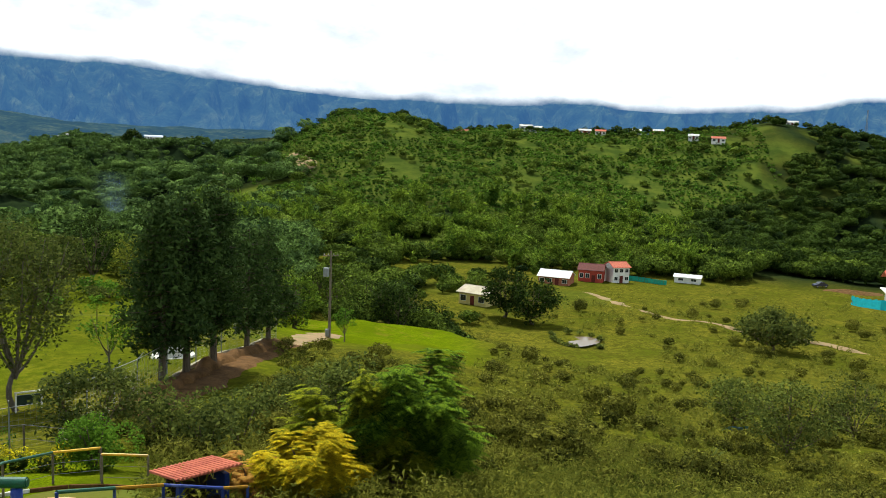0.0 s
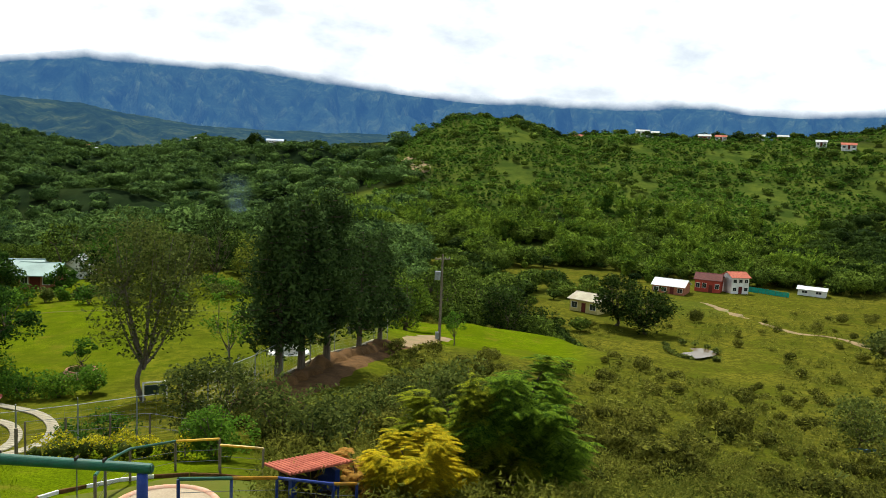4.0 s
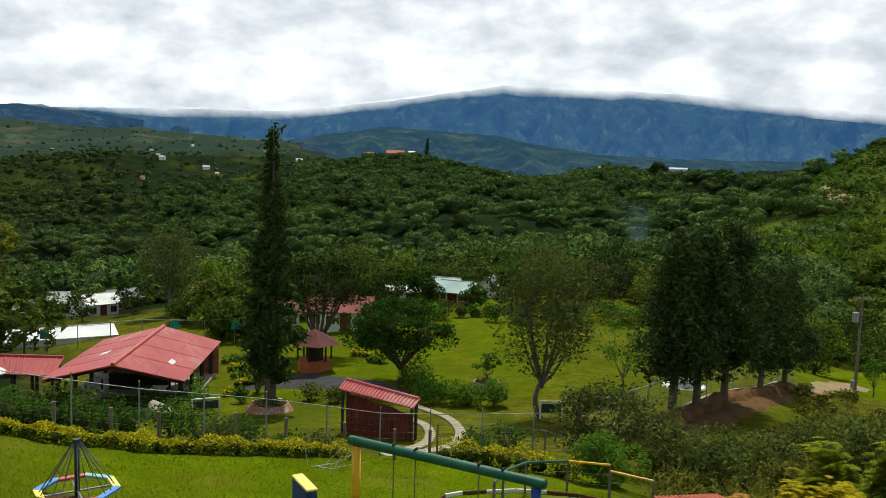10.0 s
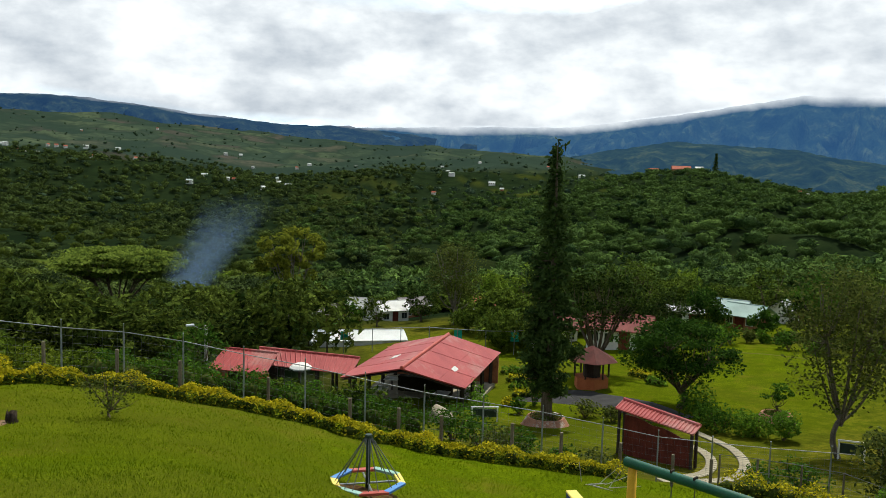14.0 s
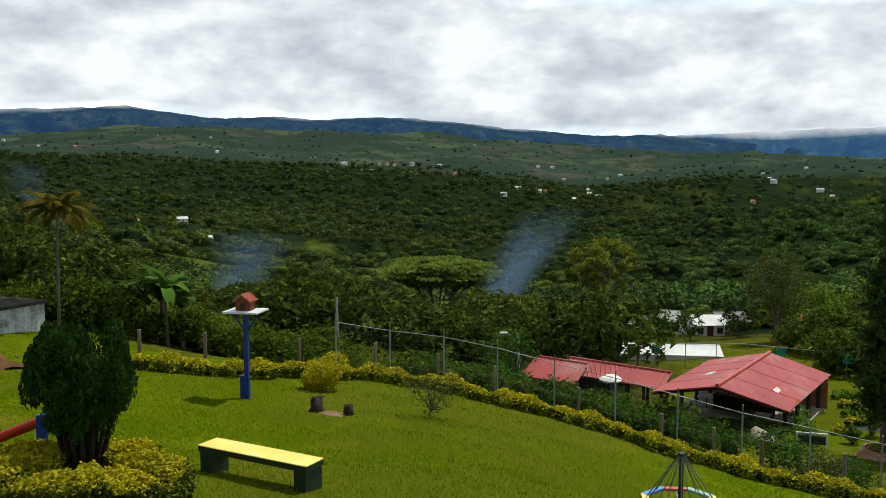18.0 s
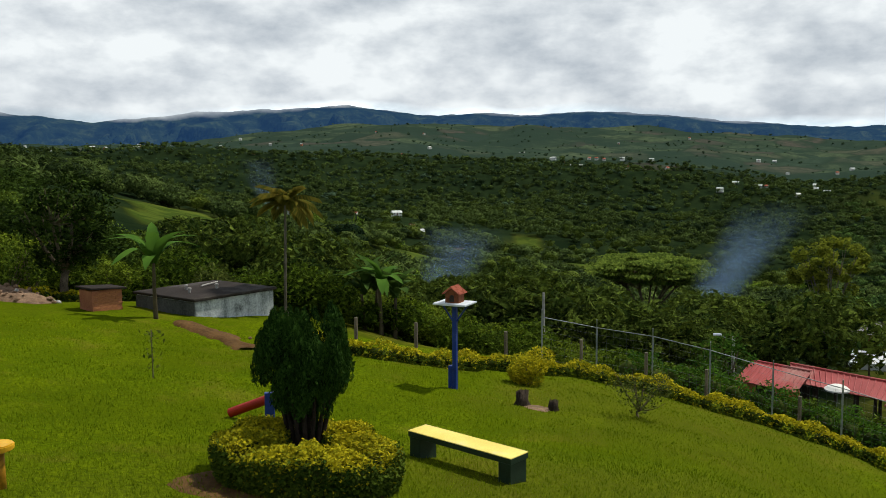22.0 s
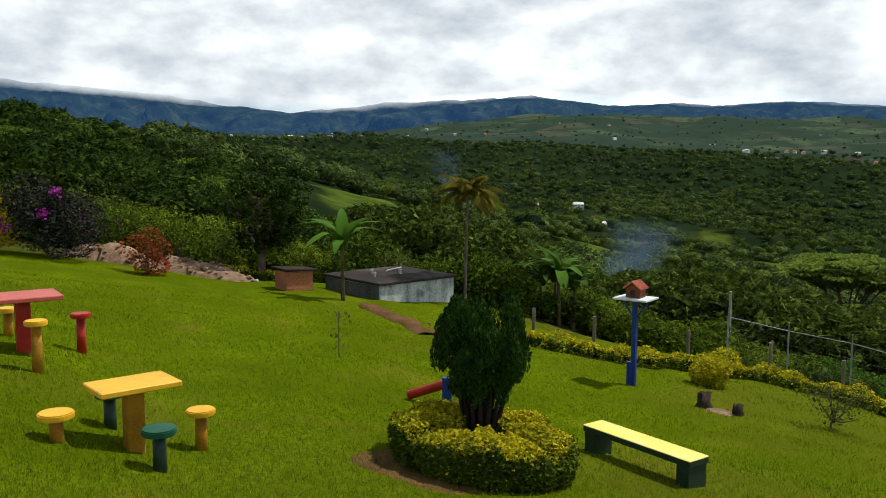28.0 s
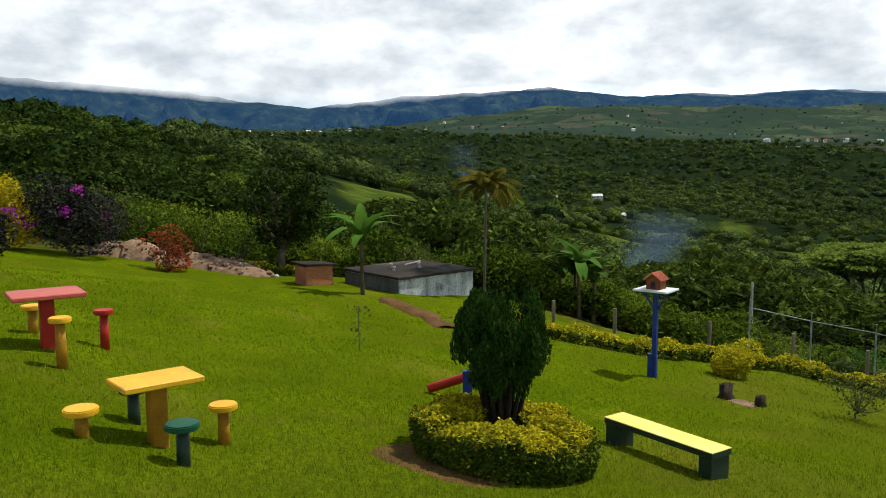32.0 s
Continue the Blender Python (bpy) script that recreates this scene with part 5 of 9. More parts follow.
leafy_tree("rounded_tree", "grey-green spreading tree on the meadow", -21.4, 146, 6.4, 6.2, 1.0, "olive", "bark", 10, 60, 60, 0.36, 0.03, 0.6, 83, hollow=0.4, bottom=0.15)
leafy_tree("scrubby_tree", "grey-green scrubby tree in the hollow", -22.8, 50, 4.6, 2.6, 0.7, "scrub", "bark", 9, 46, 50, 0.16, 0.02, 0.8, 84, hollow=0.2, bottom=0.1)
leafy_tree("scrubby_tree", "olive scrubby tree in the hollow", -19.5, 62, 4.0, 2.6, 0.7, "scrub", "bark", 9, 40, 50, 0.17, 0.02, 0.8, 85, hollow=0.2, bottom=0.1)
leafy_tree("scrubby_tree", "olive scrubby tree in the hollow", -26.5, 66, 4.6, 3.0, 0.7, "olive", "bark", 9, 40, 50, 0.17, 0.02, 0.8, 86, hollow=0.2, bottom=0.1)
leafy_tree("sapling", "small light green sapling by the utility pole", 6.4, 78, 3.6, 1.1, 0.9, "light_green", "bark", 6, 16, 34, 0.15, 0.015, 0.8, 87, bottom=0.3)
for k, (a, d, h, s, lf) in enumerate(((9.6, 92, 6.4, 2.4, "bamboo"), (3.0, 118, 8.6, 3.6, "forest_dark"), (5.2, 124, 9.4, 3.8, "forest"), (0.8, 128, 7.2, 3.2, "forest_dark"), (7.4, 132, 8.6, 3.6, "forest"), (10.5, 112, 6.0, 2.6, "forest"))):
    leafy_tree("edge_tree", "leafy tree along the edge of the lower lawn", a, d, h, s * 1.15, 0.7, lf, "bark", 8, 56, 60, 0.27, 0.025, 1.0, 200 + k, hollow=0.3, bottom=0.0, group="trees by the lower lawn")
# the tree with pinnate leaves on the slope, and the golden one beside it


def frond_tree(name, label, az, d, h, spread, leaf, fronds, length, seed, category="tree", group="", low=0.15):
    """Stems with arching feathery fronds in tiers; every frond bears two rows of leaflets."""
    rng = np.random.RandomState(seed)
    root = thing(name, label, category, at(az, d, -0.05), group)
    stems, tips = [], []
    for k in range(16):
        a = 6.283 * k / 16 + rng.uniform(-0.3, 0.3)
        q = rng.uniform(0.15, 0.72)
        e = np.array([np.cos(a) * spread * q, np.sin(a) * spread * q, h * rng.uniform(low + 0.15, 0.9) * (1 - 0.35 * q * q)])
        c = curve((0, 0, 0), e, (0, 0, 0.12 * h), 7)
        stems.append(tube_arrays(c, np.linspace(0.07, 0.02, 7) * h / 4, 5))
        tips += [c[3], c[4], c[5], c[6], c[6]]
    hang("trunk", np_mesh("trunk", *join(stems), M["bark"], shade=True), root)
    s = np.linspace(0.12, 1, 13)
    pv = []
    for k in range(fronds):
        base = tips[rng.randint(len(tips))] + rng.normal(0, 0.16, 3) * h / 4
        out = math.atan2(base[1], base[0]) + rng.normal(0, 0.8)
        ln = length * rng.uniform(0.7, 1.15)
        rise = rng.uniform(0.05, 0.6)
        mid = np.stack([ln * s, 0 * s, ln * (rise * s - (0.35 + 0.4 * rise) * s ** 2)], 1)
        wid = 0.26 * ln * np.sin(np.pi * np.clip(0.12 + 0.9 * s, 0, 1)) ** 0.6
        for sg in (-1, 1):
            tip = mid + np.stack([0.10 * ln + 0 * s, sg * wid, -0.25 * wid], 1)
            half = np.stack([0.045 * ln + 0 * s, 0 * s, 0 * s], 1)
            m = (mid + tip) / 2
            pv.append(spin(np.stack([mid - half, mid + half, tip], 1).reshape(-1, 3), 0.0, out, base))
    v = np.concatenate(pv)
    hang("crown", np_mesh("crown", v, np.arange(len(v)).reshape(-1, 3), M[leaf]), root)
    return root


frond_tree("feather_leaved_tree", "dense green tree with feathery leaves below the playground", 2.5, 20.5, 3.9, 2.7, "fern_green", 2900, 0.52, 91)
frond_tree("feather_leaved_tree", "low dark green feathery tree on the slope", 0.2, 20.6, 3.1, 1.7, "fern_green", 1300, 0.5, 98)
frond_tree("feather_leaved_tree", "yellow-green feathery tree beside the golden shrub", 5.0, 20.6, 3.9, 2.5, "fern_light", 2600, 0.48, 97, low=0.05)
frond_tree("golden_shrub_tree", "bright yellow shrub tree with feathery leaves", 8.2, 18.4, 2.1, 1.5, "gold", 2900, 0.36, 92, low=0.0)
frond_tree("orange_shrub", "orange feathery shrub beside the playhouse", 12.4, 18.8, 1.6, 0.8, "orange", 380, 0.34, 93, "shrub")
leafy_tree("yellow_green_shrub_tree", "yellow-green crown above the feathery tree", 6.0, 22.5, 3.5, 1.5, 0.7, "scrub", "bark", 7, 34, 70, 0.11, 0.02, 0.6, 94, hollow=0.5, bottom=0.2)
shrub("clipped_shrub", "round bright green clipped shrub", 22.2, 24.6, 0.85, 0.85, 1.7, "light_green", 2200, 0.085, 95)
leafy_tree("grey_leaved_bush", "large grey-green bush by the fence", 22.4, 28.0, 3.0, 1.75, 0.5, "olive", "bark", 9, 46, 55, 0.12, 0.02, 0.8, 96, hollow=0.3, bottom=0.1)
for k, (a, d, r, h) in enumerate(((17.8, 28, 1.3, 2.0), (15.4, 27, 1.2, 1.8), (13.2, 29, 1.3, 2.2), (18.6, 32, 1.0, 1.7), (11.6, 33, 1.1, 1.6), (9.6, 36, 1.3, 1.9), (7.4, 40, 1.2, 1.7))):
    shrub("bank_bush", "grey-green bush below the earth bank", a, d, r, r, h, "olive" if k % 2 else "scrub", 900, 0.13, 300 + k, "bush", "bushes below the bank")
for k, (a, d, r, h) in enumerate(((33.6, 46.5, 1.1, 1.6), (31.6, 45.5, 1.0, 1.4), (29.8, 45.0, 1.0, 1.5), (35.0, 48.5, 1.3, 1.9))):
    shrub("garden_bush", "broad-leaved bush along the drive", a, d, r, r, h, "light_green" if k in (1, 2) else "green", 900, 0.13, 320 + k, "bush", "bushes along the drive")

for k in range(30):
    rng_ = np.random.RandomState(700 + k)
    r_ = rng_.uniform(0.7, 1.5)
    shrub("field_shrub", "leafy shrub along the far side of the field", 12.5 + 0.86 * k + rng_.uniform(-0.4, 0.4), rng_.uniform(75, 82), r_, r_, r_ * rng_.uniform(1.0, 1.6), ("green", "olive", "light_green", "scrub")[k % 4], 420, 0.17, 700 + k, "shrub", "shrubs beyond the field")
for k, (a, d, h, r, lf) in enumerate(((34.9, 84, 5.0, 2.2, "shade_leaf"), (37.6, 80, 4.6, 2.3, "forest_dark"), (28.6, 88, 6.4, 2.7, "green"), (26.2, 93, 7.2, 2.8, "forest"), (24.0, 90, 5.4, 2.4, "olive"), (22.2, 97, 7.6, 3.0, "forest_dark"), (19.8, 94, 6.2, 2.5, "gum"), (31.2, 106, 6.4, 2.8, "forest"), (17.4, 99, 7.0, 2.8, "forest"), (15.0, 95, 5.8, 2.4, "light_green"), (38.9, 96, 6.6, 2.9, "forest"), (41.2, 88, 5.6, 2.4, "olive"), (44.6, 98, 6.4, 2.8, "bamboo"), (46.2, 112, 7.4, 3.2, "bamboo"), (39.8, 120, 8.0, 3.4, "forest"))):
    leafy_tree("field_tree", "leafy tree beyond the playing field", a, d, h, r, 0.9, lf, "bark", 7, 36, 48, 0.24, 0.022, 0.8, 740 + k, hollow=0.35, bottom=0.10, group="trees beyond the field")

# behind the upper lawn
banana("banana_plant", "young banana plant on the edge of the lawn", 104.7, 27.3, 1.75, 9, 1.75, 101, 0.52, stem=0.075)
for k, (a, d, h) in enumerate(((90.3, 31.5, 1.9), (89.4, 32.0, 1.6), (91.4, 32.2, 1.4), (90.7, 32.8, 1.7))):
    banana("plantain", "dark green plantain in the thicket below the lawn", a, d, h, 11, 1.8, 110 + k, 0.44, "plantains below the lawn", "banana" if k == 0 else "plantain")
for k, (a, d, h) in enumerate(((63.2, 70, 2.4), (62.0, 74, 2.6), (60.8, 72, 2.2), (64.4, 76, 2.6), (59.6, 74, 2.3))):
    banana("plantain", "plantain behind the red-roofed restaurant", a, d, h, 8, 1.9, 120 + k, 0.5, "plantains behind the roofs")


def palm(az, d, h):
    rng = np.random.RandomState(131)
    root = thing("palm", "thin palm with drying orange-green fronds", "palm", at(az, d, -0.05))
    hang("trunk", np_mesh("trunk", *tube_arrays(curve((0, 0, 0), (0.12, 0.1, h), (0.05, 0, 0), 8), np.linspace(0.06, 0.038, 8), 8), M["grey_bark"], shade=True), root)
    for k in range(20):
        pts, mid = [], []
        a = k * 2.399
        t0 = rng.uniform(0.0, 1.7)
        ln = rng.uniform(0.8, 1.1)
        s = np.linspace(0.12, 1, 26)
        sp = np.stack([ln * s, 0 * s, ln * (0.55 * s - 1.0 * s ** 2.0)], 1)
        for sgn in (-1, 1):
            tip = sp + np.stack([0.12 + 0 * s, sgn * 0.30 * np.sin(np.pi * s * 0.9 + 0.2), -0.34 * s - 0.08], 1)
            for p, q in zip(sp, tip):
                pts.append(np.array([p, (p + q) / 2 + (0.07, 0, 0), q, (p + q) / 2 - (0.07, 0, 0)]))
        v = np.concatenate(pts)
        f = np.arange(len(v)).reshape(-1, 4)
        hang("frond", np_mesh("frond", spin(v, t0 - 0.4, a, (0.12, 0.1, h)), f, M["palm_leaf"]), root)


palm(96.6, 30.6, 3.9)
shrub("red_leaved_shrub", "small shrub with reddish leaves at the edge of the lawn", 116.9, 30.4, 0.75, 0.75, 1.35, "red_leaf", 800, 0.1, 141)
shrub("bougainvillea", "large dark bougainvillea with magenta blossom", 122.6, 33.5, 1.75, 1.6, 2.5, "purple_leaf", 4600, 0.11, 142, top="magenta")
shrub("bougainvillea", "dark bougainvillea with magenta blossom at the lawn's edge", 127.3, 27.5, 0.9, 0.9, 1.7, "purple_leaf", 2400, 0.09, 143, top="magenta")
shrub("yellow_bush", "bright yellow-leaved bush behind the bougainvillea", 126.4, 34, 1.1, 1.1, 2.6, "gold", 2600, 0.11, 144, "bush")
shrub("yellow_bush", "rounded yellow-green bush on the lawn", 80.5, 21.8, 0.62, 0.62, 0.85, "yellow", 4200, 0.055, 145, "bush")
for k, (a, d, r, h, lf) in enumerate(((113, 36, 1.4, 2.1, "green"), (115.3, 38, 1.4, 2.4, "light_green"), (118.4, 40, 1.7, 2.6, "green"), (120.4, 43, 1.8, 2.8, "olive"), (107.2, 35, 1.1, 1.5, "light_green"), (105.4, 36, 1.0, 1.5, "green"), (111.8, 40, 1.6, 2.6, "light_green"), (101, 37, 1.1, 1.6, "olive"), (99, 38, 1.2, 1.7, "green"), (95.3, 34, 0.9, 1.3, "olive"), (93.6, 33, 0.9, 1.2, "light_green"), (125.8, 42, 1.9, 3.0, "forest_dark"))):
    shrub("thicket_bush", "green bush in the thicket behind the lawn", a, d, r, r, h, {"light_green": "thicket_light", "green": "thicket_green"}.get(lf, lf), 900, 0.15, 340 + k, "bush", "bushes behind the lawn")


def agave(az, d):
    rng = np.random.RandomState(151)
    root = thing("agave", "grey-green agave rosette on the slope", "agave", at(az, d, -0.02))
    for k in range(22):
        v, f = broad_leaf(rng.uniform(0.9, 1.2), 0.13, 0.05, 7)
        hang("leaf", np_mesh("leaf", spin(v, rng.uniform(0.1, 1.0), k * 2.4, (0, 0, 0.08)), f, M["olive"], shade=True), root)


agave(-18.3, 39.9)


def topiary(az, d):
    """Clipped thuja: stems in a narrow foot that open into a head of upright lobes."""
    rng = np.random.RandomState(161)
    root = thing("topiary_thuja", "dark green clipped thuja with a round tufted head", "tree", at(az, d, -0.05))
    pieces = [tube_arrays(curve((0, 0, 0), (0.03, 0.02, 1.1), (0.03, 0, 0), 6), np.linspace(0.11, 0.07, 6), 9)]
    for k in range(14):
        a = 6.283 * k / 14
        pieces.append(tube_arrays(curve((0.06 * np.cos(a), 0.06 * np.sin(a), 0.05), (0.30 * np.cos(a), 0.30 * np.sin(a), 0.9 + 0.3 * rng.rand()), (0, 0, -0.08), 5), np.linspace(0.045, 0.02, 5), 5))
    for k, piece in enumerate(pieces):
        nm = "trunk" if k == 0 else "stem"
        hang(nm, np_mesh(nm, *piece, M["dark_bark"], shade=True), root)
    H, z0 = 2.02, 0.22

    def profile(s):
        return np.where(s < 0.63, 0.115 + 0.465 * smooth(s, 0.30, 0.63), 0.58 * np.clip(1 - ((s - 0.63) / 0.41) ** 2, 0.03, 1) ** 0.6)

    # dark inner body
    t = np.linspace(0, 1, 16)
    body = tube_arrays(np.stack([0 * t, 0 * t, z0 + (H - z0) * t * 0.80], 1), profile(t) * 0.62, 14)
    q, pts = [], []
    for k in range(170):
        s = rng.uniform(0.0, 0.93) ** 0.8
        a = 2.399 * k + rng.uniform(-0.3, 0.3)
        r = float(profile(np.array(s))) * rng.uniform(0.80, 0.98)
        big = rng.uniform(0.7, 1.25) * (0.42 if s < 0.42 else 0.95)
        c = np.array([r * math.cos(a), r * math.sin(a), z0 + (H - z0) * s * 0.95])
        n = int(360 * big)
        u = rng.normal(size=(n, 3))
        u /= np.linalg.norm(u, axis=1, keepdims=True)
        p = u * (0.090 * big, 0.090 * big, 0.23 * big) * rng.uniform(0.75, 1.05, (n, 1))
        p[:, :2] *= (1 - 0.55 * np.clip(p[:, 2:3] / (0.23 * big), 0, 1))
        pts.append(c + p)
    pts = np.concatenate(pts)
    v, f = tri_leaves(rng, pts, 0.022, 0.1, 1.8)
    zc = np.repeat(pts[:, 2], 3)
    v[:, 2] = zc + (v[:, 2] - zc) * 2.0
    hang("foliage", np_mesh("foliage", v, f, M["cypress"]), root)
    hang("inner_core", np_mesh("inner_core", *body, M["cypress"], shade=True), root)


topiary(95.4, 10.1)


def hedge_leaves(rng, path, half, h, per, size):
    """Leaf places in a band along a path of ground points."""
    path = np.asarray(path, float)
    seg = np.linalg.norm(np.diff(path, axis=0), axis=1)
    cum = np.concatenate([[0], np.cumsum(seg)])
    n = int(cum[-1] * per)
    s = rng.uniform(0, cum[-1], n)
    x, y = np.interp(s, cum, path[:, 0]), np.interp(s, cum, path[:, 1])
    i = np.clip(np.searchsorted(cum, s) - 1, 0, len(seg) - 1)
    t = np.diff(path, axis=0)[i] / seg[i][:, None]
    lump = 1 + 0.20 * np.sin(s * 3.1) + 0.14 * np.sin(s * 7.7 + 1)
    a = rng.uniform(-0.35, np.pi + 0.35, n)
    r = rng.uniform(0.55, 1.0, n) ** 0.6
    off = np.cos(a) * half * r * lump
    x, y = x - t[:, 1] * off, y + t[:, 0] * off
    z = ground(x, y) + np.clip(0.08 * h + np.sin(a) * h * r * lump * 0.92, 0.02, None)
    return np.stack([x, y, z], 1), np.clip(np.sin(a) * r * lump, 0, 1.4)


def two_tone(rng, name, label, pts, rise, size, leaf):
    """Green body; yellow kinds get a top coloured for young shoots and for sunlight."""
    young = (rise > 0.42 + 0.2 * rng.rand(len(pts))) | (rng.rand(len(pts)) < 0.2)
    body, top = (leaf, leaf) if leaf != "yellow" else ("hedge_green", "yellow")
    ob = tagged(new(name, np_mesh(name, *leaves(rng, pts[~young], size, 1.6, 0.5), M[body])), label, "hedge")
    tagged(hang("young_lit_growth", np_mesh("young_lit_growth", *leaves(rng, pts[young], size, 1.6, 0.5), M[top]), ob), kind="stuff")
    return ob


def hedge(name, label, points, half, h, leaf, per, size, seed, closed=False):
    rng = np.random.RandomState(seed)
    g = [heading(a) * d for a, d in points]
    pts, rise = hedge_leaves(rng, [(p.x, p.y) for p in g], half, h, per, size)
    ob = two_tone(rng, name, label, pts, rise, size, leaf)
    # a solid core added inside keeps the light from passing straight through
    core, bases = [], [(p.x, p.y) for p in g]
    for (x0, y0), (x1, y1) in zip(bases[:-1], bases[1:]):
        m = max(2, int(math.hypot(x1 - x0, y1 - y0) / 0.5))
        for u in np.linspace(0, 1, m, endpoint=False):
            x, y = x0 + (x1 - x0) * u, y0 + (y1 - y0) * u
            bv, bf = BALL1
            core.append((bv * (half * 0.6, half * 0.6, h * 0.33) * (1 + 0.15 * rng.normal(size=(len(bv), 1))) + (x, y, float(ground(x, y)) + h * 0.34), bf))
    tagged(hang("inner_core", np_mesh("inner_core", *join(core), M["hedge_core"]), ob), kind="stuff")
    return ob


# leaves of the hedge sides, their green darkened for the shade there
M["hedge_green"] = leaf_mat("hedge_old_shaded_leaves", (0.10, 0.12, 0.012), (0.022, 0.042, 0.005), 1.0, 0.15)
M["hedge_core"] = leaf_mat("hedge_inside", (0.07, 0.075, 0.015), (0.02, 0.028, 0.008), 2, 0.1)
HEDGE = [(96.5, 23.0), (92, 22.7), (88, 22.6), (82, 23.6), (77, 24.6), (72.8, 24.6), (69, 23.6), (63.4, 23.4), (58, 22.8), (54.7, 23.2), (51.8, 22.8), (47, 23.0), (43.7, 23.6), (39.8, 24.8), (36.4, 25.6), (34, 26.0)]
hedge("yellow_hedge", "long low yellow-leaved hedge inside the fence", HEDGE[:-2], 0.37, 0.44, "yellow", 1150, 0.052, 171)
hedge("yellow_hedge", "short yellow-leaved hedge behind the sandpit", [(33, 26.0), (30, 25.2), (26.6, 24.9), (23.4, 24.6)], 0.42, 0.72, "yellow", 600, 0.055, 172)
hedge("yellow_hedge", "low yellow-leaved hedge before the rubble heap", [(112.4, 33.4), (110.2, 33), (108.6, 32.6)], 0.3, 0.45, "yellow", 300, 0.08, 173)
hedge("green_hedge", "dark green clipped hedge outside the fence", [(74, 27.6), (70, 27.2), (66, 27.2), (62, 27.2), (58, 27.6), (55, 27.8), (52.5, 28.2)], 0.5, 0.95, "green", 620, 0.065, 174)
shrub("hedge_shrub", "mixed green shrub outside the fence", 51.0, 28.2, 0.9, 0.9, 1.2, "green", 700, 0.1, 175)
for k, (a, d, r, h) in enumerate(((49.2, 28.2, 0.8, 1.1), (48.0, 27.6, 0.7, 0.9), (46.4, 28.4, 0.7, 0.9), (43.5, 28.6, 0.6, 0.7), (41.5, 28.8, 0.7, 0.8), (31.0, 30.0, 0.8, 1.0), (28.6, 29.6, 0.8, 1.1))):
    shrub("hedge_shrub", "mixed green shrub outside the fence", a, d, r, r, h, "olive" if k % 3 == 1 else "green", 420, 0.1, 360 + k, "shrub", "shrubs outside the fence")


def ring_hedge(az, d, r, h):
    """Clipped hedge in a ring round the thuja: steep sides, a flat top of young shoots; side shade and top light are in
    the leaf colours.
    """
    rng = np.random.RandomState(181)
    c = heading(az) * d
    half, n = 0.36, 46000
    t = rng.uniform(0, 6.283, n)
    k = rng.rand(n)
    lump = 1 + 0.10 * np.sin(t * 5 + 1) + 0.07 * np.sin(t * 11) + 0.05 * np.sin(t * 23 + 2)
    side = np.where(k < 0.42, rng.uniform(-1, 1, n), np.where(k < 0.78, 1.0, -1.0))
    up = np.where(k < 0.42, 1 - 0.22 * side ** 4, rng.uniform(0.02, 0.92, n))
    bulge = np.where(k < 0.42, 1, 0.86 + 0.2 * np.sin(up * 2.6))
    rr = r + side * half * bulge * (0.6 + 0.4 * lump) + rng.normal(0, 0.018, n)
    x, y = c.x + np.cos(t) * rr, c.y + np.sin(t) * rr
    pts = np.stack([x, y, ground(x, y) + up * h * lump + rng.normal(0, 0.018, n)], 1)
    young = ((k < 0.42) & (rng.rand(n) < 0.8)) | (up > 0.75 + 0.2 * rng.rand(n)) | (rng.rand(n) < 0.05)
    ob = tagged(new("ring_hedge", np_mesh("ring_hedge", *leaves(rng, pts[~young], 0.029, 1.6, 0.3), M["hedge_green"])), "clipped yellow-green hedge in a ring round the thuja", "hedge")
    hang("young_lit_growth", np_mesh("young_lit_growth", *leaves(rng, pts[young], 0.029, 1.6, 0.5), M["yellow"]), ob)
    # solid core added behind the leaves, unseen, to stop light
    t = np.linspace(0, 6.2832, 60, endpoint=False)
    rings = []
    for off, z in ((0.26, 0.0), (0.30, 0.4), (0.25, 0.84), (-0.25, 0.84), (-0.30, 0.4), (-0.26, 0.0)):
        x, y = c.x + np.cos(t) * (r + off), c.y + np.sin(t) * (r + off)
        rings.append(np.stack([x, y, ground(x, y) + z * h - 0.02], 1))
    m = len(t)
    i, j = np.arange(5)[:, None] * m, np.arange(m)[None]
    q = np.stack([i + j, i + (j + 1) % m, i + m + (j + 1) % m, i + m + j], -1).reshape(-1, 4)
    hang("inner_core", np_mesh("inner_core", np.concatenate(rings), q, M["hedge_core"], shade=True), ob)


ring_hedge(95.3, 9.8, 0.68, 0.48)


def earth_patch(name, label, az, d, rx, ry, h, mat, seed, turn=0.0, lumps=0.3, n=26):
    """A low heap or bed of earth laid over the lawn, its rim sunk into the ground."""
    c = heading(az) * d
    u = np.linspace(0, 1, 12)
    a = np.linspace(0, 6.283, n, endpoint=False)
    U, A = np.meshgrid(u, a, indexing="ij")
    rng = np.random.RandomState(seed)
    rim = 1 + 0.14 * np.sin(2 * A + rng.rand() * 6) + 0.10 * np.sin(5 * A + rng.rand() * 6)
    lx, ly = np.cos(A) * rx * U * rim, np.sin(A) * ry * U * rim
    ca, sa = math.cos(radians(turn)), math.sin(radians(turn))
    x, y = c.x + lx * ca - ly * sa, c.y + lx * sa + ly * ca
    z = ground(x, y) + h * (1 - U ** 2) * (1 + lumps * wave(x, y, 1.3, seed)) + 0.03 * (1 - U) - 0.03 * (U > 0.99)
    v = np.stack([x, y, z], -1).reshape(-1, 3)
    i, j = np.arange(11)[:, None] * n, np.arange(n)[None]
    q = np.stack([i + j, i + n + j, i + n + (j + 1) % n, i + (j + 1) % n], -1).reshape(-1, 4)
    return tagged(new(name, np_mesh(name, v, q, M[mat], shade=True)), label, "soil", kind="structure")


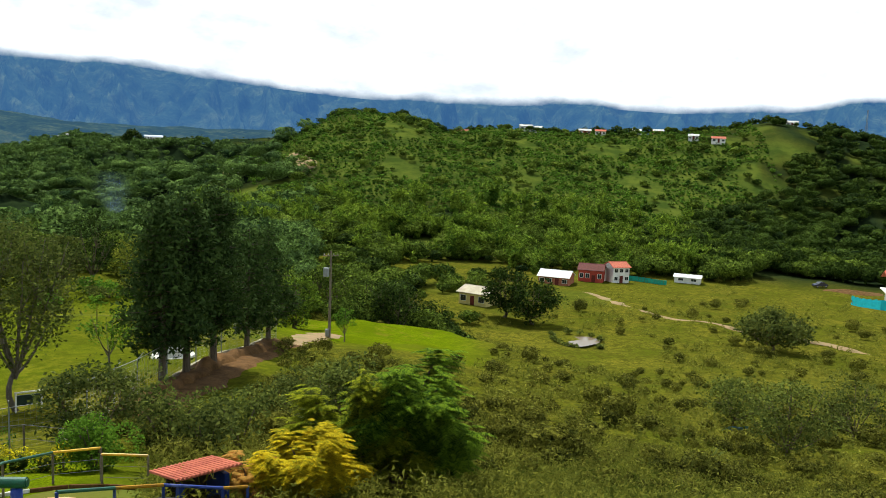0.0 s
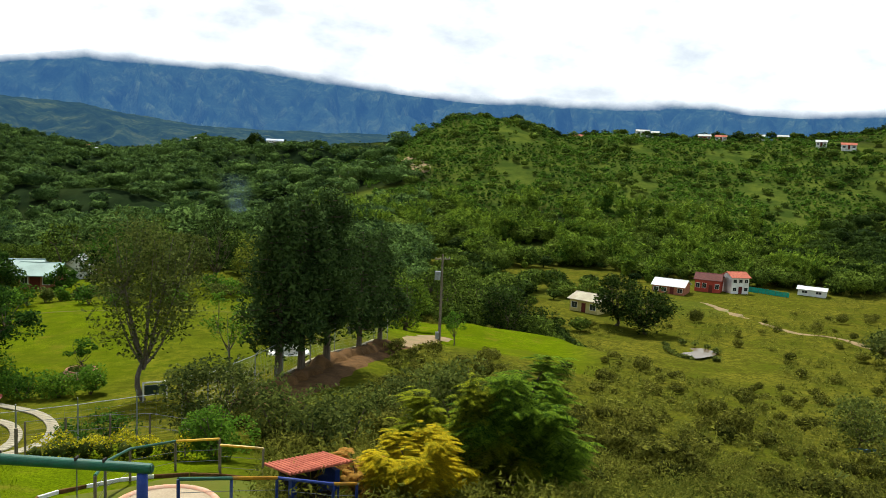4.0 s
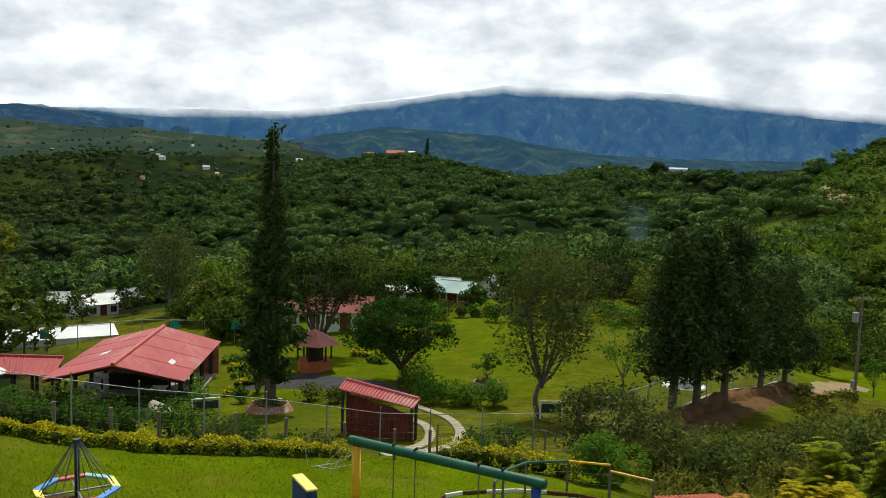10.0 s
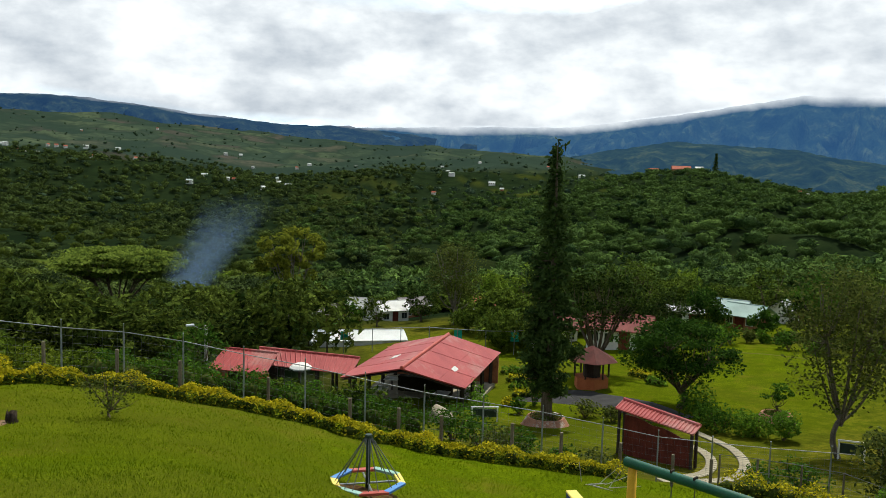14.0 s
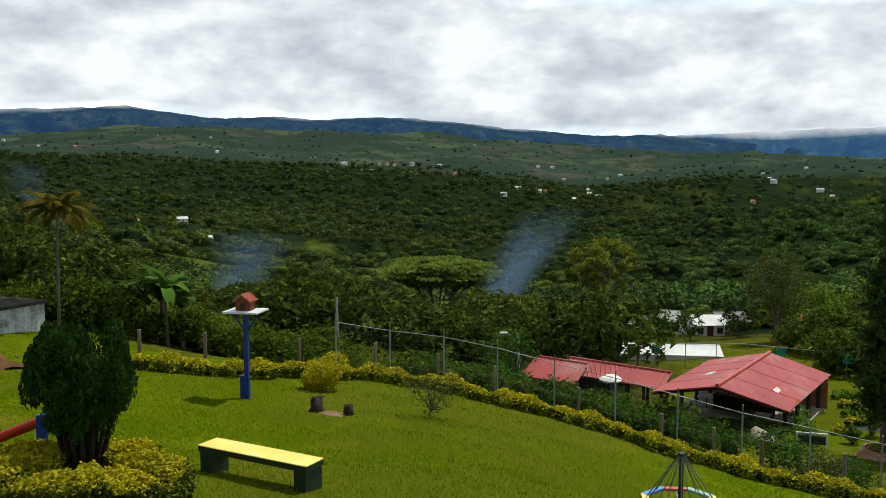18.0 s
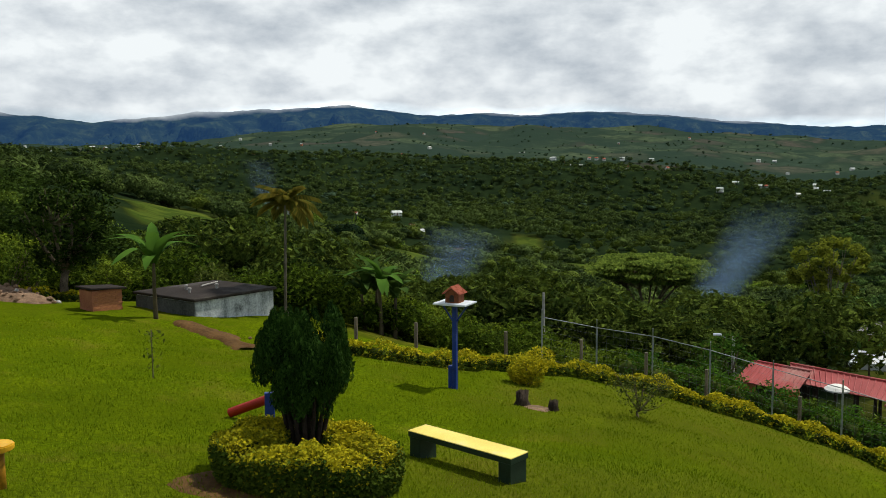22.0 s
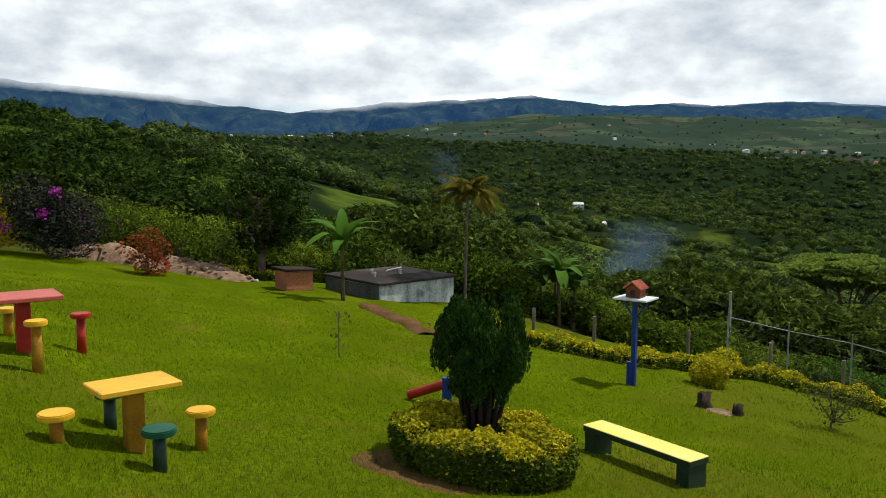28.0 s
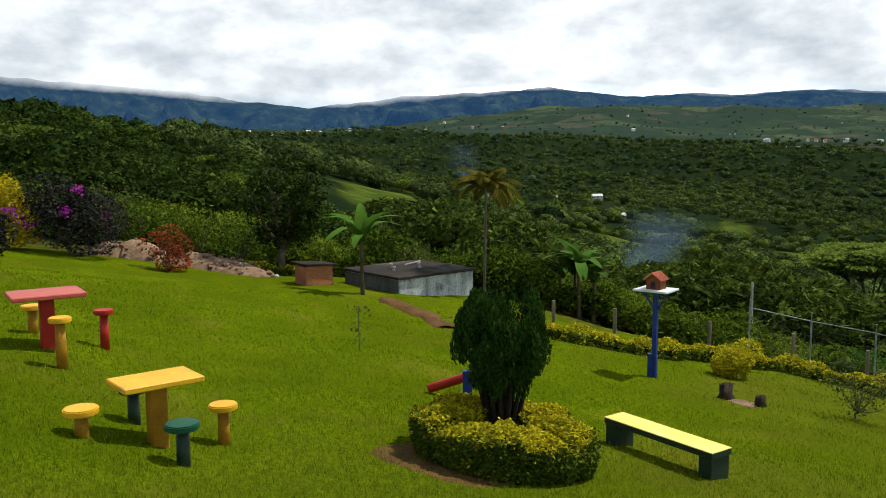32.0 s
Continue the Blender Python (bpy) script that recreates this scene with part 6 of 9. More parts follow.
earth_patch("soil_bed", "bare brown earth round the ring hedge", 96.6, 9.62, 1.12, 1.20, 0.015, "soil", 191)
earth_patch("soil_bed", "bare patch between the stumps", 79.9, 18.6, 0.55, 0.3, 0.02, "rubble", 195)

# ---- things on the lawn and the playground ----


def frame_at(az, d, turn=0.0, lift=0.0):
    """A pose on the ground whose x axis points to the right as seen from the terrace."""
    return Matrix.Translation(at(az, d, lift)) @ Matrix.Rotation(radians(az + turn), 4, "Z")


def stool(label, az, d, h, r, top, leg, seed, group):
    rng = np.random.RandomState(seed)
    root = thing("stool", label, "stool", frame_at(az, d, rng.uniform(0, 90), -0.02), group)
    b = cyl(B(), r * 0.99, r, (0, 0, h - 0.065), (0, 0, h), 28)
    bmesh.ops.bevel(b, geom=[e for e in b.edges if len(e.link_faces) == 2 and e.calc_face_angle(0) > 1], offset=0.012, segments=2, affect="EDGES")
    part("seat", b, M[top], root, smooth_faces=False)
    part("leg", cyl(B(), 0.068, 0.060, (0, 0, -0.08), (0, 0, h - 0.066), 18), M[leg], root, "rough painted concrete leg", True)
    return root


def table(label, az, d, h, w, l, turn, top, leg):
    root = thing("garden_table", label, "table", frame_at(az, d, turn, -0.02))
    part("tabletop", box(B(), (w, l, 0.06), (0, 0, h - 0.03), 0.010), M[top], root)
    part("leg", box(B(), (0.18, 0.15, h - 0.06 + 0.08), (0, 0, (h - 0.06 - 0.08) / 2), 0.014), M[leg], root, "rough painted concrete leg")
    return root


G1, G2 = "stools round the yellow table", "stools round the red table"
table("yellow concrete garden table on the lawn", 118.1, 8.95, 0.72, 0.80, 0.54, 20, "yellow_paint", "yellow_dark")
stool("green round concrete stool beside the yellow table", 116.6, 8.4, 0.44, 0.165, "green_paint", "dark_green_paint", 1, G1)
stool("yellow round concrete stool beside the yellow table", 114.0, 9.4, 0.47, 0.155, "yellow_paint", "yellow_dark", 2, G1)
stool("squat yellow concrete stool beside the yellow table", 122.6, 8.7, 0.30, 0.165, "yellow_paint", "yellow_dark", 3, G1)
stool("dark green concrete stool half hidden by the table", 119.5, 9.6, 0.42, 0.15, "green_paint", "dark_green_paint", 4, G1)
table("faded red concrete garden table on the lawn", 124.2, 12.45, 0.78, 0.90, 0.72, 8, "pink_paint", "red_paint")
stool("red round concrete stool beside the red table", 121.0, 13.3, 0.60, 0.145, "red_paint", "red_paint", 5, G2)
stool("tall yellow concrete stool beside the red table", 123.5, 11.4, 0.66, 0.135, "yellow_paint", "yellow_dark", 6, G2)
stool("yellow concrete stool behind the red table", 125.0, 13.4, 0.42, 0.15, "yellow_paint", "yellow_dark", 7, G2)


def bench(a0, d0, a1, d1, top_z):
    """Slab bench between two block legs."""
    p, q = heading(a0) * d0, heading(a1) * d1
    mid = (p + q) / 2
    run = q - p
    turn = math.atan2(run.y, run.x)
    root = thing("bench", "concrete bench with a pale yellow top and dark green legs", "bench", Matrix.Translation((mid.x, mid.y, top_z)) @ Matrix.Rotation(turn, 4, "Z"))
    L = run.length
    part("seat", box(B(), (L, 0.36, 0.014), (0, 0, -0.007), 0.004), M["yellow_pale"], root, "pale yellow seat")
    part("slab", box(B(), (L - 0.004, 0.354, 0.07), (0, 0, -0.05), 0.006), M["dark_green_paint"], root)
    for s in (-1, 1):
        x = s * (L / 2 - 0.115)
        g = root.matrix_world @ Vector((x, 0, 0))
        hgt = top_z - 0.086 - float(ground(g.x, g.y)) + 0.08
        part("leg", box(B(), (0.19, 0.33, hgt), (x, 0, -0.086 - hgt / 2), 0.008), M["dark_green_paint"], root)


bench(88.0, 11.53, 81.05, 10.40, -3.55)


def bird_house(az, d, h):
    root = thing("bird_house", "little red bird house on a blue post", "bird house", frame_at(az, d, -25, -0.05))
    part("post", box(B(), (0.10, 0.10, h - 0.02), (0, 0, (h - 0.02) / 2), 0.008), M["blue_paint"], root)
    part("sleeve", box(B(), (0.12, 0.13, 0.58), (-0.085, 0, 0.29), 0.008), M["blue_paint"], root)
    tray = part("tray", box(B(), (0.80, 0.66, 0.045), (0, 0, h + 0.0025), 0.008), M["grey_paint"], root, "pale grey feeding tray")
    for s in (-1, 1):
        part("brace", cyl(B(), 0.022, 0.022, (s * 0.04, 0, h - 0.42), (s * 0.33, 0, h - 0.02), 8), M["blue_paint"], root)
    z = h + 0.025
    b = B()
    w, dp, e = 0.165, 0.15, 0.21
    vs = [b.verts.new(v) for v in ((-w, -dp, 0), (w, -dp, 0), (w, -dp, e), (0, -dp, e + 0.13), (-w, -dp, e), (-w, dp, 0), (w, dp, 0), (w, dp, e), (0, dp, e + 0.13), (-w, dp, e))]
    for f in ((0, 1, 2, 3, 4), (9, 8, 7, 6, 5), (0, 5, 6, 1), (1, 6, 7, 2), (4, 9, 5, 0)):
        b.faces.new([vs[i] for i in f])
    bmesh.ops.translate(b, vec=(0, 0, z), verts=b.verts)
    house = part("house", b, M["bird_wood"], root, "small red-brown wooden house")
    # solid arch on the front; the shade of the opening is its colour
    arch = B()
    box(arch, (0.11, 0.012, 0.10), (0, -dp - 0.004, z + 0.075))
    cyl(arch, 0.055, 0.055, (0, -dp - 0.010, z + 0.125), (0, -dp + 0.002, z + 0.125), 18)
    part("doorway", arch, M["dark_inside"], house)
    for s in (-1, 1):
        r = B()
        box(r, (0.28, 0.42, 0.022), (0, 0, 0), 0.003)
        for k in range(9):
            cyl(r, 0.012, 0.012, (-0.14, -0.192 + 0.048 * k, 0.011), (0.14, -0.192 + 0.048 * k, 0.011), 6)
        bmesh.ops.transform(r, matrix=Matrix.Translation((s * 0.10, 0, z + e + 0.072)) @ Matrix.Rotation(s * radians(37), 4, "Y"), verts=r.verts)
        part("roof", r, M["tile_red"], root, "red ridged roof slope")


M["bird_wood"] = surface("red_brown_wood", (0.22, 0.075, 0.030), (0.11, 0.034, 0.016), 8, 50, 0.7, relief=0.3, dist=0.005)
bird_house(85.4, 19.4, 2.02)


def stump(az, d, r, h, seed):
    rng = np.random.RandomState(seed)
    root = thing("tree_stump", "weathered broken tree stump on the lawn", "tree stump", frame_at(az, d, 0, -0.05), "stumps on the lawn")
    n = 14
    a = np.linspace(0, 6.283, n, endpoint=False)
    rings = []
    for k, (z, s) in enumerate(((0, 1.35), (0.08, 1.1), (h * 0.5, 0.95), (h, 0.9), (h - 0.06, 0.45), (h - 0.1, 0.02))):
        rr = r * s * (1 + 0.18 * rng.normal(size=n) * (k < 4))
        zz = z + (0.07 * rng.rand(n) if k == 3 else 0)
        rings.append(np.stack([np.cos(a) * rr, np.sin(a) * rr, np.full(n, z) + zz - z], 1))
    v = np.concatenate(rings)
    i, j = np.arange(5)[:, None] * n, np.arange(n)[None]
    q = np.stack([i + j, i + (j + 1) % n, i + n + (j + 1) % n, i + n + j], -1).reshape(-1, 4)
    hang("wood", np_mesh("wood", v, q, M["stump_wood"]), root)


M["stump_wood"] = surface("rotten_stump", (0.06, 0.044, 0.032), (0.018, 0.013, 0.010), 5, 40, 0.95, relief=0.9, dist=0.04, stretch=(4, 4, 0.6))
stump(80.9, 18.7, 0.14, 0.33, 1)
stump(78.8, 18.4, 0.10, 0.24, 2)


def seesaw(az, d):
    root = thing("seesaw", "red log seesaw on two blue posts", "seesaw", frame_at(az, d, 0, 0))
    for y in (-0.14, 0.14):
        part("post", box(B(), (0.15, 0.09, 0.62), (-0.06 if y < 0 else 0.22, y, 0.26), 0.008), M["blue_paint" if y < 0 else "dark_green_paint"], root)
    part("beam", cyl(B(), 0.075, 0.075, (-0.68, 0.45, 0.12), (0.42, -0.06, 0.60), 16), M["red_paint"], root, "round red beam")


seesaw(97.5, 13.4)


def carousel(az, d):
    root = thing("roundabout", "playground roundabout with a coloured octagonal seat", "roundabout", frame_at(az, d, 10, -0.03))
    part("mast", cyl(B(), 0.045, 0.045, (0, 0, -0.05), (0, 0, 1.12), 14), M["dark_green_paint"], root, smooth_faces=True)
    part("cap", cyl(B(), 0.075, 0.065, (0, 0, 1.08), (0, 0, 1.14), 14), M["dark_green_paint"], root)
    R = 0.62
    for k, c in enumerate(("pink_paint", "blue_pale", "yellow_pale", "mint_paint", "pink_paint", "blue_pale", "yellow_pale", "mint_paint")):
        a = radians(45 * k)
        b = box(B(), (2 * R * math.tan(radians(22.5)) + 0.06, 0.13, 0.05), (0, 0, 0), 0.006)
        bmesh.ops.transform(b, matrix=Matrix.Rotation(a, 4, "Z") @ Matrix.Translation((0, -R, 0.22 + 0.004 * (k % 2))), verts=b.verts)
        part("seat_board", b, M[c], root)
        for off in (-0.15, 0.15):
            t = a - math.pi / 2 + off
            part("rope", cyl(B(), 0.009, 0.009, (R * math.cos(t), R * math.sin(t), 0.24), (0.06 * math.cos(t), 0.06 * math.sin(t), 1.08), 5), M["wire"], root)
        if k % 2 == 0:
            t = a - math.pi / 2
            part("spoke", cyl(B(), 0.02, 0.02, (0.04 * math.cos(t), 0.04 * math.sin(t), 0.19), (R * math.cos(t), R * math.sin(t), 0.19), 6), M["steel"], root)


M["blue_pale"] = surface("light_blue_paint", (0.12, 0.30, 0.62), (0.07, 0.19, 0.45), 4, 40, 0.5, relief=0.1)
M["mint_paint"] = surface("mint_paint", (0.32, 0.50, 0.42), (0.22, 0.38, 0.31), 4, 40, 0.5, relief=0.1)
carousel(56.7, 16.1)
earth_patch("soil_bed", "worn earth under the roundabout", 56.7, 16.1, 0.6, 0.6, 0.02, "soil", 196)


def swing(a0, d0, a1, d1, top_z):
    p, q = heading(a0) * d0, heading(a1) * d1
    run = q - p
    L = run.length
    mid = (p + q) / 2
    root = thing("swing_frame", "swing frame with a green log beam on yellow and blue posts", "swing", Matrix.Translation((mid.x, mid.y, top_z)) @ Matrix.Rotation(math.atan2(run.y, run.x), 4, "Z"))
    b = cyl(B(), 0.092, 0.086, (-L / 2, 0, 0), (L / 2, 0, 0), 22)
    bmesh.ops.bevel(b, geom=[e for e in b.edges if e.calc_face_angle(0) > 1], offset=0.02, segments=2, affect="EDGES")
    beam = part("beam", b, M["green_paint"], root, "thick round green beam")
    for x, c in ((-L / 2 + 0.17, "yellow_paint"), (L / 2 - 0.17, "blue_paint")):
        g = root.matrix_world @ Vector((x, 0, 0))
        part("post", cyl(B(), 0.095, 0.085, (x, 0, float(ground(g.x, g.y)) - top_z - 0.1), (x, 0, -0.09), 16), M[c], root, smooth_faces=True)
    for k in (0, 1):
        x0 = -1.0 + 1.75 * k
        for x in (x0, x0 + 0.46):
            part("hanger", box(B(), (0.03, 0.12, 0.06), (x, 0, 0.095), 0.006), M["dark_inside"], root)
            part("chain", cyl(B(), 0.010, 0.010, (x, 0, 0.10), (x, 0, -1.62), 5), M["wire"], root)
        part("swing_seat", box(B(), (0.52, 0.20, 0.035), (x0 + 0.23, 0, -1.63), 0.008), M["wood_post"], root)


swing(39.45, 16.0, 26.0, 14.1, -5.41)


def slide(az, d):
    root = thing("play_block", "low yellow-topped blue play block on the lawn", "play block", frame_at(az, d, 20, 0))
    part("block", box(B(), (0.22, 0.9, 0.52), (0, 0, 0.20), 0.01), M["blue_paint"], root)
    part("top", box(B(), (0.24, 0.94, 0.05), (0, 0, 0.487), 0.01), M["yellow_pale"], root)


slide(42.4, 17.5)


def dead_branch(az, d):
    rng = np.random.RandomState(9)
    root = thing("dead_branches", "bleached dead branches lying on the grass", "branch", frame_at(az, d, 0, 0.03))
    for k in range(7):
        a = rng.uniform(-0.5, 2.2)
        ln = rng.uniform(0.35, 0.9)
        x = rng.uniform(-0.4, 0.5)
        part("branch", cyl(B(), 0.03 if k < 2 else 0.012, 0.008, (x, rng.uniform(-0.2, 0.2), 0), (x + math.cos(a) * ln, rng.uniform(-0.2, 0.2), 0.05 + math.sin(a) * ln * 0.5), 6), M["stone"], root)


dead_branch(41.6, 22.4)


def playhouse(az, d):
    root = thing("playhouse", "small blue playhouse with a corrugated red roof", "playhouse", frame_at(az, d, 28, -0.05))
    W, D = 1.15, 0.85
    for s in (-1, 1):
        part("side_wall", box(B(), (0.12, 0.16 if s < 0 else D, 1.0), (s * (W / 2 - 0.06), -D / 2 + 0.08 if s < 0 else 0, 0.47), 0.006), M["blue_paint"], root)
    # back wall and shelf are coloured dark for the shade inside
    part("back_wall", box(B(), (W - 0.24, 0.08, 0.98), (0, D / 2 - 0.04, 0.46)), M["dark_inside"], root)
    part("shelf", box(B(), (W - 0.2, 0.25, 0.06), (0, -D / 2 + 0.16, 0.4)), M["dark_inside"], root)
    roof = part("roof_deck", box(B(), (W + 0.30, D + 0.42, 0.03), (0, 0, 0), 0, Matrix.Rotation(radians(-9), 4, "X")), M["tile_red"], root)
    roof.location = (0, 0, 1.08)
    for k in range(16):
        part("roof_ridge", cyl(B(), 0.034, 0.034, (-W / 2 - 0.12 + 0.094 * k, -(D + 0.42) / 2, 0.012), (-W / 2 - 0.12 + 0.094 * k, (D + 0.42) / 2, 0.012), 6), M["tile_red"], roof).matrix_local = Matrix.Rotation(radians(-9), 4, "X")


playhouse(16.0, 18.3)


def rail_post(x, y, h, mat, root, r=0.032):
    z = float(ground(x, y))
    part("post", cyl(B(), r, r, (x, y, z - 0.1), (x, y, z + h), 8), M[mat], root)
    return Vector((x, y, z + h))


def rail_fence(label, pts, h, post, rails, low=True, r=0.035):
    """Posts on the ground, a painted top rail between each pair and strands below."""
    root = thing("playground_fence", label, "fence")
    tops = []
    for a, d in pts:
        g = heading(a) * d
        tops.append(rail_post(g.x, g.y, h, post, root))
    for k, (p, q) in enumerate(zip(tops[:-1], tops[1:])):
        part("rail", cyl(B(), r, r, p, q, 8), M[rails[k % len(rails)]], root)
        if low:
            for f in (0.35, 0.7):
                dz = Vector((0, 0, -h * f))
                part("strand", cyl(B(), 0.006, 0.006, p + dz, q + dz, 4), M["wire"], root)


rail_fence("green and yellow pipe railing round the sandpit", [(29.5, 17.2), (28.9, 19.4), (27.4, 21.4), (24.6, 22.9), (21.8, 22.4)], 0.82, "wood_post", ["green_paint", "green_paint", "green_paint", "yellow_paint"])
rail_fence("gate frame with a yellow top rail", [(21.75, 21.6), (18.95, 21.4)], 0.82, "wood_post", ["yellow_paint"])
rail_fence("low pipe railing in green, yellow and blue", [(24.4, 15.2), (21.0, 16.2), (18.0, 17.0), (14.2, 17.2), (12.6, 17.4)], 0.72, "blue_paint", ["green_paint", "yellow_dark", "blue_paint", "yellow_dark"])
rail_fence("wire fence on rough wooden posts", [(33.5, 27.6), (31.2, 27.4), (28.6, 27.0), (26.2, 26.4), (24.0, 25.4)], 1.15, "wood_post", ["wire"], True, 0.008)


def sandpit(az, d, r):
    c = heading(az) * d
    root = thing("sandpit_curb", "low white and brown curb round the sandpit", "curb", (c.x, c.y, 0))
    n = 15
    for k in range(n - 1):
        a0, a1 = radians(az + 10 + 250 * k / n - 60), radians(az + 10 + 250 * (k + 1) / n - 60)
        p, q = Vector((math.cos(a0) * r, math.sin(a0) * r, 0)), Vector((math.cos(a1) * r, math.sin(a1) * r, 0))
        zp, zq = float(ground(c.x + p.x, c.y + p.y)), float(ground(c.x + q.x, c.y + q.y))
        p.z, q.z = zp + 0.05, zq + 0.05
        run = q - p
        b = box(B(), (run.length - 0.01, 0.05, 0.10), (0, 0, 0), 0.01)
        bmesh.ops.transform(b, matrix=Matrix.Translation((p + q) / 2) @ run.to_track_quat("X", "Z").to_matrix().to_4x4(), verts=b.verts)
        part("curb_stone", b, M["umbrella" if k in (9, 10, 12) else "soil"], root)
    earth_patch("sandpit_floor", "trodden earth and thin grass inside the curb", az, d, r * 0.98, r * 0.98, 0.02, "worn_grass", 197)
    pool = thing("paddling_pool", "round shallow pool with a worn orange rim", "pool", at(az + 0.6, d - 1.45, 0.0))
    b = B()
    n = 40
    prof = ((1.10, -0.1), (1.10, 0.06), (1.05, 0.11), (0.97, 0.11), (0.94, 0.07))
    rings = [[b.verts.new((math.cos(6.2832 * j / n) * q, math.sin(6.2832 * j / n) * q, z)) for j in range(n)] for q, z in prof]
    for u, w in zip(rings[:-1], rings[1:]):
        for j in range(n):
            b.faces.new((u[j], u[(j + 1) % n], w[(j + 1) % n], w[j]))
    part("rim", b, M["pink_orange"], pool, "faded orange rim", True)
    part("floor", cyl(B(), 0.955, 0.955, (0, 0, -0.05), (0, 0, 0.065), 40), M["cream_floor"], pool)


M["pink_orange"] = surface("faded_orange_paint", (0.62, 0.24, 0.12), (0.50, 0.34, 0.24), 2, 30, 0.7, stain=(0.55, 0.45, 0.35))
M["cream_floor"] = surface("cream_screed", (0.42, 0.33, 0.22), (0.28, 0.21, 0.13), 1.5, 25, 0.8)
sandpit(24.6, 18.8, 2.9)


M["dark_concrete"] = surface("dark_side_concrete", (0.12, 0.12, 0.115), (0.04, 0.04, 0.04), 0.9, 15, 0.95, relief=0.4, stretch=(2, 2, 0.5))


def water_tank():
    """Low concrete cistern with an overhanging weathered slab."""
    root = thing("water_tank", "low stained concrete water tank with a dark slab roof", "water tank", Matrix.Translation(at(101.6, 30.4)) @ Matrix.Rotation(radians(101.6 + 38), 4, "Z"))
    W, D, H = 3.3, 3.1, 0.64
    body = part("body", box(B(), (W, D, H + 0.4), (0, 0, H / 2 - 0.2), 0.02), M["concrete"], root)
    slab = part("slab", box(B(), (W + 0.16, D + 0.16, 0.09), (0, 0, H + 0.045), 0.015), M["slab"], root, "dark weathered concrete slab")
    for x, y in ((-0.9, -0.3), (-0.5, 0.4), (0.3, -0.2)):
        v = part("vent", cyl(B(), 0.05, 0.05, (x, y, H + 0.09), (x, y, H + 0.22), 10), M["stone"], root)
        part("cap", cyl(B(), 0.075, 0.06, (x, y, H + 0.22), (x, y, H + 0.26), 10), M["stone"], v)
    # thin panel over the left wall, darker than the other walls
    part("side_wall", box(B(), (0.03, D - 0.02, H - 0.02), (-W / 2 - 0.016, 0, H / 2 - 0.02)), M["dark_concrete"], root, "dark panel over the left wall")
    part("pipe", cyl(B(), 0.03, 0.03, (0.2, 0.5, H + 0.13), (1.1, 0.75, H + 0.16), 8), M["stone"], root)


water_tank()


def brick_box():
    root = thing("brick_hutch", "small brick box with a sheet of dark roofing on top", "hutch", Matrix.Translation(at(107.9, 29.6, -0.05)) @ Matrix.Rotation(radians(107.9 + 28), 4, "Z"))
    body = part("body", box(B(), (1.0, 0.8, 0.70), (0, 0, 0.35)), M["brick_wall"], root)
    part("lid", box(B(), (1.22, 1.0, 0.06), (0.02, 0, 0.745), 0.012, Matrix.Rotation(radians(4), 4, "Y")), M["slab"], root, "dark roofing sheet")
    one = box(B(), (0.19, 0.012, 0.075), (0, 0, 0), 0.004)
    me = bpy.data.meshes.new("brick")
    one.to_mesh(me)
    one.free()
    me.materials.append(M["brick"])
    for r in range(7):
        for k in range(5):
            x = -0.40 + 0.2 * k + (0.05 if r % 2 else -0.02)
            if abs(x) < 0.42:
                hang("brick", me, body).location = (x, -0.403, 0.06 + 0.09 * r)
        for k in range(4):
            y = -0.30 + 0.2 * k + (0.04 if r % 2 else -0.03)
            o = hang("brick", me, body)
            o.matrix_local = Matrix.Translation((0.503, y, 0.06 + 0.09 * r)) @ Matrix.Rotation(radians(90), 4, "Z")


M["brick"] = surface("fired_brick", (0.48, 0.20, 0.09), (0.30, 0.11, 0.05), 6, 30, 0.9, relief=0.3)
brick_box()


def stick(az, d, h):
    root = thing("staked_sapling", "thin staked sapling with a few leaves on the lawn", "sapling", at(az, d, -0.03))
    rng = np.random.RandomState(4)
    part("stake", cyl(B(), 0.012, 0.010, (0, 0, 0), (0.02, 0, h), 6), M["wood_post"], root)
    pts = np.stack([rng.normal(0, 0.09, 60), rng.normal(0, 0.09, 60), rng.uniform(0.2, h, 60)], 1)
    hang("foliage", np_mesh("foliage", *leaves(rng, pts, 0.05, 1.6), M["scrub"]), root)


stick(105.0, 16.8, 0.95)


HEAP = [(122.2, 34.5), (119.6, 34.6), (117.4, 34.2), (115.2, 33.6), (113.2, 32.6), (110.9, 31.0)]


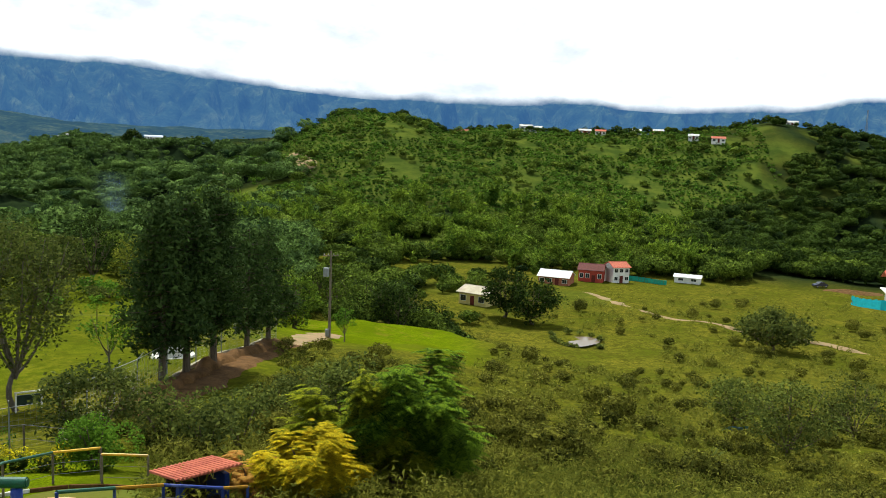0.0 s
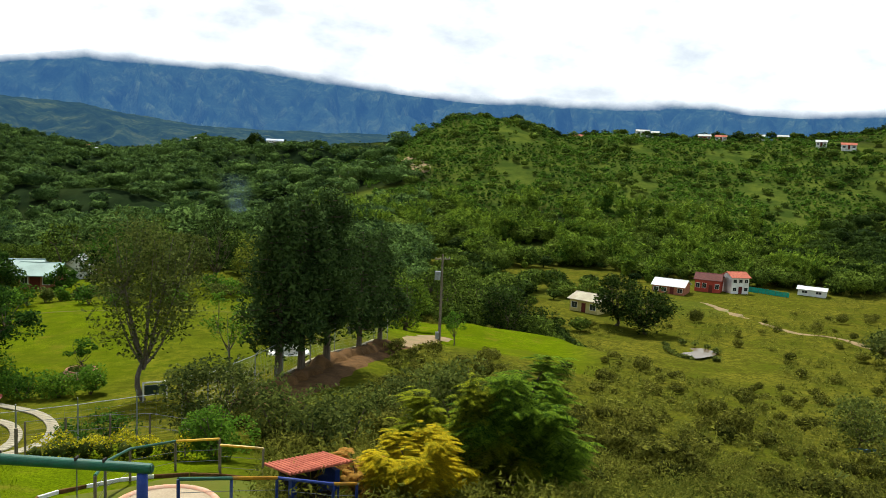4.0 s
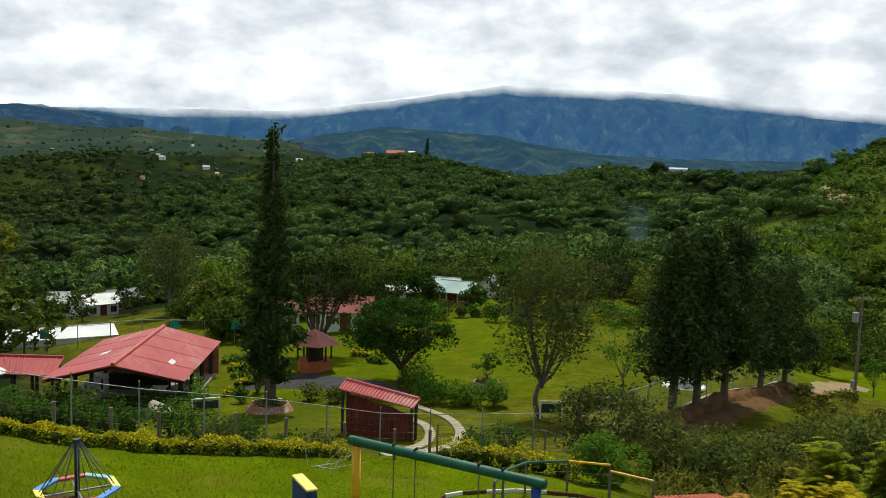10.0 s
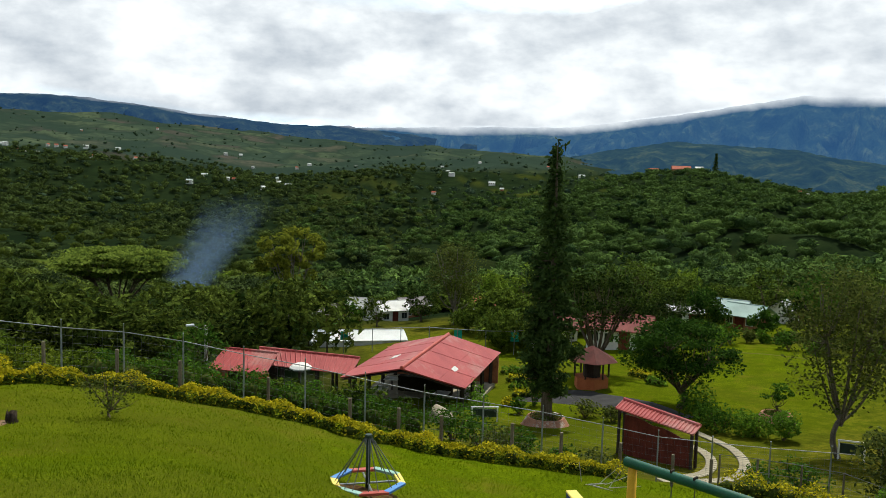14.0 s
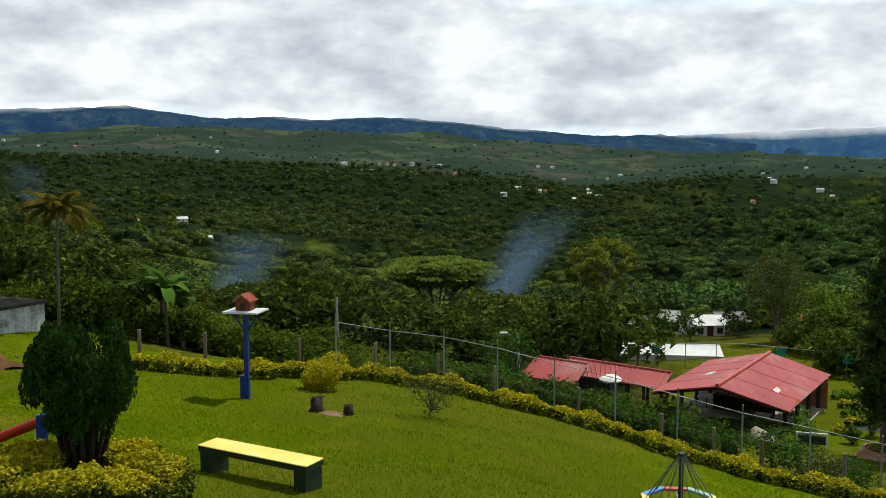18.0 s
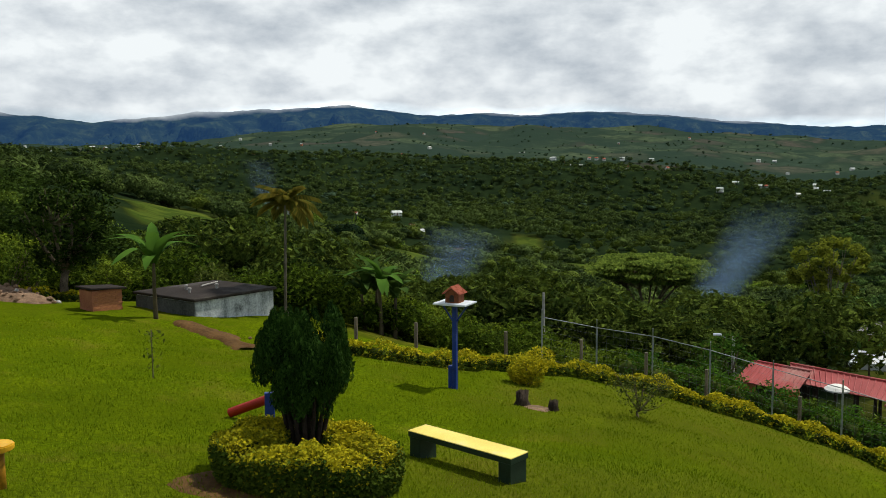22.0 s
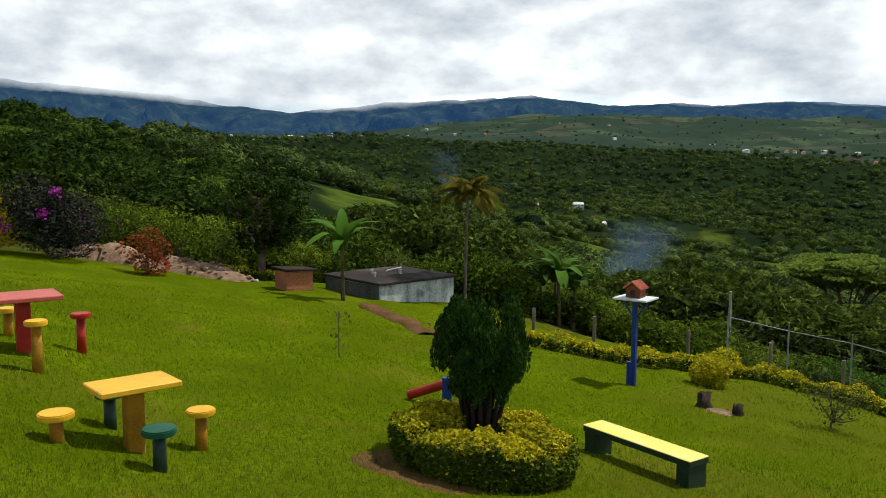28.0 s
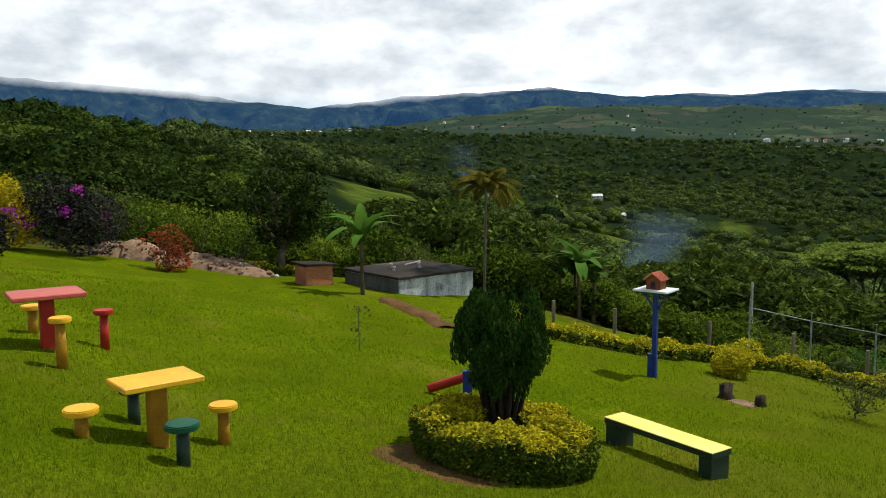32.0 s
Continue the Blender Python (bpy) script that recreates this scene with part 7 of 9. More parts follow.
def rubble_heap():
    """A long bank of tipped earth, highest in its middle, with an uneven back."""
    g = np.array([heading(a).xy * d for a, d in HEAP])
    s = np.linspace(0, 1, 70)
    c = np.stack([np.interp(s, np.linspace(0, 1, len(g)), g[:, k]) for k in (0, 1)], 1)
    t = np.gradient(c, axis=0)
    t /= np.linalg.norm(t, axis=1, keepdims=True)
    u = np.linspace(-1, 1, 19)
    S, U = np.meshgrid(s, u, indexing="ij")
    half = 1.25 * np.sin(np.pi * np.clip(S, 0.03, 0.97)) ** 0.4
    X, Y = c[:, 0:1] - t[:, 1:2] * U * half, c[:, 1:2] + t[:, 0:1] * U * half
    hump = np.sin(np.pi * np.clip(S, 0.0, 1)) ** 0.5 * (0.55 + 0.35 * np.exp(-((S - 0.2) / 0.13) ** 2) - 0.28 * np.exp(-((S - 0.50) / 0.06) ** 2))
    Z = ground(X, Y) + hump * (1 - U ** 2) * (1 + 0.20 * wave(X, Y, 1.6, 61) + 0.10 * wave(X, Y, 0.5, 62)) - 0.04 * (np.abs(U) > 0.98)
    v = np.stack([X, Y, Z], -1).reshape(-1, 3)
    i, j = np.arange(69)[:, None] * 19, np.arange(18)[None]
    q = np.stack([i + j, i + j + 1, i + 20 + j, i + 19 + j], -1).reshape(-1, 4)
    tagged(new("soil_bank", np_mesh("soil_bank", v, q, M["rubble"], shade=True)), "long bank of pale tipped earth beyond the lawn", "soil", kind="structure")
    rng = np.random.RandomState(6)
    picks = [v[rng.randint(len(v))] for _ in range(110)]
    for p in [np.array(at(98.9, 24.5, 0.03))] + picks:
        s_ = 0.14 if p[0] > picks[0][0] + 90 else rng.uniform(0.03, 0.13)
        bv, f = BALL2
        w = bv * (1 + 0.16 * rng.normal(size=(len(bv), 1))) * (s_, s_ * rng.uniform(0.6, 1), s_ * rng.uniform(0.5, 0.8))
        ob = tagged(new("stone", np_mesh("stone", w, f, M["stone" if rng.rand() < 0.08 else "rubble"], shade=True)), "rough loose stone on the ground", "stone", "loose stones")
        ob.location = (p[0], p[1], p[2] + 0.03)


rubble_heap()


def garden_fence():
    """Tall wire fence beyond the hedge: steel posts, top rail, wires, and inner wooden posts."""
    root = thing("wire_fence", "galvanised wire fence with a pale top rail", "fence")
    line = [(79.6, 27.0), (76, 27.0), (72.4, 26.6), (68.8, 26.0), (65, 25.8), (61, 25.6), (57, 25.6), (53, 25.8), (49, 26.0), (45, 26.6), (41, 27.2), (37.4, 28.4), (34, 29.0), (30.5, 29.2), (27, 29.2), (24.2, 30.0)]
    tops = []
    for a, d in line:
        g = heading(a) * d
        tops.append(rail_post(g.x, g.y, 1.5, "steel", root, 0.026))
        t = tops[-1]
        part("arm", cyl(B(), 0.02, 0.02, t, t + heading(a) * -0.18 + Vector((0, 0, 0.28)), 6), M["steel"], root)
    for p, q in zip(tops[:-1], tops[1:]):
        part("rail", cyl(B(), 0.013, 0.013, p, q, 6), M["steel"], root)
    pcs = []
    for p, q in zip(tops[:-1], tops[1:]):
        for k in range(1, 7):
            dz = np.array((0, 0, -0.22 * k))
            pcs.append(tube_arrays([np.array(p) + dz, np.array(q) + dz], (0.0025, 0.0025), 3))
        for u in np.arange(0.06, 1, 0.12):
            t = np.array(p) * (1 - u) + np.array(q) * u
            pcs.append(tube_arrays([t, t - (0, 0, 1.4)], (0.002, 0.002), 3))
    tagged(hang("netting", np_mesh("netting", *join(pcs), M["wire"]), root), kind="stuff")
    posts = thing("post_fence", "row of weathered wooden posts along the yellow hedge", "fence")
    for a, d in HEDGE:
        g = heading(a) * (d + 0.75)
        rail_post(g.x, g.y, 1.0, "wood_post", posts, 0.05)


garden_fence()

# ---- ways, walls and earthworks ----


def resample(points, step):
    g = np.array([heading(a).xy * d for a, d in points])
    seg = np.linalg.norm(np.diff(g, axis=0), axis=1)
    cum = np.concatenate([[0], np.cumsum(seg)])
    s = np.linspace(0, cum[-1], max(2, int(cum[-1] / step)))
    x, y = np.interp(s, cum, g[:, 0]), np.interp(s, cum, g[:, 1])
    k = max(1, int(1.2 * len(s) / len(points)) // 2)
    if k > 1:
        ker = np.ones(2 * k + 1) / (2 * k + 1)
        x, y = (np.convolve(np.pad(v, k, mode="reflect", reflect_type="odd"), ker, "valid") for v in (x, y))
    return x, y


def strip(name, label, points, width, mat, lift=0.06, step=1.0, seed=1, rough=0.15, cols=5, crown=0.0, category="path"):
    """A way laid over the ground, its verges uneven and sunk in."""
    x, y = resample(points, step)
    t = np.stack([np.gradient(x), np.gradient(y)], 1)
    t /= np.linalg.norm(t, axis=1, keepdims=True)
    rng = np.random.RandomState(seed)
    u = np.linspace(-0.5, 0.5, cols)
    w = width * (1 + rough * rng.normal(size=(len(x), 1)))
    X, Y = x[:, None] - t[:, 1:2] * u * w, y[:, None] + t[:, 0:1] * u * w
    Z = ground(X, Y) + np.where(np.abs(u) > 0.49, -0.05, lift + crown * (1 - (2 * u) ** 2) * (1 + 0.45 * wave(X, Y, 1.7, seed) + 0.25 * wave(X, Y, 0.6, seed + 1)))
    v = np.stack([X, Y, Z], -1).reshape(-1, 3)
    i, j = np.arange(len(x) - 1)[:, None] * cols, np.arange(cols - 1)[None]
    q = np.stack([i + j, i + j + 1, i + cols + j + 1, i + cols + j], -1).reshape(-1, 4)
    return tagged(new(name, np_mesh(name, v, q, M[mat], shade=True)), label, category, kind="structure")


strip("road_track", "reddish dirt track across the meadow", [(-9.5, 200), (-11.9, 184), (-14.5, 174), (-17.3, 167), (-20.5, 161), (-24.1, 158), (-27.8, 151), (-34, 140)], 2.2, "track", 0.07, 2.5, 1, 0.3)
strip("road_bank", "bare earth track below the fence and the conifers", [(22.0, 33.0), (19.6, 36.4), (16.6, 42.7), (13.6, 50.3), (11.4, 60.0), (10.2, 66)], 3.0, "soil", 0.10, 1.0, 2, 0.12, 7)
strip("road_bank_spoil", "ridge of dug brown earth beside the track", [(20.9, 35.4), (18.4, 41.6), (15.6, 47.2), (12.9, 54.5), (11.0, 63)], 1.4, "soil", 0.10, 0.5, 3, 0.2, 7, 0.36)
strip("road_lawn_path", "worn grass path to the utility pole", [(10.4, 64), (9.0, 73), (8.2, 80), (7.2, 86)], 3.2, "track", 0.06, 1.0, 4, 0.15)
strip("soil_cut", "low ridge of dug brown earth on the lawn", [(103.2, 26.3), (101.2, 25.2), (99.9, 23.8), (98.7, 21.8)], 0.85, "soil", 0.02, 0.25, 13, 0.25, 7, 0.09, "soil")


def wheel_track(name, label, points, seed):
    """A wheel track: a bed of worn grass with concrete slabs laid one after another."""
    bed = strip(name, label, points, 0.72, "worn_grass", 0.02, 0.5, seed, 0.03)
    x, y = resample(points, 0.46)
    b = box(B(), (0.40, 0.47, 0.06), (0, 0, 0), 0.012)
    me = bpy.data.meshes.new("slab")
    b.to_mesh(me)
    b.free()
    me.materials.append(M["paving"])
    rng = np.random.RandomState(seed)
    for k in range(len(x) - 1):
        mx_, my_ = (x[k] + x[k + 1]) / 2, (y[k] + y[k + 1]) / 2
        p = Vector((x[k], y[k], float(ground(x[k], y[k]))))
        q = Vector((x[k + 1], y[k + 1], float(ground(x[k + 1], y[k + 1]))))
        o = hang("slab", me, bed)
        o.matrix_local = Matrix.Translation((mx_, my_, float(ground(mx_, my_)) + 0.045)) @ (q - p).to_track_quat("X", "Z").to_matrix().to_4x4() @ Matrix.Rotation(rng.normal(0, 0.02), 4, "Z")


wheel_track("road_drive_lane", "curving wheel track of concrete slabs in the drive", [(37.2, 29.6), (34.6, 30.8), (32.7, 33.0), (31.95, 35.8), (31.9, 38.6), (32.8, 42.2), (34.6, 45.6), (37.2, 48.4)], 5)
wheel_track("road_drive_lane_inner", "inner wheel track of concrete slabs in the drive", [(37.0, 32.2), (35.3, 33.2), (34.2, 35.2), (33.9, 37.6), (34.3, 39.9), (35.5, 42.6), (37.6, 45.0)], 6)
strip("pavement_yard", "dark asphalt yard before the kiosk", [(36.5, 48.5), (39, 51.5), (43, 53.5), (46, 55)], 4.2, "yard", 0.05, 0.8, 7, 0.04)
strip("field_curb", "worn earth line along the far side of the field", [(35, 74), (30, 72), (24, 70), (18, 69), (12.5, 71)], 0.5, "worn_grass", 0.03, 1.0, 9, 0.1)
strip("orchard_terrace", "bare brown terrace cut in the valley side", [(83.7, 426), (85.2, 438)], 15, "soil", 0.4, 4, 10, 0.2, 5)
strip("hillside_scar", "reddish landslip scar on the hill", [(9.9, 400), (8.9, 360)], 7, "track", 0.35, 4, 11, 0.25)
strip("hillside_clearing", "burnt reddish clearing in the ravine", [(22.6, 330), (18.8, 320)], 26, "soil", 0.5, 4, 12, 0.3)

def pond():
    c = heading(-9.2) * 137
    n = 40
    a = np.linspace(0, 6.283, n, endpoint=False)
    r = 1 + 0.18 * np.sin(2 * a + 1) + 0.1 * np.sin(3 * a)
    x, y = np.cos(a) * 3.2 * r, np.sin(a) * 4.0 * r
    z = float(np.mean(ground(c.x + x, c.y + y))) + 0.06
    v = np.concatenate([np.stack([c.x + x, c.y + y, np.full(n, z)], 1), [[c.x, c.y, z]]])
    f = np.stack([np.arange(n), (np.arange(n) + 1) % n, np.full(n, n)], 1)
    tagged(new("water_pond", np_mesh("water_pond", v, f, M["water"])), "small muddy pond on the meadow", "pond", kind="structure")
    rng = np.random.RandomState(3)
    for k in range(16):
        t = rng.uniform(0, 6.28)
        h = heading(-9.2) * 137 + Vector((math.cos(t) * 4.0, math.sin(t) * 4.8, 0))
        az, d = polar(h.x, h.y)
        shrub("pond_reeds", "tuft of reeds and weeds at the pond's edge", float(az), float(d), 0.7, 0.7, 0.8, "scrub", 90, 0.2, 400 + k, "reed", "reeds round the pond", 3)


m_, nd_, lk_, b_ = node_mat("pond_water", 0.2, 0, 0.08)
b_.inputs["Base Color"].default_value = (0.13, 0.095, 0.055, 1)
bump(nd_, lk_, b_, noise_out(nd_, lk_, 2.5, 4), 0.08, 0.02)
M["water"] = m_
pond()

# ---- buildings ----


def slope(bm, a, b, c, d, thick=0.06):
    """A roof plane over the four corners, with thickness."""
    vs = [Vector(p) for p in (a, b, c, d)]
    n = (vs[1] - vs[0]).cross(vs[3] - vs[0]).normalized()
    if n.z < 0:
        n = -n
    lo = [bm.verts.new(v) for v in vs]
    hi = [bm.verts.new(v + n * thick) for v in vs]
    bm.faces.new(lo)
    bm.faces.new(hi)
    for i in range(4):
        bm.faces.new((lo[i], lo[(i + 1) % 4], hi[(i + 1) % 4], hi[i]))
    bmesh.ops.recalc_face_normals(bm, faces=bm.faces)
    return n


def ribs(root, mat, a, b, c, d, pitch, r):
    """Rounded ribs from the eave edge a-b up to the ridge edge d-c, each a part of the roof."""
    a, b, c, d = (Vector(p) for p in (a, b, c, d))
    n = (b - a).cross(d - a).normalized()
    if n.z < 0:
        n = -n
    k = max(2, int((b - a).length / pitch))
    for i in range(k + 1):
        u = i / k
        part("rib", cyl(B(), r, r, a.lerp(b, u) + n * 0.06, d.lerp(c, u) + n * 0.06, 6, False), mat, root, "", True)


def house(name, label, az, d, w, dp, h, rise, turn, wall, roof, windows=2, door=True, over=0.35, shed=False, lift=0.0, category="house", group="", floors=1):
    """Walls, two roof slopes (or one), a door and windows with frames and panes on the near long side."""
    root = thing(name, label, category, frame_at(az, d, turn, lift), group)
    zlo = min(float(ground(*(root.matrix_world @ Vector((x, y, 0))).xy)) for x in (-w / 2, w / 2) for y in (-dp / 2, dp / 2)) - root.matrix_world.translation.z - 0.3
    b = B()
    pts = [(-w / 2, -dp / 2), (w / 2, -dp / 2), (w / 2, dp / 2), (-w / 2, dp / 2)]
    lo = [b.verts.new((x, y, zlo)) for x, y in pts]
    hb = [b.verts.new((x, y, h + (rise if shed and y > 0 else 0))) for x, y in pts]
    b.faces.new(lo[::-1])
    b.faces.new(hb)
    for i in range(4):
        b.faces.new((lo[i], lo[(i + 1) % 4], hb[(i + 1) % 4], hb[i]))
    if not shed:
        for s in (-1, 1):
            g = b.verts.new((s * w / 2, 0, h + rise))
            e = [hb[1], hb[2]] if s > 0 else [hb[3], hb[0]]
            b.faces.new((e[0], e[1], g))
    part("wall", b, M[wall], root)
    o = over
    if shed:
        bm = B()
        k = rise / dp
        slope(bm, (-w / 2 - o, -dp / 2 - o, h - k * o + 0.02), (w / 2 + o, -dp / 2 - o, h - k * o + 0.02), (w / 2 + o, dp / 2 + o, h + rise + k * o + 0.02), (-w / 2 - o, dp / 2 + o, h + rise + k * o + 0.02), 0.09)
        part("roof", bm, M[roof], root)
    else:
        k = rise / (dp / 2)
        for s in (-1, 1):
            bm = B()
            slope(bm, (-w / 2 - o, s * (dp / 2 + o), h - k * o + 0.02), (w / 2 + o, s * (dp / 2 + o), h - k * o + 0.02), (w / 2 + o, 0, h + rise + 0.02), (-w / 2 - o, 0, h + rise + 0.02), 0.09)
            part("roof_slope", bm, M[roof], root)
        part("ridge_cap", cyl(B(), 0.09, 0.09, (-w / 2 - o, 0, h + rise + 0.09), (w / 2 + o, 0, h + rise + 0.09), 8), M[roof], root)
    n = windows + (1 if door else 0)
    for fl in range(floors):
        z0 = fl * h / floors
        fh = h / floors
        for i in range(n):
            x = -w / 2 + w * (i + 0.5) / n
            if door and fl == 0 and i == n // 2:
                part("door", box(B(), (0.9, 0.06, min(2.0, fh - 0.2)), (x, -dp / 2 - 0.02, z0 + min(2.0, fh - 0.2) / 2)), M["timber"], root)
            else:
                ww, wh = min(1.3, w / n * 0.6), min(1.1, fh * 0.42)
                f = part("window", box(B(), (ww + 0.14, 0.07, wh + 0.14), (x, -dp / 2 - 0.015, z0 + fh * 0.55)), M["white_wall"], root)
                part("pane", box(B(), (ww / 2 - 0.03, 0.02, wh), (x - ww / 4, -dp / 2 - 0.052, z0 + fh * 0.55)), M["glass"], f)
                part("pane", box(B(), (ww / 2 - 0.03, 0.02, wh), (x + ww / 4, -dp / 2 - 0.052, z0 + fh * 0.55)), M["glass"], f)
    return root


def restaurant():
    """Open-sided hall under a wide red gable roof."""
    root = thing("restaurant_hall", "open-sided hall under a wide red sheet roof", "building", Vector((0, 0, 0)))
    P = lambda a, d, z: Vector((heading(a).x * d, heading(a).y * d, z))
    rf, rn = P(51.5, 56.0, -11.3), P(54.6, 46.3, -11.3)
    Rf, Rn, Ln, Lf = P(48.0, 59.6, -13.15), P(50.3, 49.5, -13.15), P(58.7, 51.5, -13.15), P(55.1, 61.3, -13.15)
    for nm, q in (("roof_slope", (Rn, Rf, rf, rn)), ("roof_slope", (Lf, Ln, rn, rf))):
        bm = B()
        n = slope(bm, *q, 0.08)
        sl = part(nm, bm, M["roof_red"], root, "red painted sheet roof slope")
        a, b, c, d = q
        for i in range(1, 4):
            part("seam", cyl(B(), 0.016, 0.016, a.lerp(b, i / 4) + n * 0.08, d.lerp(c, i / 4) + n * 0.08, 6), M["roof_red"], sl)
        part("seam", cyl(B(), 0.016, 0.016, a.lerp(d, 0.45) + n * 0.08, b.lerp(c, 0.45) + n * 0.08, 6), M["roof_red"], sl)
    part("ridge_cap", cyl(B(), 0.11, 0.11, rn + Vector((0, 0, 0.1)), rf + Vector((0, 0, 0.1)), 8), M["pink_paint"], root, "pale ridge cap")
    for u, v, s in ((0.30, 0.40, 1), (0.42, 0.55, -1)):
        q = (Rn, Rf, rf, rn) if s > 0 else (Ln, Lf, rf, rn)
        p = q[0].lerp(q[1], u).lerp(q[3].lerp(q[2], u), v)
        ax = (q[1] - q[0]).normalized()
        ay = (q[3] - q[0]).normalized()
        nn = ax.cross(ay)
        nn = nn if nn.z > 0 else -nn
        m = Matrix((ax, nn.cross(ax), nn)).transposed().to_4x4()
        m.translation = p + nn * 0.11
        part("skylight", box(B(), (0.85, 0.55, 0.05), (0, 0, 0), 0.01, m), M["white_sheet"], root, "pale translucent skylight")
    for a, b in ((Rn, Rf), (Ln, Lf)):
        for u in (0.06, 0.36, 0.66, 0.95):
            p = a.lerp(b, u).lerp((rn + rf) / 2, 0.12)
            g = float(ground(p.x, p.y))
            part("column", box(B(), (0.18, 0.18, -13.06 - g + 0.1), (p.x, p.y, (-13.06 + g - 0.1) / 2)), M["dark_inside"], root)
    c = (Rn + Ln + Rf + Lf) / 4
    g = float(ground(c.x, c.y))
    t = Matrix.Rotation(math.atan2((rf - rn).y, (rf - rn).x), 4, "Z")
    part("floor_slab", box(B(), (8.0, 7.6, 0.6), (c.x, c.y, g - 0.12), 0, t), M["paving"], root)
    part("back_wall", box(B(), (0.15, 8.0, 1.9), Vector((c.x, c.y, g + 1.1)) + (rf - rn).normalized() * 4.0, 0, t), M["brick_wall"], root)
    part("counter", box(B(), (0.6, 3.6, 1.0), (c.x, c.y, g + 0.65), 0.02, t), M["dark_inside"], root)
    for k in range(5):
        p = c + (rf - rn).normalized() * (2.4 * (k % 3) - 2.6) + (Rn - Ln).normalized() * (1.8 if k < 3 else -2.2)
        tb = part("dining_table", box(B(), (0.9, 0.9, 0.05), (p.x, p.y, g + 0.93), 0.01, t), M["white_sheet"], root)
        part("leg", cyl(B(), 0.05, 0.05, (p.x, p.y, g + 0.15), (p.x, p.y, g + 0.91), 8), M["dark_inside"], tb)
    # sheet under the slopes, coloured dark for the shade below the roof
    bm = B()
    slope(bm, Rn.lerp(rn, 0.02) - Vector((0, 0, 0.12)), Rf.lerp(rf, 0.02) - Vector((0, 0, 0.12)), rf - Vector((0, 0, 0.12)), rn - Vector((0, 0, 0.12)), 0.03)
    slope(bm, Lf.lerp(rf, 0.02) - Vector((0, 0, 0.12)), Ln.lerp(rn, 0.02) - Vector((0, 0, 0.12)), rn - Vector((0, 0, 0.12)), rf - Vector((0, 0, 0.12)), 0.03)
    part("shaded_soffit", bm, M["dark_inside"], root)


restaurant()


def ribbed_shed(name, label, corners, wall, posts, front=None, pitch=0.30, thick=0.14):
    """A lean-to roof with clay-coloured ribs on walls or posts; corners: eave left, eave right, ridge right, ridge left."""
    root = thing(name, label, "shed", Vector((0, 0, 0)))
    q = [Vector((heading(a).x * d, heading(a).y * d, z)) for a, d, z in corners]
    bm = B()
    slope(bm, *q, 0.05)
    roof = part("roof", bm, M["roof_red"], root, "ribbed red roof")
    ribs(roof, M["roof_red"], *q, pitch, 0.045)
    part("ridge_cap", cyl(B(), 0.09, 0.09, q[3] + Vector((0, 0, 0.08)), q[2] + Vector((0, 0, 0.08)), 8), M["roof_red"], root)
    e0, e1 = q[0].lerp(q[3], 0.2), q[1].lerp(q[2], 0.2)
    r0, r1 = q[3].lerp(q[0], 0.1), q[2].lerp(q[1], 0.1)
    for i in range(posts):
        for s, t in ((e0, e1), (r0, r1)):
            p = s.lerp(t, 0.03 + 0.94 * i / (posts - 1))
            g = float(ground(p.x, p.y))
            part("post", box(B(), (thick, thick, p.z - g + 0.15), (p.x, p.y, (p.z + g - 0.15) / 2 - 0.03)), M["dark_inside"], root)
    if wall:
        run = (e1 - e0)
        t = Matrix.Rotation(math.atan2(run.y, run.x), 4, "Z")
        for u0, u1 in front or ((0, 1),):
            p = e0.lerp(e1, (u0 + u1) / 2).lerp((r0 + r1) / 2, 0.08)
            p = e0.lerp(e1, (u0 + u1) / 2)
            g = float(ground(p.x, p.y))
            part("front_wall", box(B(), (run.length * (u1 - u0), 0.12, p.z - g), (p.x, p.y, (p.z + g) / 2 - 0.1), 0, t), M[wall], root)
        p = (r0 + r1) / 2
        g = float(ground(p.x, p.y))
        part("back_wall", box(B(), (run.length, 0.12, p.z - g), (p.x, p.y, (p.z + g) / 2 - 0.15), 0, t), M["dark_inside"], root)
    return root


ribbed_shed("brick_annex", "small orange-walled annex with a ribbed red roof", [(67.2, 58.2, -14.05), (63.6, 56.2, -14.05), (62.8, 58.2, -13.15), (66.2, 60.2, -13.15)], "orange_wall", 3, ((0, 0.28), (0.62, 1)))
ribbed_shed("covered_walk", "long covered walk with a ribbed red roof", [(63.6, 57.6, -13.75), (58.0, 55.4, -13.9), (57.4, 57.0, -13.2), (64.0, 59.6, -13.05)], None, 6)


def notice_board():
    """Wide board of dark red boards with a scalloped top under a little roof."""
    root = ribbed_shed("shelter_board", "dark red board fence under a ribbed red roof", [(40.2, 39.0, -10.85), (35.2, 35.8, -10.75), (34.8, 36.4, -10.55), (39.7, 39.7, -10.62)], None, 2, pitch=0.2, thick=0.10)
    p, q = heading(39.6) * 39.0, heading(35.2) * 36.1
    run = q - p
    ang = math.atan2(run.y, run.x)
    n = 22
    for k in range(n):
        u = (k + 0.5) / n
        c = p + run * u
        g = float(ground(c.x, c.y))
        top = -11.05 - 0.10 * u ** 1.6 + 0.08 * abs(math.sin(u * 7.5))
        b = box(B(), (run.length / n - 0.012, 0.05, top - g + 0.1), (0, 0, 0), 0.008)
        bmesh.ops.transform(b, matrix=Matrix.Translation((c.x, c.y, (top + g - 0.1) / 2)) @ Matrix.Rotation(ang, 4, "Z"), verts=b.verts)
        part("board", b, M["timber"], root)


notice_board()


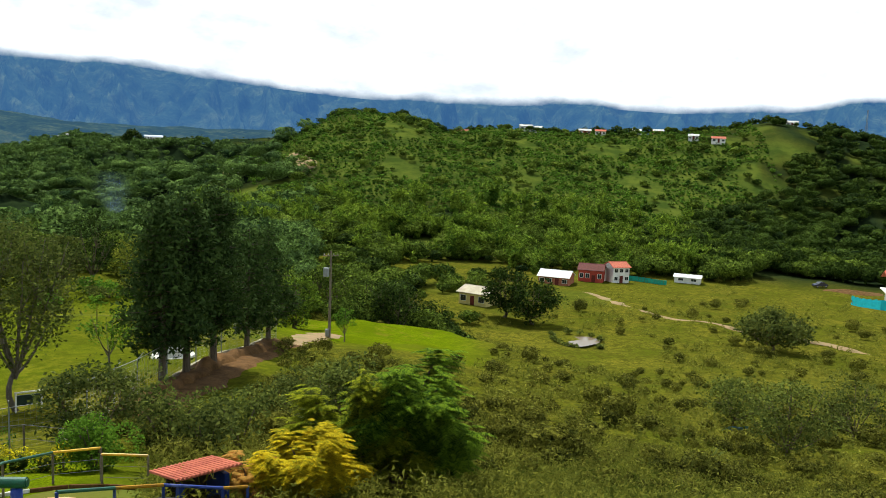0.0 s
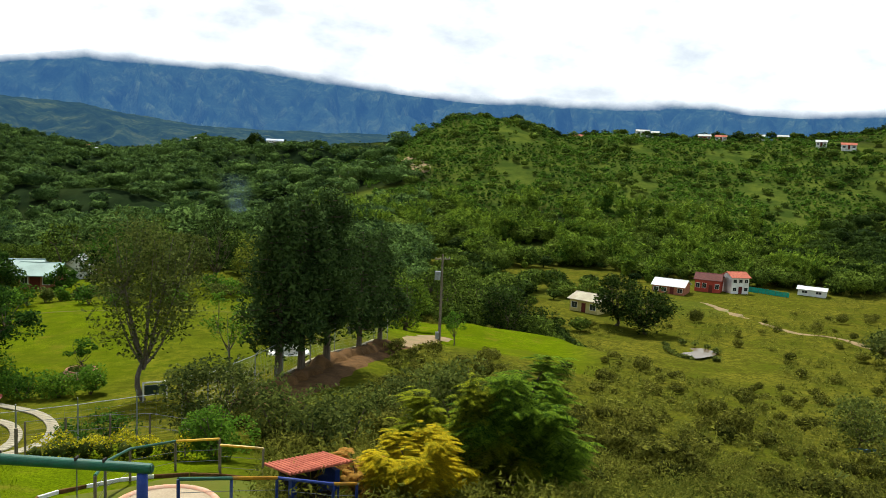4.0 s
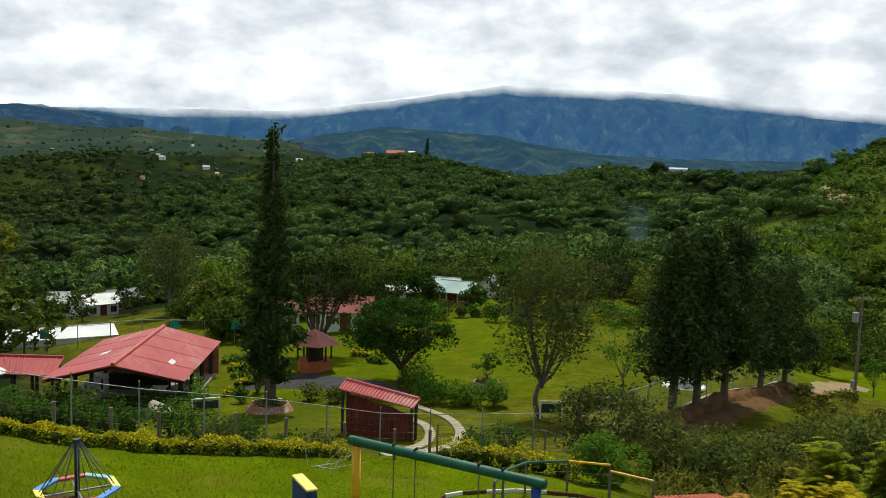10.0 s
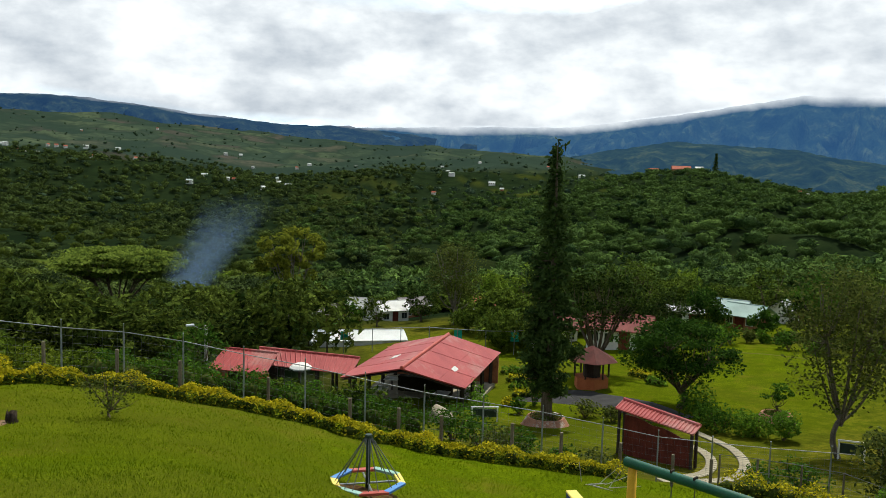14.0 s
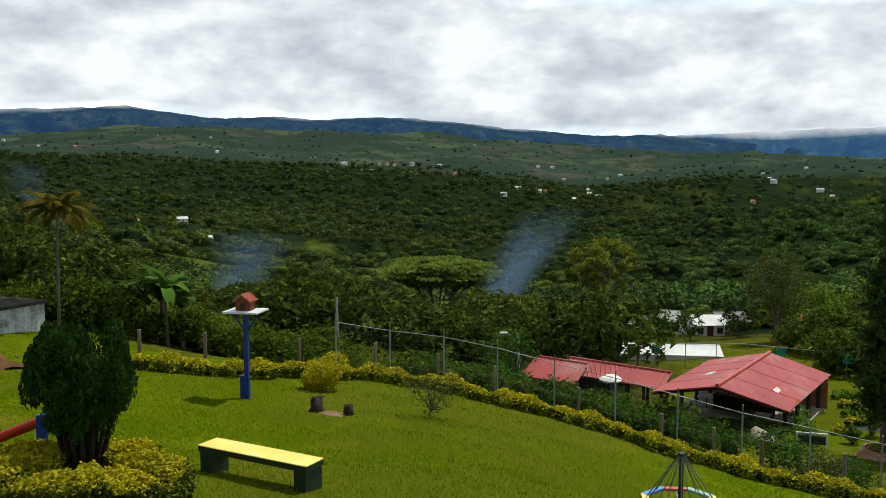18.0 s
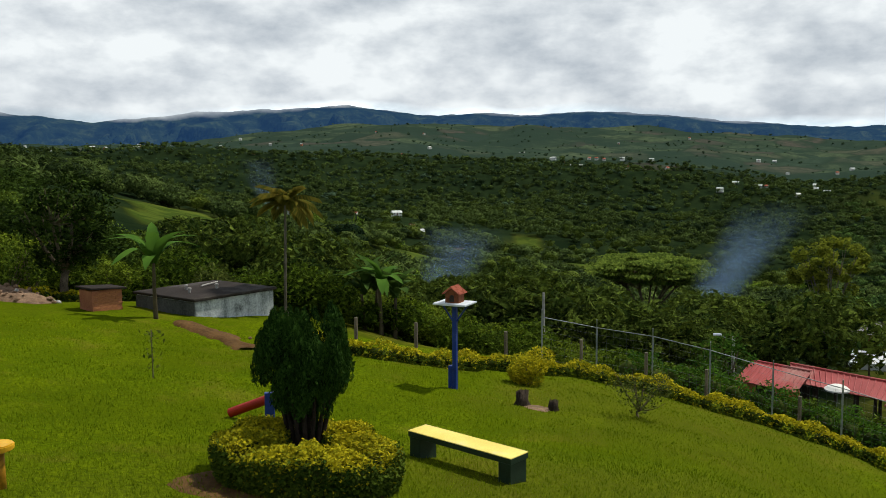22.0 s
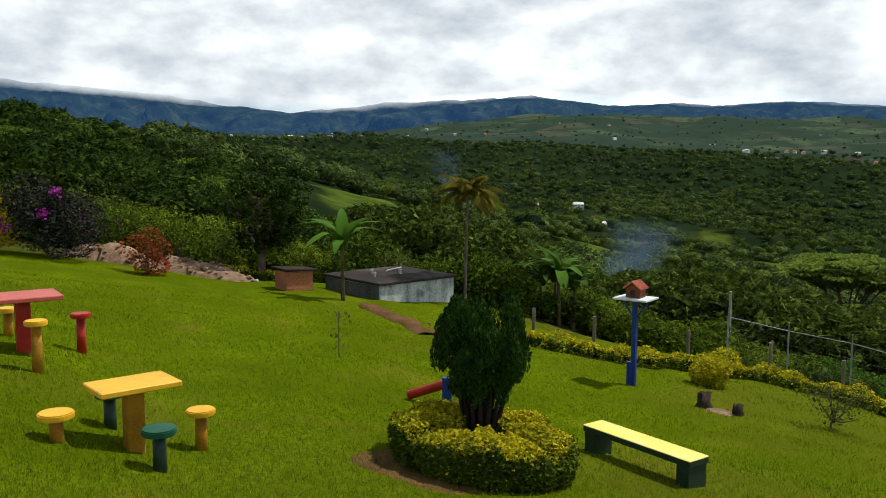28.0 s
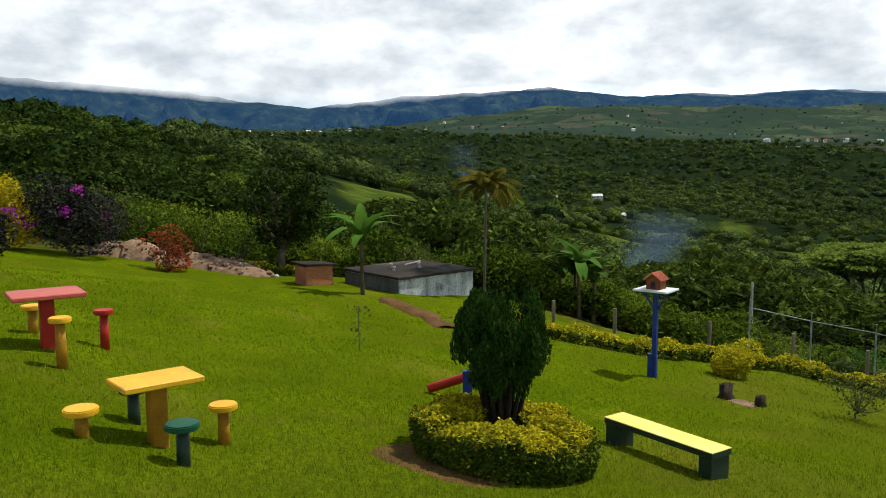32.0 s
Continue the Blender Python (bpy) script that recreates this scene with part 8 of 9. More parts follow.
def kiosk(az, d):
    root = thing("kiosk", "small hexagonal kiosk with a dark red roof", "kiosk", frame_at(az, d, 10, -0.05))
    part("counter", cyl(B(), 1.15, 1.15, (0, 0, 0), (0, 0, 0.75), 6), M["orange_wall"], root)
    for k in range(6):
        a = radians(60 * k)
        part("post", cyl(B(), 0.06, 0.06, (1.1 * math.cos(a), 1.1 * math.sin(a), 0.75), (1.1 * math.cos(a), 1.1 * math.sin(a), 1.9), 8), M["dark_inside"], root)
    # kiosk roof: a red darkened for the shade of the tree beside it
    part("roof", cyl(B(), 1.75, 0.05, (0, 0, 1.86), (0, 0, 2.75), 6), M["timber_roof"], root)
    part("core", cyl(B(), 0.6, 0.6, (0, 0, 0.75), (0, 0, 1.86), 6), M["dark_inside"], root)


kiosk(41.9, 56.0)


def umbrella(az, d, h, r):
    root = thing("parasol", "cream garden parasol on a pole", "parasol", at(az, d, -0.02), "garden parasols")
    part("pole", cyl(B(), 0.03, 0.03, (0, 0, 0), (0, 0, h), 8), M["steel"], root)
    b = B()
    rings = []
    for q, z in ((0.02, 0), (0.4, -0.07), (0.75, -0.22), (1.0, -0.42), (0.99, -0.52)):
        rings.append([b.verts.new((math.cos(6.2832 * j / 16) * r * q, math.sin(6.2832 * j / 16) * r * q, h + z * r * (1 + 0.04 * (j % 2)))) for j in range(16)])
    for u, w in zip(rings[:-1], rings[1:]):
        for j in range(16):
            b.faces.new((u[j], u[(j + 1) % 16], w[(j + 1) % 16], w[j]))
    part("canopy", b, M["umbrella"], root, "scalloped cream canopy")


umbrella(50.8, 50.5, 1.75, 0.62)
umbrella(61.3, 56.6, 2.1, 0.75)


def planter(az, d, r, label):
    root = thing("round_planter", label, "planter", at(az, d, -0.1))
    b = B()
    n = 28
    prof = ((r + 0.35, 0.0), (r + 0.12, 0.35), (r, 0.55), (r - 0.10, 0.55), (r - 0.12, 0.40))
    rings = [[b.verts.new((math.cos(6.2832 * j / n) * q, math.sin(6.2832 * j / n) * q, z)) for j in range(n)] for q, z in prof]
    for u, w in zip(rings[:-1], rings[1:]):
        for j in range(n):
            b.faces.new((u[j], u[(j + 1) % n], w[(j + 1) % n], w[j]))
    part("rim", b, M["brick_rim"], root, "brick and pale stone rim")
    part("earth", cyl(B(), r - 0.1, r - 0.1, (0, 0, 0.2), (0, 0, 0.44), 24), M["soil"], root)
    rng = np.random.RandomState(int(az * 10))
    a, q = rng.uniform(0, 6.28, 400), np.sqrt(rng.rand(400)) * (r - 0.15)
    pts = np.stack([np.cos(a) * q, np.sin(a) * q, 0.45 + 0.22 * rng.rand(400)], 1)
    hang("ground_cover", np_mesh("ground_cover", *leaves(rng, pts, 0.09, 1.5), M["scrub"]), root)


planter(44.8, 45.6, 1.0, "round brick planter at the foot of the tall pine")
planter(30.3, 50.0, 0.8, "round planter with a small tree on the lawn")
leafy_tree("small_garden_tree", "small twisted tree in a round planter", 30.3, 50.0, 2.3, 0.95, 0.9, "green", "bark", 5, 10, 45, 0.13, 0.02, 0.5, 421)


def fountain(az, d):
    root = thing("basin", "white stepped round basin by the fence", "basin", at(az, d, -0.05))
    for r, z0, z1 in ((1.3, 0, 0.22), (0.9, 0.22, 0.8), (0.55, 0.8, 1.4)):
        b = cyl(B(), r, r * 0.94, (0, 0, z0), (0, 0, z1), 24)
        part("tier", b, M["white_wall"], root)


fountain(17.4, 52.5)


def signboard(az, d, w, label):
    root = thing("sign_board", label, "board", frame_at(az, d, 8, -0.03))
    for s in (-1, 1):
        part("post", box(B(), (0.07, 0.07, 0.85), (s * (w / 2 + 0.05), 0, 0.42)), M["white_wall"], root)
    part("panel", box(B(), (w, 0.05, 0.45), (0, 0, 0.52)), M["dark_green_paint"], root)
    part("top_rail", box(B(), (w + 0.2, 0.08, 0.05), (0, 0, 0.87)), M["white_wall"], root)


signboard(48.9, 46.5, 1.3, "low dark green board between white posts")
signboard(25.9, 41.5, 0.95, "low blue and white trough by the pale tree")
# clipped flower beds in the garden
for k, (a0, d0, a1, d1) in enumerate(((47.4, 60, 43.6, 58.5), (47.2, 57, 44.0, 56), (46.9, 54.5, 45.0, 54), (47.8, 63, 44.6, 64), (39.3, 62, 38.2, 60), (38.3, 58.4, 37.2, 57.6))):
    hedge("flower_bed_hedge", "low clipped yellow-green border in the garden", [(a0, d0), ((a0 + a1) / 2, (d0 + d1) / 2 + 0.3), (a1, d1)], 0.4, 0.5, "yellow" if k % 2 == 0 else "light_green", 110, 0.15, 430 + k)
for k, (a, d, r, h, lf) in enumerate(((52.3, 48.5, 0.7, 1.3, "green"), (49.6, 51, 0.8, 1.5, "light_green"), (49.1, 48.3, 0.7, 1.2, "light_green"), (46.6, 49.5, 0.6, 0.9, "green"), (42.2, 48.2, 0.8, 1.1, "olive"), (54.5, 46.5, 0.8, 1.2, "light_green"), (57.0, 48.0, 0.8, 1.3, "green"), (47.3, 52.0, 0.4, 0.6, "yellow"), (40.4, 47.4, 0.7, 0.8, "olive"), (38.6, 46.4, 0.7, 0.8, "scrub"), (45.6, 52, 0.5, 1.9, "green"))):
    shrub("garden_shrub", "leafy garden shrub near the restaurant", a, d, r, r, h, lf, 330, 0.13, 450 + k, "shrub", "garden shrubs")


def boulder(az, d):
    v, f = BALL3
    rng = np.random.RandomState(12)
    ob = tagged(new("white_boulder", np_mesh("white_boulder", v * (1 + 0.10 * rng.normal(size=(len(v), 1))) * (0.9, 0.6, 0.55), f, M["paving"], shade=True)), "pale boulder on the garden lawn", "boulder")
    ob.location = at(az, d, 0.2)


boulder(51.8, 46.5)

# the hamlet beyond
M["old_zinc"] = surface("rusty_zinc", (0.27, 0.255, 0.24), (0.14, 0.12, 0.10), 0.8, 12, 0.8, relief=0.1)
M["cream_roof"] = surface("beige_sheet_roof", (0.45, 0.40, 0.28), (0.30, 0.26, 0.18), 0.8, 12, 0.8, relief=0.1)
M["roof_faded"] = surface("faded_red_roof", (0.26, 0.075, 0.06), (0.15, 0.04, 0.035), 0.7, 14, 0.7, relief=0.15)
house("greenhouse", "long white sheeted greenhouse", 57.6, 84, 9.0, 5.0, 0.75, 0.5, 6, "white_sheet", "white_sheet", 0, False, 0.1, category="greenhouse")
house("red_roofed_house", "house with a faded red roof behind the trees", 40.2, 74, 5, 3.6, 1.7, 0.9, -8, "white_wall", "roof_faded", 3)
house("red_roofed_house", "small house with a faded red roof", 44.6, 78, 4, 3, 1.5, 0.7, 10, "white_wall", "roof_faded", 2)
house("green_roofed_house", "house with a pale green sheet roof", 32.4, 91, 3.0, 3.6, 1.5, 0.7, -22, "brick_wall", "green_roof", 2, over=0.6)
house("green_roofed_house", "smaller house with a pale green sheet roof", 33.4, 97, 3.0, 2.6, 1.6, 0.6, -12, "cream_wall", "green_roof", 2, over=0.5)
house("gabled_house", "white gabled house with a bluish sheet roof", 30.1, 99, 2.2, 2.8, 1.3, 1.1, 62, "white_wall", "zinc", 1)
house("zinc_shed", "low shed with a pale zinc roof", 36.2, 93, 3.2, 2.4, 1.3, 0.4, 5, "white_wall", "zinc", 1)
house("terracotta_house", "white house with a terracotta roof", 48.7, 103, 4.0, 3.2, 1.7, 0.7, 8, "white_wall", "tile_red", 2)
# closed barn walls, coloured dark for the shade in its open sides
house("open_barn", "long low dark-roofed barn", 47.8, 92, 5.5, 3, 1.2, 0.5, 4, "dark_inside", "slab", 0, False, category="barn")
for k, (a, d, w, dp, h, wl, rf, t) in enumerate(((55.4, 128, 4.2, 3.6, 2.0, "white_wall", "zinc", 22), (57.4, 124, 3.0, 3, 2.2, "white_wall", "zinc", -20), (60.2, 122, 4.2, 4, 2.4, "brick_wall", "old_zinc", 15), (54.0, 136, 4.5, 4, 2.0, "brick_wall", "old_zinc", 26), (56.4, 134, 3.4, 3, 2.2, "brick_wall", "slab", 10), (58.6, 138, 4, 3.5, 2.2, "brick_wall", "slab", 30))):
    house("village_house", "plain village house with a sheet roof", a, d, w, dp, h, 1.0, t, wl, rf, 2, group="houses of the hamlet")
for k, (a, d, w, dp) in enumerate(((56.0, 175, 14, 7), (59.0, 170, 7, 5), (68.9, 228, 13, 7), (61.2, 262, 8, 4), (79.2, 176, 4.2, 3), (76.6, 196, 3.4, 3))):
    house("zinc_roofed_shed", "long shed with a pale zinc roof in the valley", a, d, w, dp, 2.4, 0.7, 8 - 4 * k, "brick_wall", "zinc", 2, False, category="shed", group="zinc sheds")

for k, (a, d, h, r, lf) in enumerate(((56.3, 112, 4.2, 2.2, "forest"), (53.4, 114, 4.6, 2.4, "forest_dark"), (58.2, 112, 3.6, 2.0, "green"), (61.2, 108, 4.4, 2.2, "forest"), (34.6, 84, 3.0, 1.5, "forest"), (31.4, 86, 2.8, 1.4, "green"), (29.6, 88, 4.6, 2.0, "forest_dark"), (36.9, 86, 4.4, 2.2, "forest_dark"), (46.6, 86, 3.6, 1.8, "forest"), (43.2, 84, 4.2, 2.0, "forest_dark"), (50.4, 110, 4.4, 2.2, "forest"), (38.4, 88, 4.0, 2.0, "forest"))):
    leafy_tree("hamlet_tree", "leafy tree between the houses of the hamlet", a, d, h, r, 0.9, lf, "bark", 6, 26, 36, 0.26, 0.025, 0.8, 600 + k, hollow=0.4, bottom=0.12, group="trees of the hamlet")

# beyond the pond
house("cream_house", "yellow house with a pale zinc roof", -2.6, 171, 6.2, 6, 2.6, 0.9, -30, "cream_wall", "cream_roof", 2, over=0.5)
house("zinc_roofed_house", "low house with a white zinc roof", -7.6, 213, 7.5, 6, 2.1, 1.2, -14, "brick_wall", "white_sheet", 3)
house("brick_house", "red brick house with a dark tiled roof", -9.9, 221, 6.0, 6, 3.2, 1.2, -6, "red_wall", "timber_roof", 3)
house("two_storey_house", "two-storey house with a white upper floor and a red roof", -11.5, 223, 4.4, 5, 4.0, 1.0, 28, "white_wall", "tile_red", 2, floors=2)
house("white_sheds", "low white sheds beside the road", -16.0, 233, 6.5, 3, 1.4, 0.5, -6, "white_wall", "white_sheet", 2, False, category="shed")


def building_site():
    root = house("unfinished_house", "unfinished house with a red roof and white columns", -28.6, 236, 9, 8, 6.2, 1.6, 10, "white_wall", "tile_red", 3, False, 1.2, floors=2)
    part("balcony", box(B(), (11.5, 9.5, 0.25), (0, -0.6, 3.1)), M["white_wall"], root)
    for x in (-5.4, -2, 2, 5.4):
        part("column", box(B(), (0.3, 0.3, 6.3), (x, -5.0, 3.0)), M["white_wall"], root)
    net = thing("site_netting", "turquoise netting round the building site", "netting", Vector((0, 0, 0)))
    pts = [(-25.6, 226), (-27.2, 219), (-29.4, 222)]
    for (a0, d0), (a1, d1) in zip(pts[:-1], pts[1:]):
        p, q = at(a0, d0), at(a1, d1)
        n = 14
        v, f = [], []
        for i in range(n + 1):
            c = p.lerp(q, i / n)
            g = float(ground(c.x, c.y))
            w = 0.12 * math.sin(i * 1.9)
            v += [(c.x, c.y + w, g - 0.05), (c.x, c.y - w, g + 2.3 + 0.15 * math.sin(i * 2.3))]
        for i in range(n):
            f.append((2 * i, 2 * i + 2, 2 * i + 3, 2 * i + 1))
        hang("net_panel", np_mesh("net_panel", v, f, M["cyan_net"]), net)
    heap = earth_patch("soil_site", "reddish spoil on the building site", -25.8, 248, 7, 4, 0.5, "soil", 461)


building_site()


def car(az, d, turn):
    root = thing("parked_car", "dark blue parked car on the meadow", "car", frame_at(az, d, turn, 0.02))
    b = B()
    prof = [(-2.0, 0.35), (-2.0, 0.75), (-1.75, 0.85), (-0.95, 0.92), (-0.45, 1.42), (0.75, 1.45), (1.35, 0.98), (1.95, 0.88), (2.02, 0.4)]
    lft = [b.verts.new((x, -0.8, z)) for x, z in prof]
    rgt = [b.verts.new((x, 0.8, z)) for x, z in prof]
    b.faces.new(lft)
    b.faces.new(rgt[::-1])
    for i in range(len(prof)):
        j = (i + 1) % len(prof)
        b.faces.new((lft[j], lft[i], rgt[i], rgt[j]))
    bmesh.ops.recalc_face_normals(b, faces=b.faces)
    bmesh.ops.bevel(b, geom=list(b.edges), offset=0.05, segments=2, affect="EDGES")
    part("body", b, M["car_paint"], root)
    for s in (-1, 1):
        part("side_window", box(B(), (1.5, 0.02, 0.34), (0.15, s * 0.80, 1.15), 0.008), M["glass"], root)
        for x in (-1.25, 1.25):
            w = part("wheel", cyl(B(), 0.32, 0.32, (x, s * 0.70, 0.32), (x, s * 0.84, 0.32), 18), M["dark_inside"], root)
            part("rim", cyl(B(), 0.19, 0.19, (x, s * 0.84, 0.32), (x, s * 0.85, 0.32), 14), M["steel"], w)
    part("windscreen", box(B(), (0.02, 1.3, 0.5), (-0.72, 0, 1.16), 0, Matrix.Rotation(radians(42), 4, "Y")), M["glass"], root)


car(-23.8, 250, 35)

fence = thing("site_fence", "blue-green fence along the road", "fence", Vector((0, 0, 0)))
for k in range(12):
    p = at(-12.4 - 0.2 * k, 227)
    part("panel", box(B(), (0.75, 0.06, 1.3), (p.x, p.y, p.z + 0.6), 0, Matrix.Rotation(radians(-13), 4, "Z")), M["green_net"], fence)
for k, (a, d, w, t) in enumerate(((-1.0, 448, 7, 0), (-5.1, 470, 9, 10), (-5.9, 468, 5, -5), (-8.9, 466, 8, 5), (-9.9, 468, 7, 0), (-12.2, 476, 6, -8), (-13.5, 478, 7, 8), (-15.7, 430, 6, 0), (-17.2, 425, 8, 5), (-16.6, 500, 6, 0), (-20.3, 505, 8, 0), (-21.4, 506, 8, 5), (-24.6, 508, 8, -4), (-26.2, 510, 5, 0))):
    house("hill_house", "small pale-roofed house on the hill", a, d, w * 0.75, 4, 2.0, 0.8, t, "white_wall" if k % 3 else "brick_wall", "zinc" if k % 4 else "tile_red", 2, category="house", group="houses on the hill", lift=0.0)
house("hill_house", "small pale-roofed farmhouse on the saddle", 13.9, 405, 7, 5, 2.2, 0.8, 4, "cream_wall", "zinc", 2, lift=0.6)
house("white_school", "long white building with a blue roof on the ridge", 18.6, 840, 16, 6, 3.2, 1.2, 0, "white_wall", "blue_roof", 6, lift=6)
house("ridge_villa", "red-roofed villa on the far ridge", 36.9, 985, 20, 10, 6, 3, 6, "brick_wall", "tile_red", 4, lift=2, floors=2)
house("ridge_house", "pale house on the far ridge", 38.6, 990, 12, 8, 4, 2, 0, "white_wall", "tile_red", 3, lift=2)
house("ridge_house", "white house on the far ridge", 35.8, 980, 8, 8, 5, 2, 0, "white_wall", "zinc", 2, lift=2)
conifer_clump("ridge_cypress", "tall dark cypress on the far ridge", 34.8, 985, 27, 4.5, 471, 0.02, 20, size=1.6, tufts=12)
leafy_tree("ridge_tree", "broad dark tree beside the white building", 19.9, 842, 15, 11, 4, "forest_dark", "bark", 8, 30, 50, 1.3, 0.03, 0.6, 472, bottom=0.2)


def mast(az, d, h):
    root = thing("radio_mast", "slender lattice radio mast on the hill", "mast", at(az, d, -0.2))
    for k in range(3):
        a = radians(120 * k)
        part("leg", cyl(B(), 0.10, 0.07, (0.8 * math.cos(a), 0.8 * math.sin(a), 0), (0.25 * math.cos(a), 0.25 * math.sin(a), h), 5), M["steel"], root)
    for i in range(14):
        z0, z1 = h * i / 14, h * (i + 1) / 14
        r0, r1 = 0.8 - 0.55 * i / 14, 0.8 - 0.55 * (i + 1) / 14
        a0, a1 = radians(120 * (i % 3)), radians(120 * ((i + 1) % 3))
        part("brace", cyl(B(), 0.05, 0.05, (r0 * math.cos(a0), r0 * math.sin(a0), z0), (r1 * math.cos(a1), r1 * math.sin(a1), z1), 4), M["steel"], root)


mast(-25.5, 530, 19)


def utility_pole(az, d, h, label, box_on=False, mat="wood_post"):
    root = thing("utility_pole", label, "utility pole", frame_at(az, d, 15, -0.1), "utility poles")
    part("pole", cyl(B(), 0.14, 0.09, (0, 0, 0), (0, 0, h), 10), M[mat], root)
    part("cross_arm", box(B(), (1.5, 0.09, 0.10), (0, 0, h - 0.45)), M[mat], root)
    for x in (-0.65, -0.25, 0.25, 0.65):
        part("insulator", cyl(B(), 0.035, 0.03, (x, 0, h - 0.40), (x, 0, h - 0.24), 6), M["stone"], root)
    if box_on:
        part("transformer", cyl(B(), 0.28, 0.28, (-0.42, 0, h - 2.4), (-0.42, 0, h - 1.6), 12), M["steel"], root)
        part("meter_box", box(B(), (0.30, 0.24, 0.7), (-0.26, -0.1, 0.65), 0.02), M["steel"], root)


utility_pole(7.4, 80.7, 8.4, "dark utility pole with a grey transformer", True)


def lamp_pole(az, d, h, label, lamp=True):
    root = thing("lamp_pole", label, "street lamp", frame_at(az, d, 15, -0.1), "lamp poles")
    part("pole", cyl(B(), 0.11, 0.07, (0, 0, 0), (0, 0, h), 10), M["stone"], root)
    if not lamp:
        return
    part("arm", cyl(B(), 0.025, 0.025, (0, 0, h - 0.25), (-0.7, 0, h + 0.05), 8), M["steel"], root)
    part("lamp_head", box(B(), (0.42, 0.16, 0.12), (-0.8, 0, h + 0.07), 0.03), M["grey_paint"], root)


lamp_pole(79.5, 52, 5.2, "plain pale concrete pole below the fence", False)
lamp_pole(67.4, 45, 4.6, "pale concrete lamp pole by the annex")
utility_pole(82, 120, 7, "wooden utility pole in the valley")


def bank_fence():
    root = thing("chain_fence", "galvanised chain-link fence above the earth bank", "fence")
    line = [(24.2, 30.0), (22.6, 32.0), (21.0, 36.4), (19.6, 40.2), (17.8, 44.8), (16.0, 49.0), (14.4, 53.6), (12.9, 58.6), (11.8, 64.0), (10.9, 69.0)]
    tops, pcs = [], []
    for a, d in line:
        g = heading(a) * d
        t = rail_post(g.x, g.y, 2.0, "steel", root, 0.03)
        part("arm", cyl(B(), 0.022, 0.022, t, t + Vector((0.25, 0.1, 0.3)), 5), M["steel"], root)
        tops.append(t)
    for p, q in zip(tops[:-1], tops[1:]):
        part("rail", cyl(B(), 0.022, 0.022, p, q, 6), M["steel"], root)
        run = q - p
        curb = box(B(), (run.length, 0.18, 0.3), (0, 0, 0))
        bmesh.ops.transform(curb, matrix=Matrix.Translation((p + q) / 2 - Vector((0, 0, 1.95))) @ run.to_track_quat("X", "Z").to_matrix().to_4x4(), verts=curb.verts)
        part("curb", curb, M["paving"], root)
        p, q = np.array(p), np.array(q)
        for k in range(1, 10):
            dz = np.array((0, 0, -0.2 * k))
            pcs.append(tube_arrays([p + dz, q + dz], (0.005, 0.005), 3))
        for u in np.arange(0.02, 1, 0.05):
            t = p * (1 - u) + q * u
            pcs.append(tube_arrays([t, t - (0, 0, 1.9)], (0.004, 0.004), 3))
    tagged(hang("netting", np_mesh("netting", *join(pcs), M["steel"]), root), kind="stuff")


bank_fence()
nets = thing("net_fence", "wire fence with patches of green netting behind the hall", "fence")
for k in range(11):
    g = heading(58.5 - 1.9 * k) * (76 - 0.3 * k)
    rail_post(g.x, g.y, 2.2, "steel", nets, 0.035)
    if k in (0, 4, 6):
        z = float(ground(g.x, g.y))
        part("netting_panel", box(B(), (0.7, 0.03, 0.8), (g.x, g.y + 0.05, z + 1.6), 0, Matrix.Rotation(radians(50), 4, "Z")), M["green_net"], nets)
    if k:
        h = heading(58.5 - 1.9 * (k - 1)) * (76 - 0.3 * (k - 1))
        part("rail", cyl(B(), 0.03, 0.03, (h.x, h.y, float(ground(h.x, h.y)) + 2.1), (g.x, g.y, float(ground(g.x, g.y)) + 2.1), 5), M["steel"], nets)
tarp = thing("blue_tarp", "crumpled pale blue tarpaulin in the scrub", "tarpaulin", at(-19.6, 55, 0.15))
bm = B()
bmesh.ops.create_grid(bm, x_segments=9, y_segments=7, size=0.6)
for v in bm.verts:
    v.co.z = 0.45 + 0.25 * noise.noise(v.co * 2.1) - 0.5 * v.co.y
part("sheet", bm, M["blue_pale"], tarp, "", True)

# ---- far houses across the valley ----


def far_houses():
    rng = np.random.RandomState(17)
    spots = []
    for az0, az1, d0, d1, n in ((62, 126, 1350, 2400, 34), (72, 80, 1380, 1560, 12), (100, 111, 1380, 1800, 18), (61, 69, 1080, 1250, 8), (42, 62, 1000, 1800, 14), (84, 104, 520, 900, 7), (22, 30, 840, 960, 7)):
        for _ in range(n):
            spots.append((rng.uniform(az0, az1), math.exp(rng.uniform(math.log(d0), math.log(d1)))))
    kinds = []
    for k, (wl, rf) in enumerate((("white_wall", "zinc"), ("white_wall", "tile_red"), ("brick_wall", "zinc"), ("white_wall", "white_sheet"))):
        w, dp, h = (5.5, 5, 4.5, 8)[k], 4, 2.0
        o = house("far_house", "small far-off house among trees across the valley", spots[k][0], spots[k][1], w, dp, h, 1.4, 0, wl, rf, 2, group="far houses", lift=1.0)
        kinds.append(o)
    for a, d in spots[4:]:
        copy_thing(kinds[rng.randint(4)], frame_at(a, d, rng.uniform(-50, 50), 1.5))


far_houses()


# ---- smoke from field fires: soft torn veils that climb and drift ----


